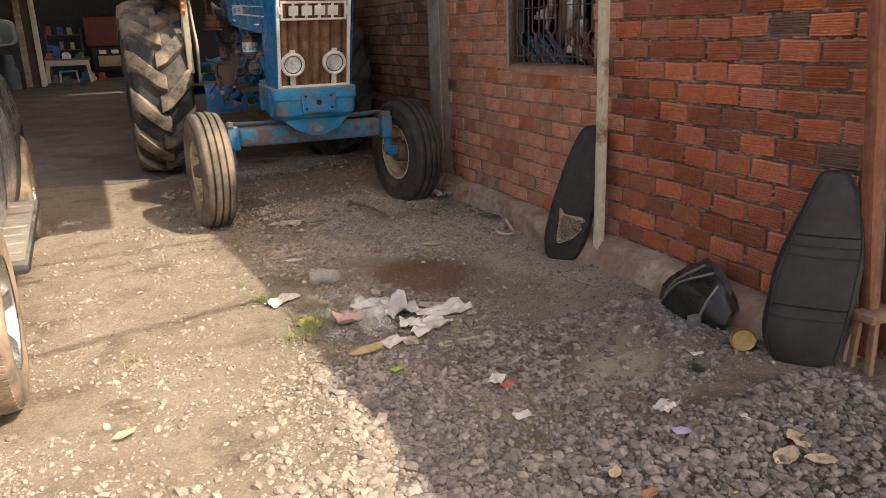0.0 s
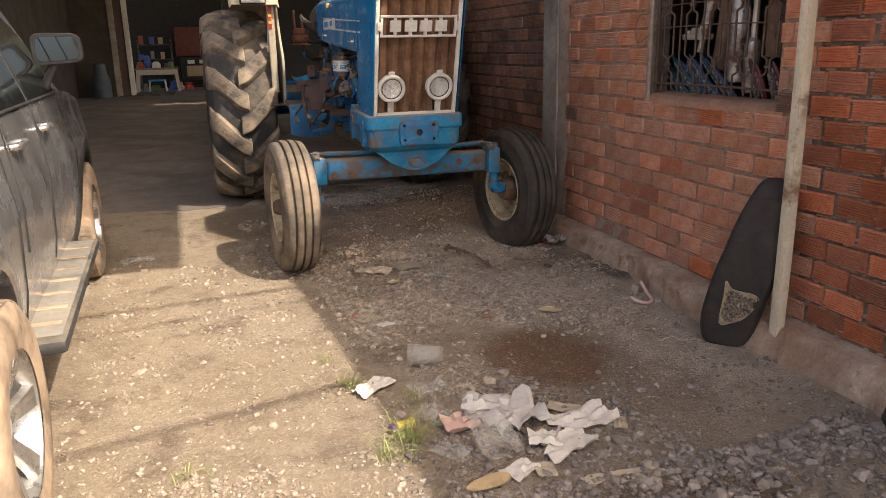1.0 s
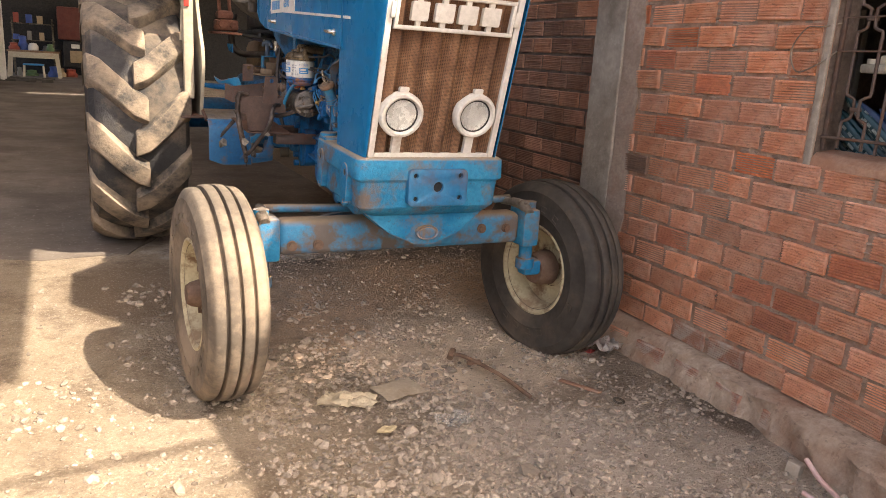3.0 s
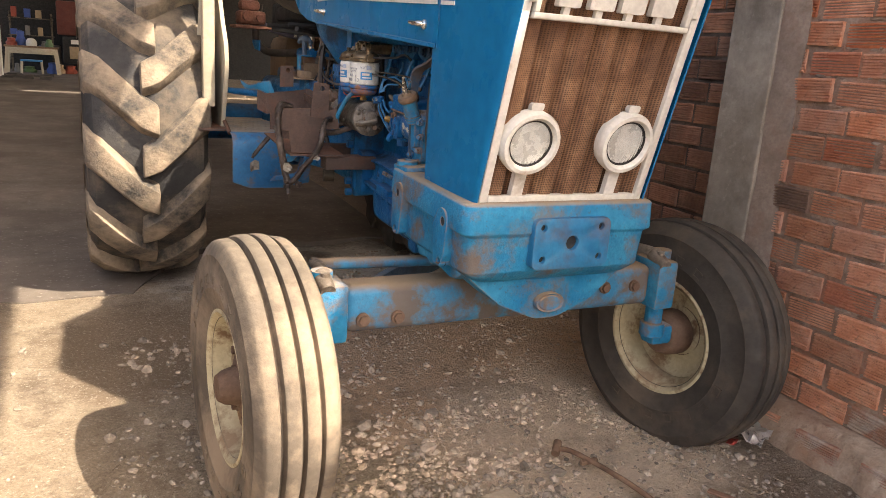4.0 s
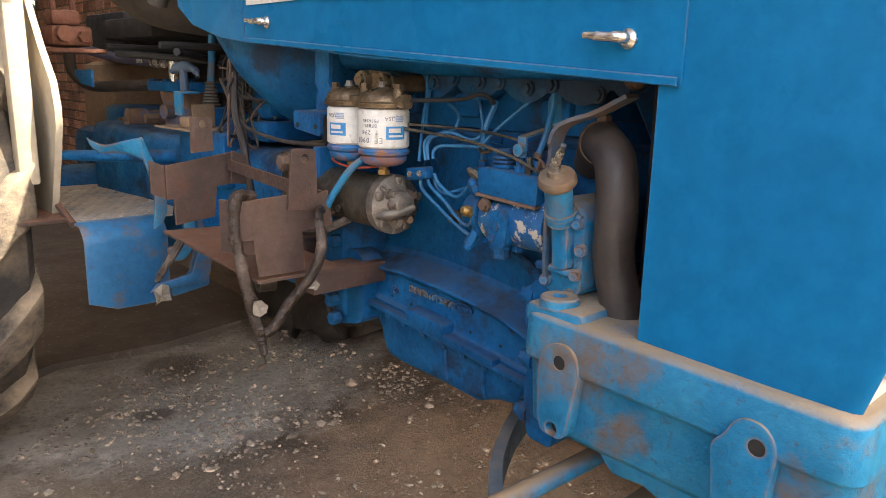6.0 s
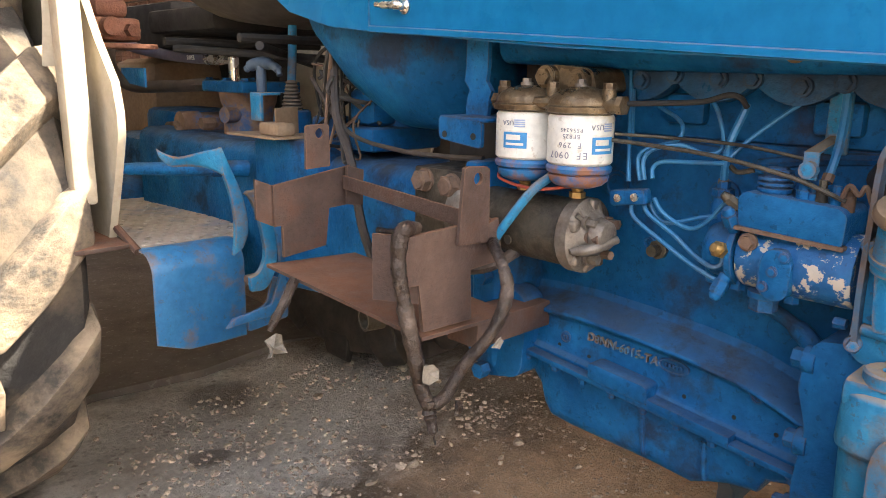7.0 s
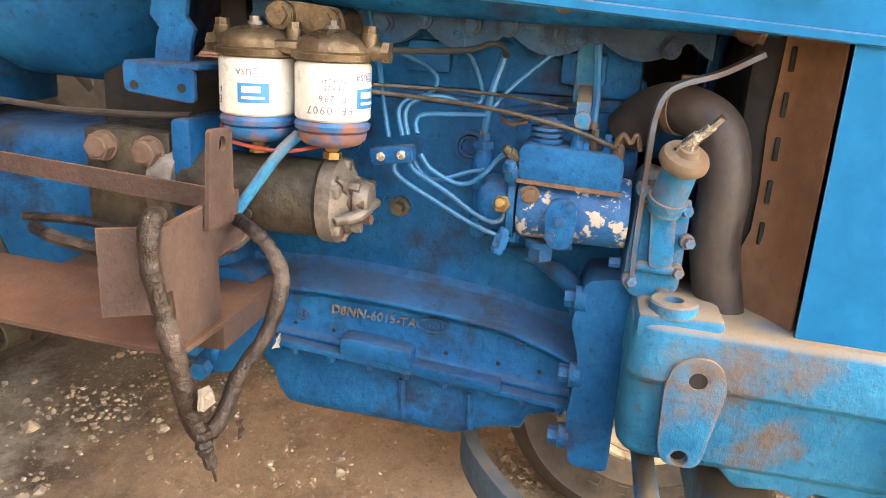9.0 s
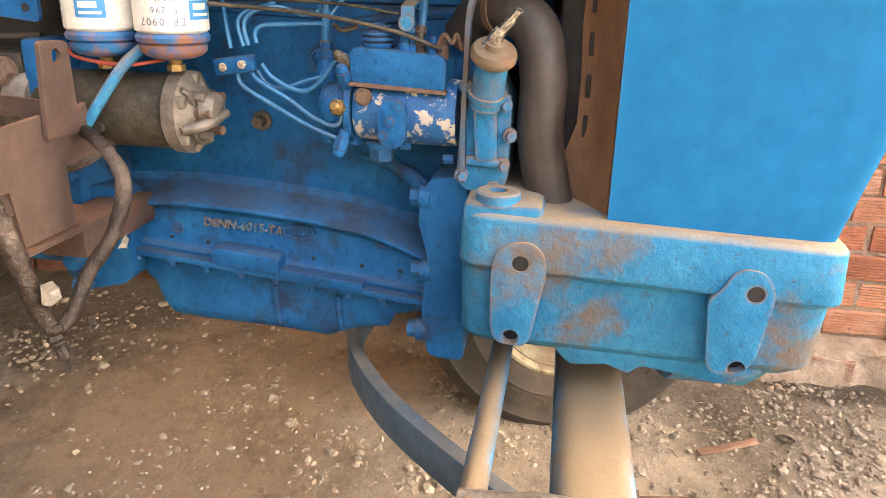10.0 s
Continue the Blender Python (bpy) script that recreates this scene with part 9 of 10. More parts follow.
M_pink_tube = surf("pink_plastic_pipe", (0.62, 0.40, 0.38), (0.68, 0.47, 0.44), 10, 0.45, stain=(0.6, 0.58, 0.55), stain_scale=5, bump=0.05)
random.seed(21)


def scrap(name, x, y, l, wd, rz, material, label, cat, crumple=0.2, ragged=0.2, lift=0.006, thick=0.002, curl=0.0, leaf=False, n=9):
    """A thin loose piece of sheet lying on the ground, creased and curled."""
    sd = random.uniform(0, 90)
    bm = B()
    cells = {}
    for i in range(n + 1):
        for j in range(n + 1):
            u, v = 2 * i / n - 1, 2 * j / n - 1
            if leaf:
                v *= max(0.05, math.cos(u * 1.45) ** 0.8)
            k = 1 + ragged * noise.noise((math.atan2(v, u) * 1.6 + sd, sd, 0.5)) * max(abs(u), abs(v))
            cells[i, j] = bm.verts.new((u * l / 2 * k, v * wd / 2 * k,
                                        0.7 * crumple * wd * abs(noise.noise((u * 1.4 + sd, v * 1.4, 0))) + 0.22 * crumple * wd * abs(noise.noise((u * 4 + sd, v * 4, 3))) + curl * (u * u + v * v)))
    for i in range(n):
        for j in range(n):
            bm.faces.new((cells[i, j], cells[i + 1, j], cells[i + 1, j + 1], cells[i, j + 1]))
    return solid(name, bm, material, label, cat, m=pose(x, y, ground_z(x, y) + lift, 0, 0, rz), thick=thick, smooth=35)


def cup(x, y, rz, label, r=0.048, h=0.12):
    bm = B()
    lathe(bm, [(0.0, 0.0), (r * 0.72, 0.0), (r * 0.75, 0.004), (r, h), (r * 1.06, h + 0.002), (r * 1.06, h + 0.006), (r * 0.96, h + 0.004), (r * 0.70, 0.006), (0, 0.006)], (0, 0, 0), (1, 0, 0.0), 28)
    for v in bm.verts:
        v.co.z *= 0.85
    solid("plastic_cup", bm, M_clear, label, "cup", m=pose(x, y, ground_z(x, y) + r * 0.9, 0, 4, rz))


cup(0.63, 4.22, 150, "crushed clear plastic cup lying on the gravel", 0.062, 0.15)
scrap("plastic_film", 0.50, 3.98, 0.16, 0.10, 10, M_clear, "cloudy scrap of clear plastic film", "plastic film", 0.5)
scrap("plastic_film", 0.44, 3.73, 0.12, 0.14, 40, M_clear, "cloudy scrap of clear plastic film", "plastic film", 0.7)
scrap("plastic_film", 0.55, 3.63, 0.20, 0.15, 5, M_pink, "pinkish crumpled plastic wrapper", "wrapper", 0.6, lift=0.012)
scrap("plastic_film", 0.72, 3.60, 0.27, 0.24, 15, M_film, "large crumpled white plastic film", "plastic film", 0.45, 0.3, 0.02, n=14)
scrap("plastic_film", 0.66, 3.70, 0.20, 0.14, -20, M_film, "crumpled white plastic film with folded edge", "plastic film", 0.7, 0.3, 0.03)
bm = B()
rings = []
for rr, z in ((0.05, 0.0), (0.055, 0.004), (0.075, 0.045), (0.082, 0.047), (0.073, 0.043), (0.052, 0.008), (0.048, 0.006)):
    rings.append([(p[0] * 1.25, p[1], z) for p in rounded([(-rr, -rr), (rr, -rr), (rr, rr), (-rr, rr)], rr * 0.5, 4)])
solid("plastic_tray", loft(bm, rings), M_clear, "clear plastic food tray lying tilted", "tray", m=pose(0.57, 3.43, ground_z(0.57, 3.43) + 0.03, 40, 10, 25))
scrap("plastic_film", 0.43, 3.46, 0.13, 0.10, -50, M_clear, "cloudy scrap of clear plastic film", "plastic film", 0.5)
scrap("paper", 1.0, 3.50, 0.27, 0.15, 8, M_paper, "crumpled white paper sheet", "paper", 0.45, 0.4, 0.01, n=12)
scrap("paper", 0.85, 3.34, 0.22, 0.13, 20, M_paper, "crumpled soiled white paper", "paper", 0.4, 0.5, 0.01)
scrap("paper", 0.78, 3.40, 0.10, 0.12, 70, M_paper, "folded scrap of white paper", "paper", 0.6, 0.3, 0.012)
scrap("paper", 0.62, 3.25, 0.13, 0.09, 30, M_paper, "torn scrap of soiled paper", "paper", 0.4)
scrap("paper", 0.70, 3.22, 0.09, 0.07, 80, M_card, "torn scrap of brown card", "card", 0.3)
scrap("paper", 0.27, 4.09, 0.20, 0.10, 35, M_paper, "creased white paper by the grass", "paper", 0.5)
scrap("cardboard", 0.98, 3.62, 0.16, 0.07, -40, M_card, "torn strip of brown card", "card", 0.3)
scrap("cardboard", 1.13, 3.44, 0.09, 0.05, 60, M_card, "torn strip of brown card", "card", 0.3)
scrap("leaf", 0.83, 3.11, 0.11, 0.06, 15, M_card, "flat grey-brown dry leaf", "leaf", 0.2, leaf=True)
scrap("wood_slat", 0.985, 3.11, 0.16, 0.025, -5, M_card, "thin pale wooden slat", "slat", 0.1, 0.1, thick=0.006)
bm = B()
out = [(0.085 * math.cos(a) * (1 + 0.0 * a), 0.032 * math.sin(a) * (1 + 0.22 * math.cos(a))) for a in [2 * math.pi * i / 24 for i in range(24)]]
plate(bm, out, "z", 0, 0.006)
solid("insole", bm, M_insole, "worn tan shoe insole with dark stains", "insole", m=pose(0.48, 3.20, ground_z(0.48, 3.2) + 0.014, 4, -3, 8))
bm = B()
rings = [[(x, r * math.cos(a), 0.8 * r * math.sin(a)) for a in [2 * math.pi * i / 12 for i in range(12)]] for x, r in ((-0.055, 0.012), (-0.045, 0.02), (0.03, 0.022), (0.045, 0.028), (0.052, 0.022), (0.054, 0.006))]
w_ob = solid("wrapper", loft(bm, rings), M_yellow, "yellow tube-shaped sweet wrapper", "wrapper", m=pose(0.30, 3.69, ground_z(0.3, 3.69) + 0.022, 0, 0, 12))
part("wrapper_end", loft(B(), [[(x, r * math.cos(a), 0.8 * r * math.sin(a)) for a in [2 * math.pi * i / 12 for i in range(12)]] for x, r in ((-0.058, 0.010), (-0.05, 0.0215), (-0.03, 0.0225), (-0.026, 0.0215))]), M_purple, w_ob, "violet end")
scrap("wrapper", 0.54, 2.96, 0.055, 0.04, 20, M_green_bit, "small green wrapper scrap", "wrapper", 0.5)
scrap("paper", 0.88, 2.67, 0.09, 0.06, 50, M_paper, "torn white paper with red print", "paper", 0.4)
scrap("paper", 0.90, 2.61, 0.07, 0.04, 20, M_red_bit, "scrap of faded red paper", "paper", 0.4)
scrap("paper", 0.83, 2.36, 0.07, 0.05, 0, M_paper, "small scrap of white paper", "paper", 0.3)
scrap("paper", 1.33, 2.16, 0.10, 0.07, 30, M_paper, "crumpled pinkish white paper", "paper", 0.6)
scrap("paper", 1.28, 2.0, 0.07, 0.05, -15, surf("lilac_tag", (0.34, 0.30, 0.46), (0.42, 0.38, 0.52), 10, 0.7, bump=0.1), "small lilac paper tag", "paper", 0.1)
for x, y, l, wd, rz, mt, lb in ((0.91, 1.89, 0.07, 0.04, 40, M_leaf_dry, "pale dry leaf on the gravel"), (1.45, 1.70, 0.14, 0.07, 20, M_leaf_dry, "pale dry leaf on the gravel"), (1.56, 1.75, 0.12, 0.07, 70, M_leaf_dry, "pale dry leaf on the gravel"),
                               (1.53, 1.63, 0.11, 0.06, -30, M_leaf_dry, "pale dry leaf on the gravel"), (0.94, 1.75, 0.08, 0.04, 10, M_leaf_brown, "curled brown leaf on the gravel"), (-0.56, 2.88, 0.10, 0.05, 35, M_leaf_dry, "bleached dry leaf on sunlit earth"),
                               (1.41, 4.69, 0.13, 0.07, -25, M_leaf_dry, "flat yellowish dry leaf"), (0.72, 5.56, 0.09, 0.05, 15, M_leaf_dry, "flat dry leaf near the wheel"), (1.05, 4.74, 0.08, 0.05, 30, M_leaf_brown, "curled rusty brown leaf")):
    scrap("leaf", x, y, l, wd, rz, mt, lb, "leaf", 0.3, 0.1, 0.01, 0.0015, 0.006, True)
scrap("wrapper", 1.18, 1.63, 0.045, 0.035, 10, M_yellow, "tiny yellow wrapper scrap", "wrapper", 0.4)
scrap("paper", 1.53, 1.95, 0.06, 0.03, 80, M_paper, "small folded white paper", "paper", 0.4)
solid("wire", tube(B(), [(1.80, 2.12, 0.03), (1.83, 2.05, 0.045), (1.80, 1.98, 0.03), (1.86, 1.95, 0.035)], 0.003, 6, 5), M_wire, "thin bent wire on the gravel", "wire")
solid("plastic_strip", bx(B(), (-0.03, -0.012, 0), (0.03, 0.012, 0.008), 0.002), M_paper, "short white plastic strip", "strip", m=pose(1.73, 2.44, ground_z(1.73, 2.44) + 0.004, 0, 3, -10))

scrap("cardboard", 0.90, 5.90, 0.20, 0.15, 12, M_card, "flat scrap of grey cardboard", "card", 0.06, 0.15, 0.015)
scrap("rag", 0.66, 5.87, 0.26, 0.14, -20, surf("dusty_rag", (0.42, 0.35, 0.25), (0.52, 0.45, 0.33), 10, 0.95, bump=0.5, bump_scale=90), "crumpled dusty beige rag", "rag", 0.45, 0.5, 0.006, n=14)
scrap("plastic_film", 1.01, 5.54, 0.14, 0.11, 20, M_clear, "crumpled clear plastic scrap", "plastic film", 0.6)
bm = B()
tube(bm, [(1.26, 6.12, 0.0), (1.30, 6.05, 0.008), (1.37, 5.83, 0.0), (1.40, 5.61, -0.012)], 0.010, 10, 5)
cyl(bm, (1.24, 6.10, -0.01), (1.275, 6.14, 0.012), 0.016, n=14)
bx(bm, (1.29, 6.0, -0.014), (1.36, 6.02, 0.004), 0.004)
solid("iron_rod", bm, M_muffler_rust, "rusty iron rod with a knuckle end", "rod")
scrap("foil_packet", 2.03, 5.93, 0.17, 0.12, 25, M_foil, "crumpled silver foil snack packet", "packet", 0.7, 0.3, 0.03)
scrap("foil_packet", 1.945, 5.94, 0.05, 0.03, 30, M_red_bit, "red corner of a snack packet", "packet", 0.6, 0.3, 0.012)
solid("stick", bx(B(), (-0.105, -0.014, 0), (0.105, 0.014, 0.008), 0.003), surf("reddish_weathered_wood", (0.24, 0.13, 0.085), (0.33, 0.19, 0.13), 8, 0.9, stain=(0.42, 0.33, 0.25), stain_scale=9, bump=0.3, stretch=(1, 9, 9)), "short flat reddish weathered stick", "stick", m=pose(1.675, 5.635, ground_z(1.675, 5.635) + 0.004, 2, -2, -64))
solid("washer", lathe(B(), [(0.016, 0.0), (0.027, 0.0), (0.027, 0.005), (0.016, 0.005)], (0, 0, 0), (0, 0, 1), 20, True), M_iron, "dark iron washer lying on the earth", "washer", m=pose(1.75, 5.45, ground_z(1.75, 5.45) + 0.004, 6, 4, 0))
hook = cr([(1.99, 4.70, 0.08), (1.985, 4.63, 0.04), (1.965, 4.54, 0.025), (1.91, 4.50, 0.025), (1.875, 4.55, 0.025), (1.87, 4.60, 0.03)], 4)
solid("plastic_hook", tube(B(), hook, 0.009, 8, 2), M_pink_tube, "hook-shaped bit of pale pink plastic pipe", "pipe")
scrap("leaf", 0.42, 4.95, 0.13, 0.10, 25, M_card, "pale flat card scrap", "card", 0.1)
scrap("leaf", 0.52, 4.84, 0.15, 0.07, 5, M_paper, "pale leaf-shaped paper scrap", "paper", 0.1, leaf=True)
scrap("wrapper", 0.37, 5.03, 0.05, 0.025, 10, M_red_bit, "tiny red wrapper scrap", "wrapper", 0.5)
scrap("plastic_bag", -0.90, 6.62, 0.22, 0.14, 20, M_clear, "crumpled thin plastic bag", "bag", 0.6, 0.4)
bm = B()
bx(bm, (-0.03, -0.025, 0), (0.03, 0.025, 0.05), 0.008)
solid("cement_lump", bm, M_concrete, "small grey lump of cement", "stone", m=pose(1.99, 4.74, ground_z(1.99, 4.74) - 0.004, 5, 8, 20))


# ---- grass tufts ----
M_grass = surf("dry_green_grass", (0.16, 0.20, 0.06), (0.34, 0.32, 0.12), 3, 0.8, bump=0, island=0.35)
bm = B()
random.seed(5)
for cx, cy, n_b, ln in ((0.156, 4.16, 40, 0.10), (0.32, 3.61, 70, 0.17), (-0.49, 3.59, 26, 0.07), (0.22, 3.5, 40, 0.15), (0.40, 3.9, 25, 0.12), (0.1, 4.45, 18, 0.08)):
    for _ in range(n_b):
        a, l = random.uniform(0, 2 * math.pi), ln * random.uniform(0.5, 1.2)
        x, y = cx + random.gauss(0, 0.03), cy + random.gauss(0, 0.03)
        z = ground_z(x, y)
        d, s = Vector((math.cos(a), math.sin(a), 0)), Vector((-math.sin(a), math.cos(a), 0)) * 0.0016
        p0, p1, p2 = Vector((x, y, z)), Vector((x, y, z + 0.35 * l)) + d * l * 0.35, Vector((x, y, z + random.uniform(0.15, 0.5) * l)) + d * l * 0.9
        v = [bm.verts.new(q) for q in (p0 - s, p0 + s, p1 + s, p1 - s, p2)]
        bm.faces.new(v[:4])
        bm.faces.new((v[3], v[2], v[4]))
solid("grass", bm, M_grass, "thin dry grass tufts in the gravel", "grass", kind="stuff", smooth=0)


# ---- straw and chips ----
def straw():
    rng = random.Random(31)
    vs, fs = [], []
    for _ in range(420):
        if rng.random() < 0.4:
            x, y = rng.uniform(1.6, 2.05), rng.uniform(2.8, 6.0)
        else:
            x, y = rng.uniform(-0.4, 1.9), rng.uniform(1.2, 6.6)
        l, t, a = rng.uniform(0.006, 0.028), rng.uniform(0.0007, 0.0016), rng.uniform(0, 6.28)
        d, n = Vector((math.cos(a), math.sin(a), rng.uniform(-0.1, 0.2))) * l, Vector((-math.sin(a), math.cos(a), 0)) * t
        p = Vector((x, y, ground_z(x, y) + 0.006))
        bend = Vector((0, 0, rng.uniform(0, 0.004))) + n * rng.uniform(-3, 3)
        at = len(vs)
        for q in (p - d, p + bend, p + d):
            vs += [tuple(q - n), tuple(q + n), tuple(q + Vector((0, 0, t * 1.6)))]
        for k in (0, 3):
            fs += [(at + k, at + k + 1, at + k + 4, at + k + 3), (at + k + 1, at + k + 2, at + k + 5, at + k + 4), (at + k + 2, at + k, at + k + 3, at + k + 5)]
    me = bpy.data.meshes.new("straw")
    me.from_pydata(vs, [], fs)
    me.materials.append(surf("dry_straw", (0.22, 0.16, 0.10), (0.40, 0.32, 0.22), 3, 0.9, bump=0, island=0.45))
    tagged(new("straw", me), "scattered dry straw and twigs on the earth", "straw", kind="stuff")


straw()

# ---- far end of the shed ----
def bench_set():
    t = thing("work_table", pose(-2.0, 31.8, 0.0), "pale wooden work table crowded with parts", "table")
    bm = B()
    bx(bm, (-0.75, -0.35, 0.80), (0.75, 0.35, 0.86), 0.01)
    part("tabletop", bm, M_wood, t)
    bm = B()
    bx(bm, (-0.7, -0.34, 0.62), (0.7, -0.31, 0.80), 0.005)
    part("apron", bm, M_cream, t)
    for x in (-0.66, 0.66):
        for y in (-0.28, 0.28):
            bm = B()
            loft(bm, [[(x * (1.12 if k else 1) + a, y + b, z) for a, b in ((-0.05, -0.04), (0.05, -0.04), (0.05, 0.04), (-0.05, 0.04))] for k, z in ((1, 0.0), (0, 0.80))])
            part("leg", bm, M_cream, t)
    c = thing("plastic_chair", pose(-2.0, 31.3, 0.0), "blue seat on a pale frame by the table", "chair")
    bm = B()
    bx(bm, (-0.3, -0.2, 0.40), (0.3, 0.2, 0.45), 0.02)
    part("seat", bm, M_label_blue, c)
    for x in (-0.27, 0.27):
        for y in (-0.17, 0.17):
            bm = B()
            tube(bm, [(x, y, 0.40), (x * 1.1, y * 1.1, 0.0)], 0.025, 8)
            part("leg", bm, M_cream, c)
    bm = B()
    lathe(bm, [(0.001, 0.24), (0.10, 0.22), (0.15, 0.14), (0.16, 0.05), (0.15, 0.0), (0.001, 0.0)], (-2.0, 31.7, 0.862), (0, 0, 1), 20)
    solid("hard_hat", bm, M_white, "white hard hat lying on the table", "helmet")
    rnd = random.Random(3)
    cols = [surf(f"junk_{n}", c, tuple(1.3 * q for q in c), 8, 0.6) for n, c in (("red", (0.25, 0.05, 0.03)), ("blue", (0.03, 0.07, 0.25)), ("grey", (0.15, 0.14, 0.13)), ("green", (0.08, 0.14, 0.06)), ("tan", (0.30, 0.22, 0.13)))]
    spots = [(-2.0, 28.2, 0.862), (-1.75, 28.35, 0.862), (-1.1, 28.3, 0.862), (-0.95, 28.1, 0.862), (-0.75, 29.2, 0.004), (-0.4, 29.3, 0.004), (-0.9, 28.9, 0.004), (-1.95, 29.0, 0.004), (-1.6, 29.1, 0.004)]
    for i, (x, y, z) in enumerate([(x - 0.55, y + 3.5, z) for x, y, z in spots]):
        bm = B()
        h, w = rnd.uniform(0.15, 0.5), rnd.uniform(0.12, 0.3)
        lathe(bm, [(0, 0), (w * 0.7, 0), (w * 0.75, h * 0.3), (w * 0.5, h * 0.6), (w * 0.55, h * 0.9), (0, h)], (x, y, z), (0, 0, 1), rnd.choice((6, 8, 12)))
        solid("machine_part", bm, cols[i % 5], "small greasy machine part stored near the table", "machine part", "parts by the table")
    r = thing("tool_rack", pose(-2.05, 32.9, 0.0), "metal rack with red and white boxes", "rack")
    for x in (-0.6, 0.6):
        bm = B()
        tube(bm, [(x, 0, 0), (x, 0, 1.9)], 0.03, 8)
        part("upright", bm, M_iron, r)
    for z in (0.6, 1.15, 1.7):
        bm = B()
        bx(bm, (-0.65, -0.2, z), (0.65, 0.2, z + 0.03))
        part("shelf", bm, M_iron, r)
    for i in range(9):
        w = rnd.uniform(0.1, 0.2)
        x, z = -2.53 + 0.36 * (i % 3) + rnd.uniform(-0.03, 0.03), (0.632, 1.182, 1.732)[i // 3]
        solid("storage_box", bx(B(), (x - w / 2, 32.8, z), (x + w / 2, 33.0, z + rnd.uniform(0.15, 0.34)), 0.01), rnd.choice(cols), "small box standing on the metal rack", "box", "boxes on the rack")
    b = thing("gas_drum", pose(-3.55, 28.3, 0.0), "dark blue-grey drum standing by the cross wall", "drum")
    bm = B()
    lathe(bm, [(0, 0), (0.28, 0), (0.29, 0.02), (0.28, 0.3), (0.29, 0.31), (0.28, 0.6), (0.2, 0.75), (0.17, 1.1), (0, 1.12)], (0, 0, 0), (0, 0, 1), 24)
    part("drum_body", bm, surf("blue_grey_drum", (0.05, 0.07, 0.09), (0.08, 0.10, 0.12), 5, 0.6), b)
    m = thing("parked_machine", pose(-0.55, 33.3, 0.0), "dark red machine parked in deep shade", "machine")
    bm = B()
    bx(bm, (-0.75, -0.5, 1.25), (0.75, 0.9, 2.35), 0.06)
    part("cab", bm, surf("dull_red_paint", (0.10, 0.022, 0.015), (0.14, 0.035, 0.025), 4, 0.6), m)
    bm = B()
    bx(bm, (-0.6, -0.6, 0.35), (0.6, 0.9, 1.22), 0.05)
    part("engine_hood", bm, M_black, m)
    for x in (-0.22, 0.22):
        bm = B()
        bx(bm, (x - 0.13, -0.64, 0.98), (x + 0.13, -0.601, 1.12), 0.01)
        part("lamp", bm, M_white, m)
    bm = B()
    bx(bm, (-0.4, -0.64, 0.5), (0.4, -0.601, 0.9), 0.01)
    part("grille", bm, cols[4], m)
    for x in (-0.8, 0.8):
        bm = B()
        lathe(bm, [(0.2, -0.12), (0.42, -0.12), (0.45, -0.08), (0.45, 0.08), (0.42, 0.12), (0.2, 0.12)], (x, 0.1, 0.45), (1, 0, 0), 24, True)
        part("wheel", bm, M_rubber, m)
    f = thing("far_tractor", pose(2.3, 38.0, 0.0), "distant red tractor under a white canopy", "tractor")
    bm = B()
    bx(bm, (-0.7, -1.0, 2.35), (0.7, 0.8, 2.43), 0.03)
    part("canopy", bm, M_white, f)
    for x in (-0.6, 0.6):
        bm = B()
        tube(bm, [(x, 0.6, 1.0), (x, 0.6, 2.36)], 0.04, 8)
        part("post", bm, M_black, f)
    bm = B()
    bx(bm, (-0.9, -1.0, 1.1), (-0.5, 0.6, 1.7), 0.08)
    bx(bm, (-0.4, -1.6, 0.7), (0.4, 0.6, 1.4), 0.08)
    part("bodywork", bm, M_red, f)
    for x in (-0.75, 0.75):
        bm = B()
        lathe(bm, [(0.3, -0.2), (0.7, -0.2), (0.75, 0), (0.7, 0.2), (0.3, 0.2)], (x, 0.3, 0.76), (1, 0, 0), 24, True)
        part("wheel", bm, M_rubber, f)


bench_set()

# debris line on the shed floor
bm = B()
for i in range(40):
    rnd = random.Random(i)
    x, y = rnd.uniform(-3.1, -1.6), rnd.uniform(28.6, 30.2)
    bx(bm, (x, y, 0.004), (x + rnd.uniform(0.05, 0.4), y + rnd.uniform(0.03, 0.1), 0.03 + rnd.uniform(0, 0.06)))
solid("floor_scrap", bm, M_rubber, "low scatter of dark scrap on the shed floor", "scrap", kind="stuff", smooth=0)


# ---- trees beyond the shed ----
M_bark = surf("grey_brown_bark", (0.10, 0.075, 0.055), (0.16, 0.125, 0.095), 6, 0.9, bump=0.6, bump_scale=20)
M_leaf = surf("green_leaves", (0.045, 0.10, 0.020), (0.11, 0.19, 0.045), 0.6, 0.55, island=0.4, bump=0)


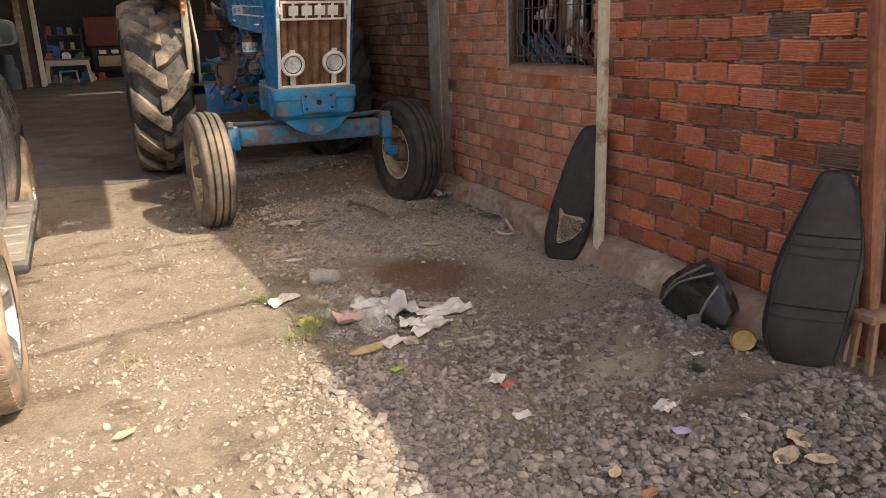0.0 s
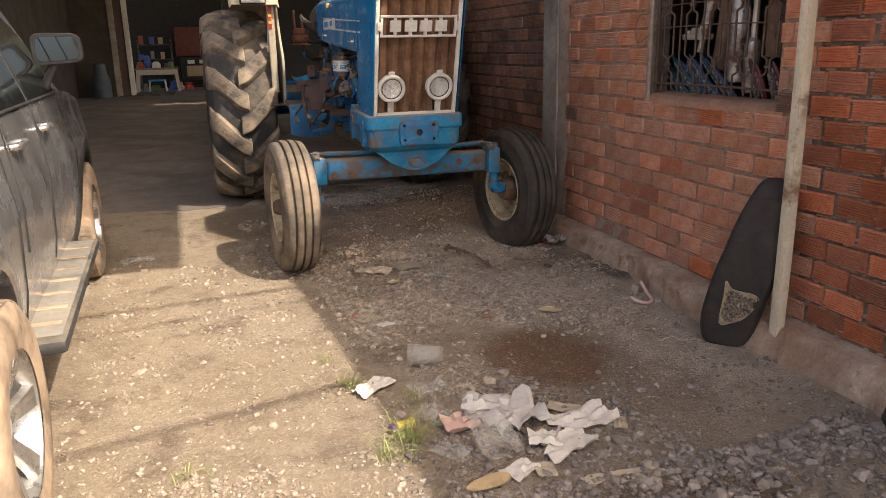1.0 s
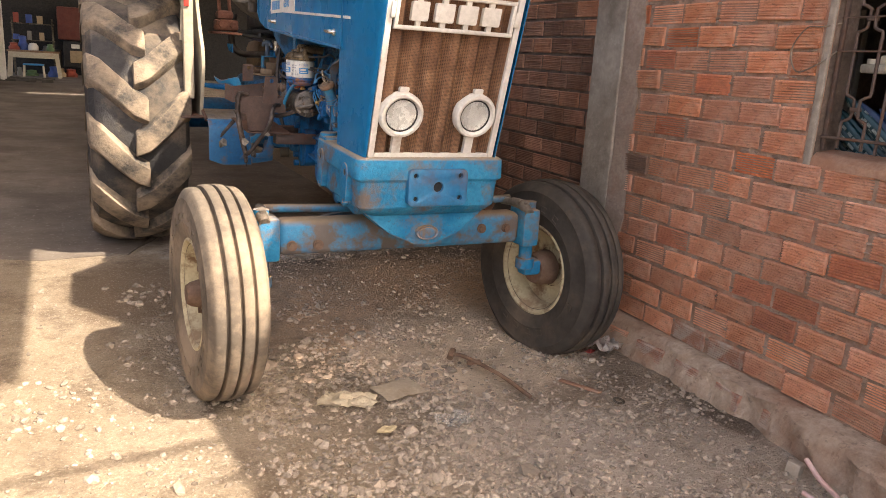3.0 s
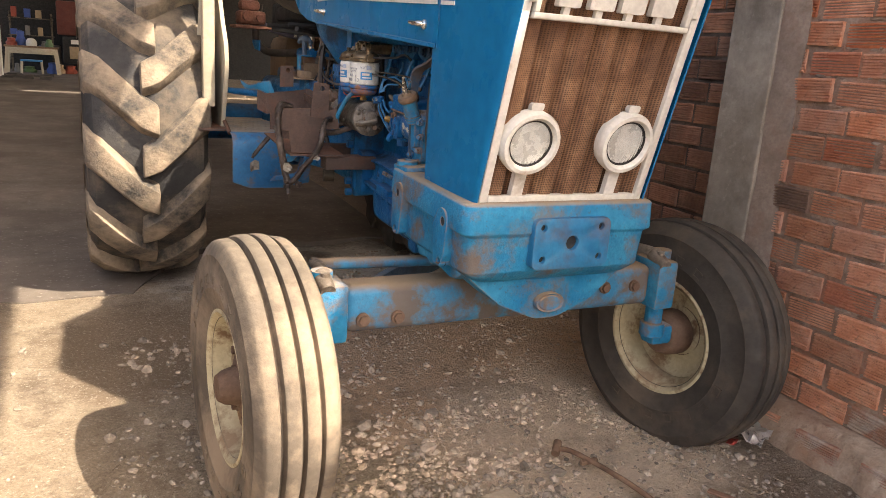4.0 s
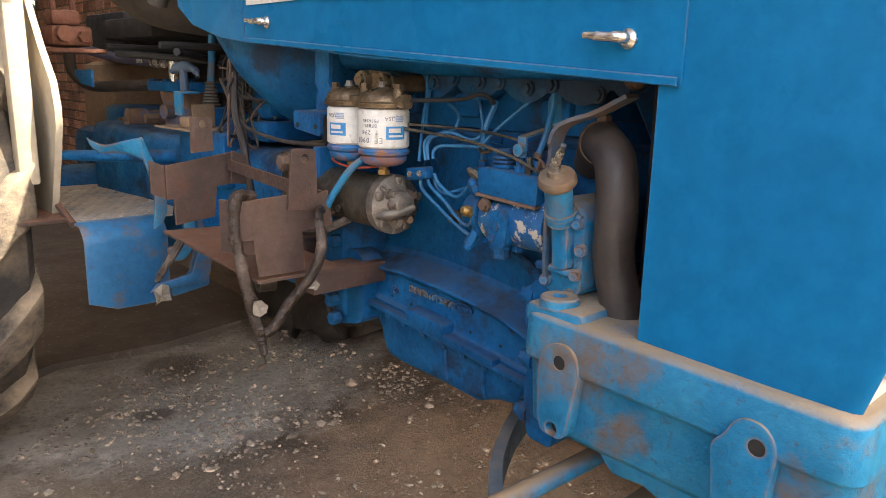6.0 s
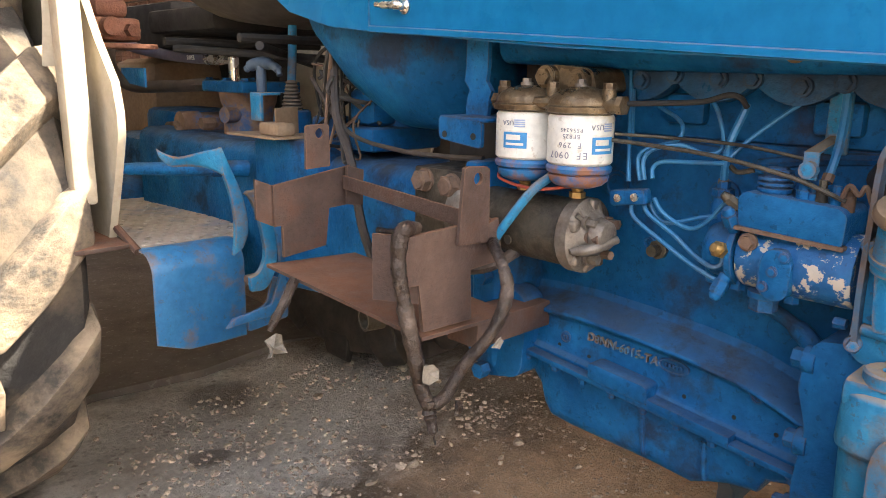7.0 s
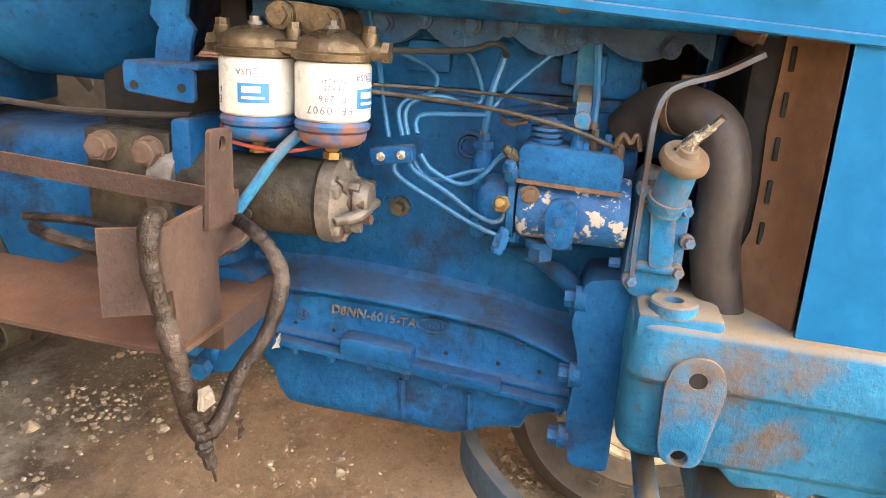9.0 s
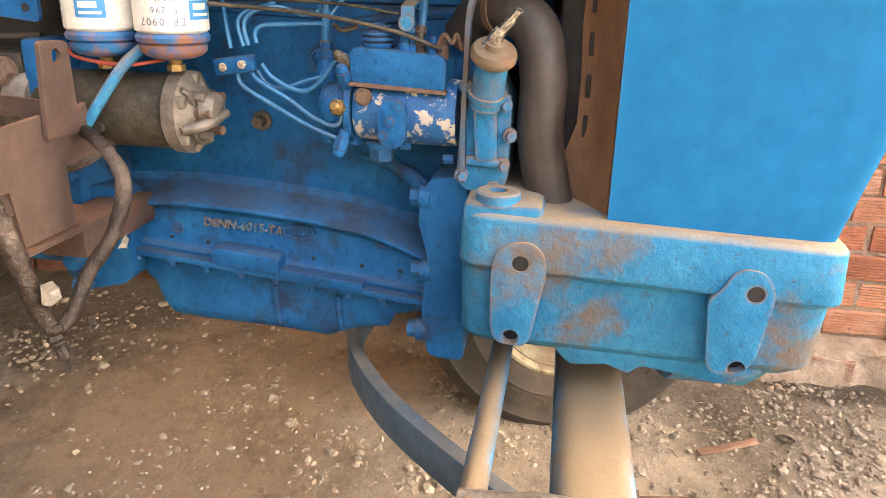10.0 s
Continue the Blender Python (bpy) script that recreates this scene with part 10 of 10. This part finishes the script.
def tree(x, y, h, seed, r=3.0):
    rnd = random.Random(seed)
    t = thing("tree", pose(x, y, 0), "leafy green tree beyond the shed wall", "tree", "trees behind the shed")
    bm = B()
    tube(bm, [(0, 0, -0.2), (rnd.uniform(-.2, .2), 0, h * 0.3), (rnd.uniform(-.4, .4), 0.2, h * 0.6), (rnd.uniform(-.6, .6), 0, h * 0.9)], [0.24, 0.2, 0.15, 0.06], 10)
    clumps = []
    for k in range(16):
        a, q = rnd.uniform(0, 6.28), rnd.uniform(0.35, 1.0)
        e = Vector((r * q * math.cos(a), r * q * math.sin(a), h * rnd.uniform(0.38, 1.0)))
        s = Vector((0, 0, h * rnd.uniform(0.25, 0.7)))
        tube(bm, [s, s.lerp(e, 0.5) + Vector((0, 0, 0.3)), e], [0.09, 0.06, 0.02], 6, 4)
        clumps.append(e)
    part("trunk", bm, M_bark, t)
    vs, fs = [], []
    for e in clumps:
        cr_ = rnd.uniform(0.7, 1.25)
        for _ in range(260):
            d = Vector((rnd.gauss(0, 1), rnd.gauss(0, 1), rnd.gauss(0, 0.8))) * cr_ * 0.45
            p = e + d
            a = Vector((rnd.uniform(-1, 1), rnd.uniform(-1, 1), rnd.uniform(-0.6, 0.4))).normalized() * rnd.uniform(0.10, 0.2)
            b = a.orthogonal().normalized() * rnd.uniform(0.03, 0.06)
            b.rotate(Matrix.Rotation(rnd.uniform(0, 6.28), 3, a))
            n = len(vs)
            vs += [p, p + a * 0.5 + b, p + a, p + a * 0.5 - b]
            fs.append((n, n + 1, n + 2, n + 3))
    me = bpy.data.meshes.new("crown")
    me.from_pydata(vs, [], fs)
    me.materials.append(M_leaf)
    ob = new("crown", me)
    ob.parent = t
    ob["kind"] = "stuff"


for i, (x, y, h) in enumerate(((-6.0, 38.5, 7.5), (-2.6, 40.0, 8.0), (0.6, 38.6, 7.0), (3.4, 41.5, 8.5), (6.5, 40.5, 8.0), (-0.5, 44.0, 9.5), (-4.5, 45.0, 9.5), (2.3, 46.0, 10), (9.5, 43.0, 9))):
    tree(x, y, h, 100 + i)
bm = B()
bx(bm, (-2.6, 35.2, 3.62), (1.0, 35.35, 3.72))
bx(bm, (-0.85, 35.2, 2.8), (-0.75, 35.3, 3.62))
solid("yard_beam", bm, M_black, "dark beam above the far wall", "beam", kind="structure", smooth=0)

# ---- gravel ----
M_gravel = surf("crushed_grey_stone", (0.145, 0.122, 0.108), (0.245, 0.208, 0.182), 14, 0.9, stain=(0.30, 0.23, 0.165), stain_scale=3, stain_lo=0.5, stain_hi=0.7, stain_amt=0.4, bump=0.3, bump_scale=90, island=0.45)
# Lighter copy of the stones, brightens the shaded ground below the tractor.
M_gravel_pale = surf("brightened_pale_stone", (0.46, 0.355, 0.26), (0.62, 0.50, 0.385), 14, 0.95, bump=0.3, bump_scale=90, island=0.25)
M_gravel_tan = surf("dusty_tan_stone", (0.25, 0.20, 0.155), (0.38, 0.315, 0.25), 14, 0.95, bump=0.3, bump_scale=90, island=0.34)


def build_gravel():
    rng = np.random.default_rng(42)
    tmp = bmesh.new()
    bmesh.ops.create_icosphere(tmp, subdivisions=1, radius=1)
    tmp.verts.ensure_lookup_table()
    base = np.array([v.co[:] for v in tmp.verts])
    faces = np.array([[v.index for v in f.verts] for f in tmp.faces])
    tmp.free()
    zones = [   # x0, x1, y0, y1, count, size
        (-0.9, 2.1, 0.75, 2.3, 19000, 0.0112), (0.2, 2.0, 2.3, 3.15, 6500, 0.0105), (-1.1, 0.5, 2.3, 3.6, 5200, 0.0075), (-1.0, 0.75, 0.75, 2.6, 12000, 0.0085), (-3.5, 3.2, -2.5, 0.8, 6000, 0.011),
        (0.2, 1.3, 3.0, 4.3, 2600, 0.009), (-1.0, 2.0, 3.2, 5.6, 3000, 0.0065), (0.25, 1.9, 4.3, 6.6, 7000, 0.008), (0.3, 1.3, 4.6, 5.8, 1800, 0.0085),
        (-1.1, 0.3, 4.3, 6.6, 800, 0.0085), (0.7, 2.2, 5.4, 8.2, 3400, 0.0055), (0.2, 1.8, 7.9, 9.0, 1500, 0.008), (1.75, 2.06, 2.9, 6.0, 500, 0.008), (0.2, 1.5, 5.4, 7.0, 1300, 0.0105), (-0.6, 0.5, 5.8, 7.6, 900, 0.0115), (1.9, 2.12, 4.9, 5.5, 220, 0.008), (-1.2, 2.1, 0.75, 7.5, 4500, 0.0048)]
    grey, tan, pale = [], [], []
    for x0, x1, y0, y1, count, size in zones:
        for _ in range(count):
            x, y = rng.uniform(x0, x1), rng.uniform(y0, y1)
            d = noise.noise((x * 1.7, y * 1.7, 4.2)) + 0.5 * noise.noise((x * 4.5, y * 4.5, 1.1))
            if y > 2.1 and d < rng.uniform(-0.55, 0.35):
                continue
            if ((x - 1.13) / 0.27) ** 2 + ((y - 4.17) / 0.32) ** 2 < 1 and rng.random() < 0.93:
                continue
            if ((x - 1.40) / 0.25) ** 2 + ((y - 2.58) / 0.18) ** 2 < 1 and rng.random() < 0.85:
                continue
            s = size * rng.lognormal(0, 0.42)
            s = min(s, 0.032)
            jit = base * rng.uniform(0.72, 1.22, (len(base), 1))
            jit = jit * (s * rng.uniform(0.75, 1.35), s * rng.uniform(0.75, 1.25), s * rng.uniform(0.45, 0.85))
            a, b = rng.uniform(0, 2 * math.pi), rng.uniform(-0.5, 0.5)
            ca, sa, cb, sb = math.cos(a), math.sin(a), math.cos(b), math.sin(b)
            jit = jit @ np.array([[cb, 0, -sb], [0, 1, 0], [sb, 0, cb]]) @ np.array([[ca, sa, 0], [-sa, ca, 0], [0, 0, 1]])
            (pale if y > 6.3 + 0.4 * noise.noise((x * 3, y * 3, 5)) and x > 0.5 else tan if x + 0.25 * noise.noise((x * 2, y * 2, 7)) < 0.42 - 0.05 * y or y > 3.9 + 0.5 * noise.noise((x * 3, y * 3, 2)) else grey).append(jit + (x, y, ground_z(x, y) + s * 0.18))
    for stones, material, label in ((grey, M_gravel, "loose crushed grey stones on the earth"), (tan, M_gravel_tan, "dusty tan stones trodden into the earth"), (pale, M_gravel_pale, "stones under the tractor, paled to brighten shaded ground")):
        me = bpy.data.meshes.new("gravel")
        me.from_pydata(np.concatenate(stones).tolist(), [], np.concatenate([faces + i * len(base) for i in range(len(stones))]).tolist())
        me.materials.append(material)
        tagged(new("gravel", me), label, "gravel", kind="stuff")


build_gravel()

# ---- bricks of the walls ----
def brick_mesh(name, sd, material, length=BRICK - 0.019, height=COURSE - 0.018, depth=0.055):
    """A hollow clay block face: fine grooves along its length, chipped ends."""
    r = random.Random(sd)
    prof = [(0.0035, 0.0), (0.0, 0.004)]
    for g in range(7):
        c = height * (0.14 + 0.12 * g)
        prof += [(0.0, c - 0.0032), (0.0065, c - 0.0014), (0.0065, c + 0.0014), (0.0, c + 0.0032)]
    prof += [(0.0, height - 0.004), (0.0035, height)]
    bm = B()
    rows = []
    for t in (0.0, 1.0):
        e = (0.5 - t)
        rows.append([bm.verts.new((x, (t - 0.5) * length + e * 0.006 * r.random(), z - height / 2 + r.uniform(-0.0015, 0.0015))) for x, z in prof]
                    + [bm.verts.new((depth, (t - 0.5) * length, height / 2)), bm.verts.new((depth, (t - 0.5) * length, -height / 2))])
    a, b = rows
    for i in range(len(a)):
        j = (i + 1) % len(a)
        bm.faces.new((a[i], a[j], b[j], b[i]))
    bm.faces.new(a[::-1])
    bm.faces.new(b)
    return mesh_of(name, bm, material, smooth=0)


def course_bricks(y_lo, y_hi, z_lo, z_hi, opening=None):
    """Running bond: yields (y centre, z centre, length share)."""
    row, z = 0, z_lo
    while z < z_hi - 0.03:
        y = y_lo - (0.5 * BRICK if row % 2 else 0.0) + 0.02 * math.sin(row * 2.7)
        while y < y_hi - 0.03:
            a, b = max(y, y_lo), min(y + BRICK, y_hi)
            spans = [(a, b)]
            if opening and opening[2] < z + COURSE / 2 < opening[3]:
                o0, o1 = opening[0], opening[1] + 0.036
                spans = [(s, e) for s, e in ((a, min(b, o0)), (max(a, o1), b)) if e - s > 0.035]
            for s, e in spans:
                if e - s > 0.04:
                    yield (s + e) / 2, z + COURSE / 2, (e - s) / BRICK
            y += BRICK
        z += COURSE
        row += 1


def build_bricks():
    rng = random.Random(77)
    kinds = [brick_mesh("brick", i, M_brick) for i in range(6)]
    pale = [brick_mesh("brick", 20 + i, M_brick_pale) for i in range(6)]
    white = brick_mesh("brick", 9, M_brick_white)
    dark = brick_mesh("brick", 10, surf("overburnt_dark_brick", (0.16, 0.095, 0.07), (0.24, 0.145, 0.105), 8, 0.9, bump=0.3))
    rest = []
    for y, z, share in course_bricks(WALL_Y0, WALL_Y1, 0.149, 3.38, WIN):
        m = pose(WX + rng.uniform(-0.007, 0.009), y + rng.uniform(-0.007, 0.007), z + rng.uniform(-0.004, 0.004) + 0.006 * noise.noise((y * 1.3, z * 3, 2)), rng.uniform(-1.6, 1.6), rng.uniform(-1.5, 1.5), rng.uniform(-1.6, 1.6)) @ Matrix.Diagonal((1, max(0.15, (share * BRICK - 0.019) / (BRICK - 0.019)), 1, 1))
        if z < 1.80:
            low_white = z < 0.26 and y > 5.2
            me = white if low_white and rng.random() < 0.75 else dark if rng.random() < 0.022 else (pale if y > 3.74 and rng.random() < 0.9 else kinds)[rng.randrange(6)]
            ob = new("brick", me)
            ob.parent = wall_east
            ob.matrix_local = m
        else:
            rest.append(m)
    # broken course showing in the footing
    y = 4.95
    while y < 6.1:
        ob = new("brick", white if rng.random() < 0.55 else pale[rng.randrange(6)])
        ob.parent = plinth
        ob.matrix_local = pose(2.124 + rng.uniform(-0.010, 0.012), y, 0.066 + rng.uniform(-0.01, 0.008), rng.uniform(-4, 4), rng.uniform(4, 16), rng.uniform(-5, 5)) @ Matrix.Diagonal((1, rng.uniform(0.6, 0.95), rng.uniform(0.8, 0.95), 1))
        y += BRICK * rng.uniform(1.0, 1.25)
    joined("upper_bricks", rest, wall_east, "red clay bricks in running bond")
    back = []
    for y, z, share in course_bricks(6.54, 15.9, 0.0, 3.38):
        back.append(pose(2.36 - 0.012 + rng.uniform(-0.004, 0.004), y, z, rng.uniform(-0.8, 0.8), 0, rng.uniform(-0.8, 0.8)) @ Matrix.Diagonal((1, max(0.15, (share * BRICK - 0.019) / (BRICK - 0.019)), 1, 1)))
    joined("rear_bricks", back, wall_far, "dull red bricks in shade")


def joined(name, mats, parent, label):
    base = brick_mesh("tmp", 4, None)
    co = [v.co.copy() for v in base.vertices]
    fc = [list(p.vertices) for p in base.polygons]
    bpy.data.meshes.remove(base)
    vs, fs = [], []
    for m in mats:
        at = len(vs)
        vs += [tuple(m @ c) for c in co]
        fs += [[at + i for i in f] for f in fc]
    me = bpy.data.meshes.new(name)
    me.from_pydata(vs, [], fs)
    me.materials.append(M_brick_far)
    ob = new(name, me)
    ob.parent = parent
    tagged(ob, label, kind="stuff")


def mortar_lumps():
    """Squeezed-out mortar along the joints of the wall."""
    rng = random.Random(8)
    tmp = bmesh.new()
    bmesh.ops.create_icosphere(tmp, subdivisions=1, radius=1)
    tmp.verts.ensure_lookup_table()
    co = [v.co.copy() for v in tmp.verts]
    fc = [[v.index for v in f.verts] for f in tmp.faces]
    tmp.free()
    vs, fs = [], []
    for _ in range(2600):
        row = rng.randrange(0, 20)
        y = rng.uniform(WALL_Y0, WALL_Y1)
        z = 0.149 + COURSE * row + rng.uniform(-0.006, 0.006)
        if rng.random() < 0.3:
            y = WALL_Y0 + BRICK * rng.randrange(0, 17) - (0.5 * BRICK if row % 2 else 0) + 0.02 * math.sin(row * 2.7)
            z += rng.uniform(0, COURSE)
        if y < WALL_Y0 or (WIN[0] - 0.02 < y < WIN[1] + 0.07 and WIN[2] < z < WIN[3]):
            continue
        sx, sy, sz = rng.uniform(0.008, 0.018), rng.uniform(0.008, 0.04), rng.uniform(0.005, 0.010)
        at = len(vs)
        vs += [(WX + 0.018 + c.x * sx * rng.uniform(0.7, 1.2), y + c.y * sy * rng.uniform(0.7, 1.2), z + c.z * sz * rng.uniform(0.7, 1.2)) for c in co]
        fs += [[at + i for i in f] for f in fc]
    me = bpy.data.meshes.new("mortar_lumps")
    me.from_pydata(vs, [], fs)
    me.materials.append(M_mortar_pink)
    ob = new("mortar_lumps", me)
    ob.parent = wall_east
    tagged(ob, "rough mortar squeezed out of the joints", kind="stuff")


build_bricks()
mortar_lumps()
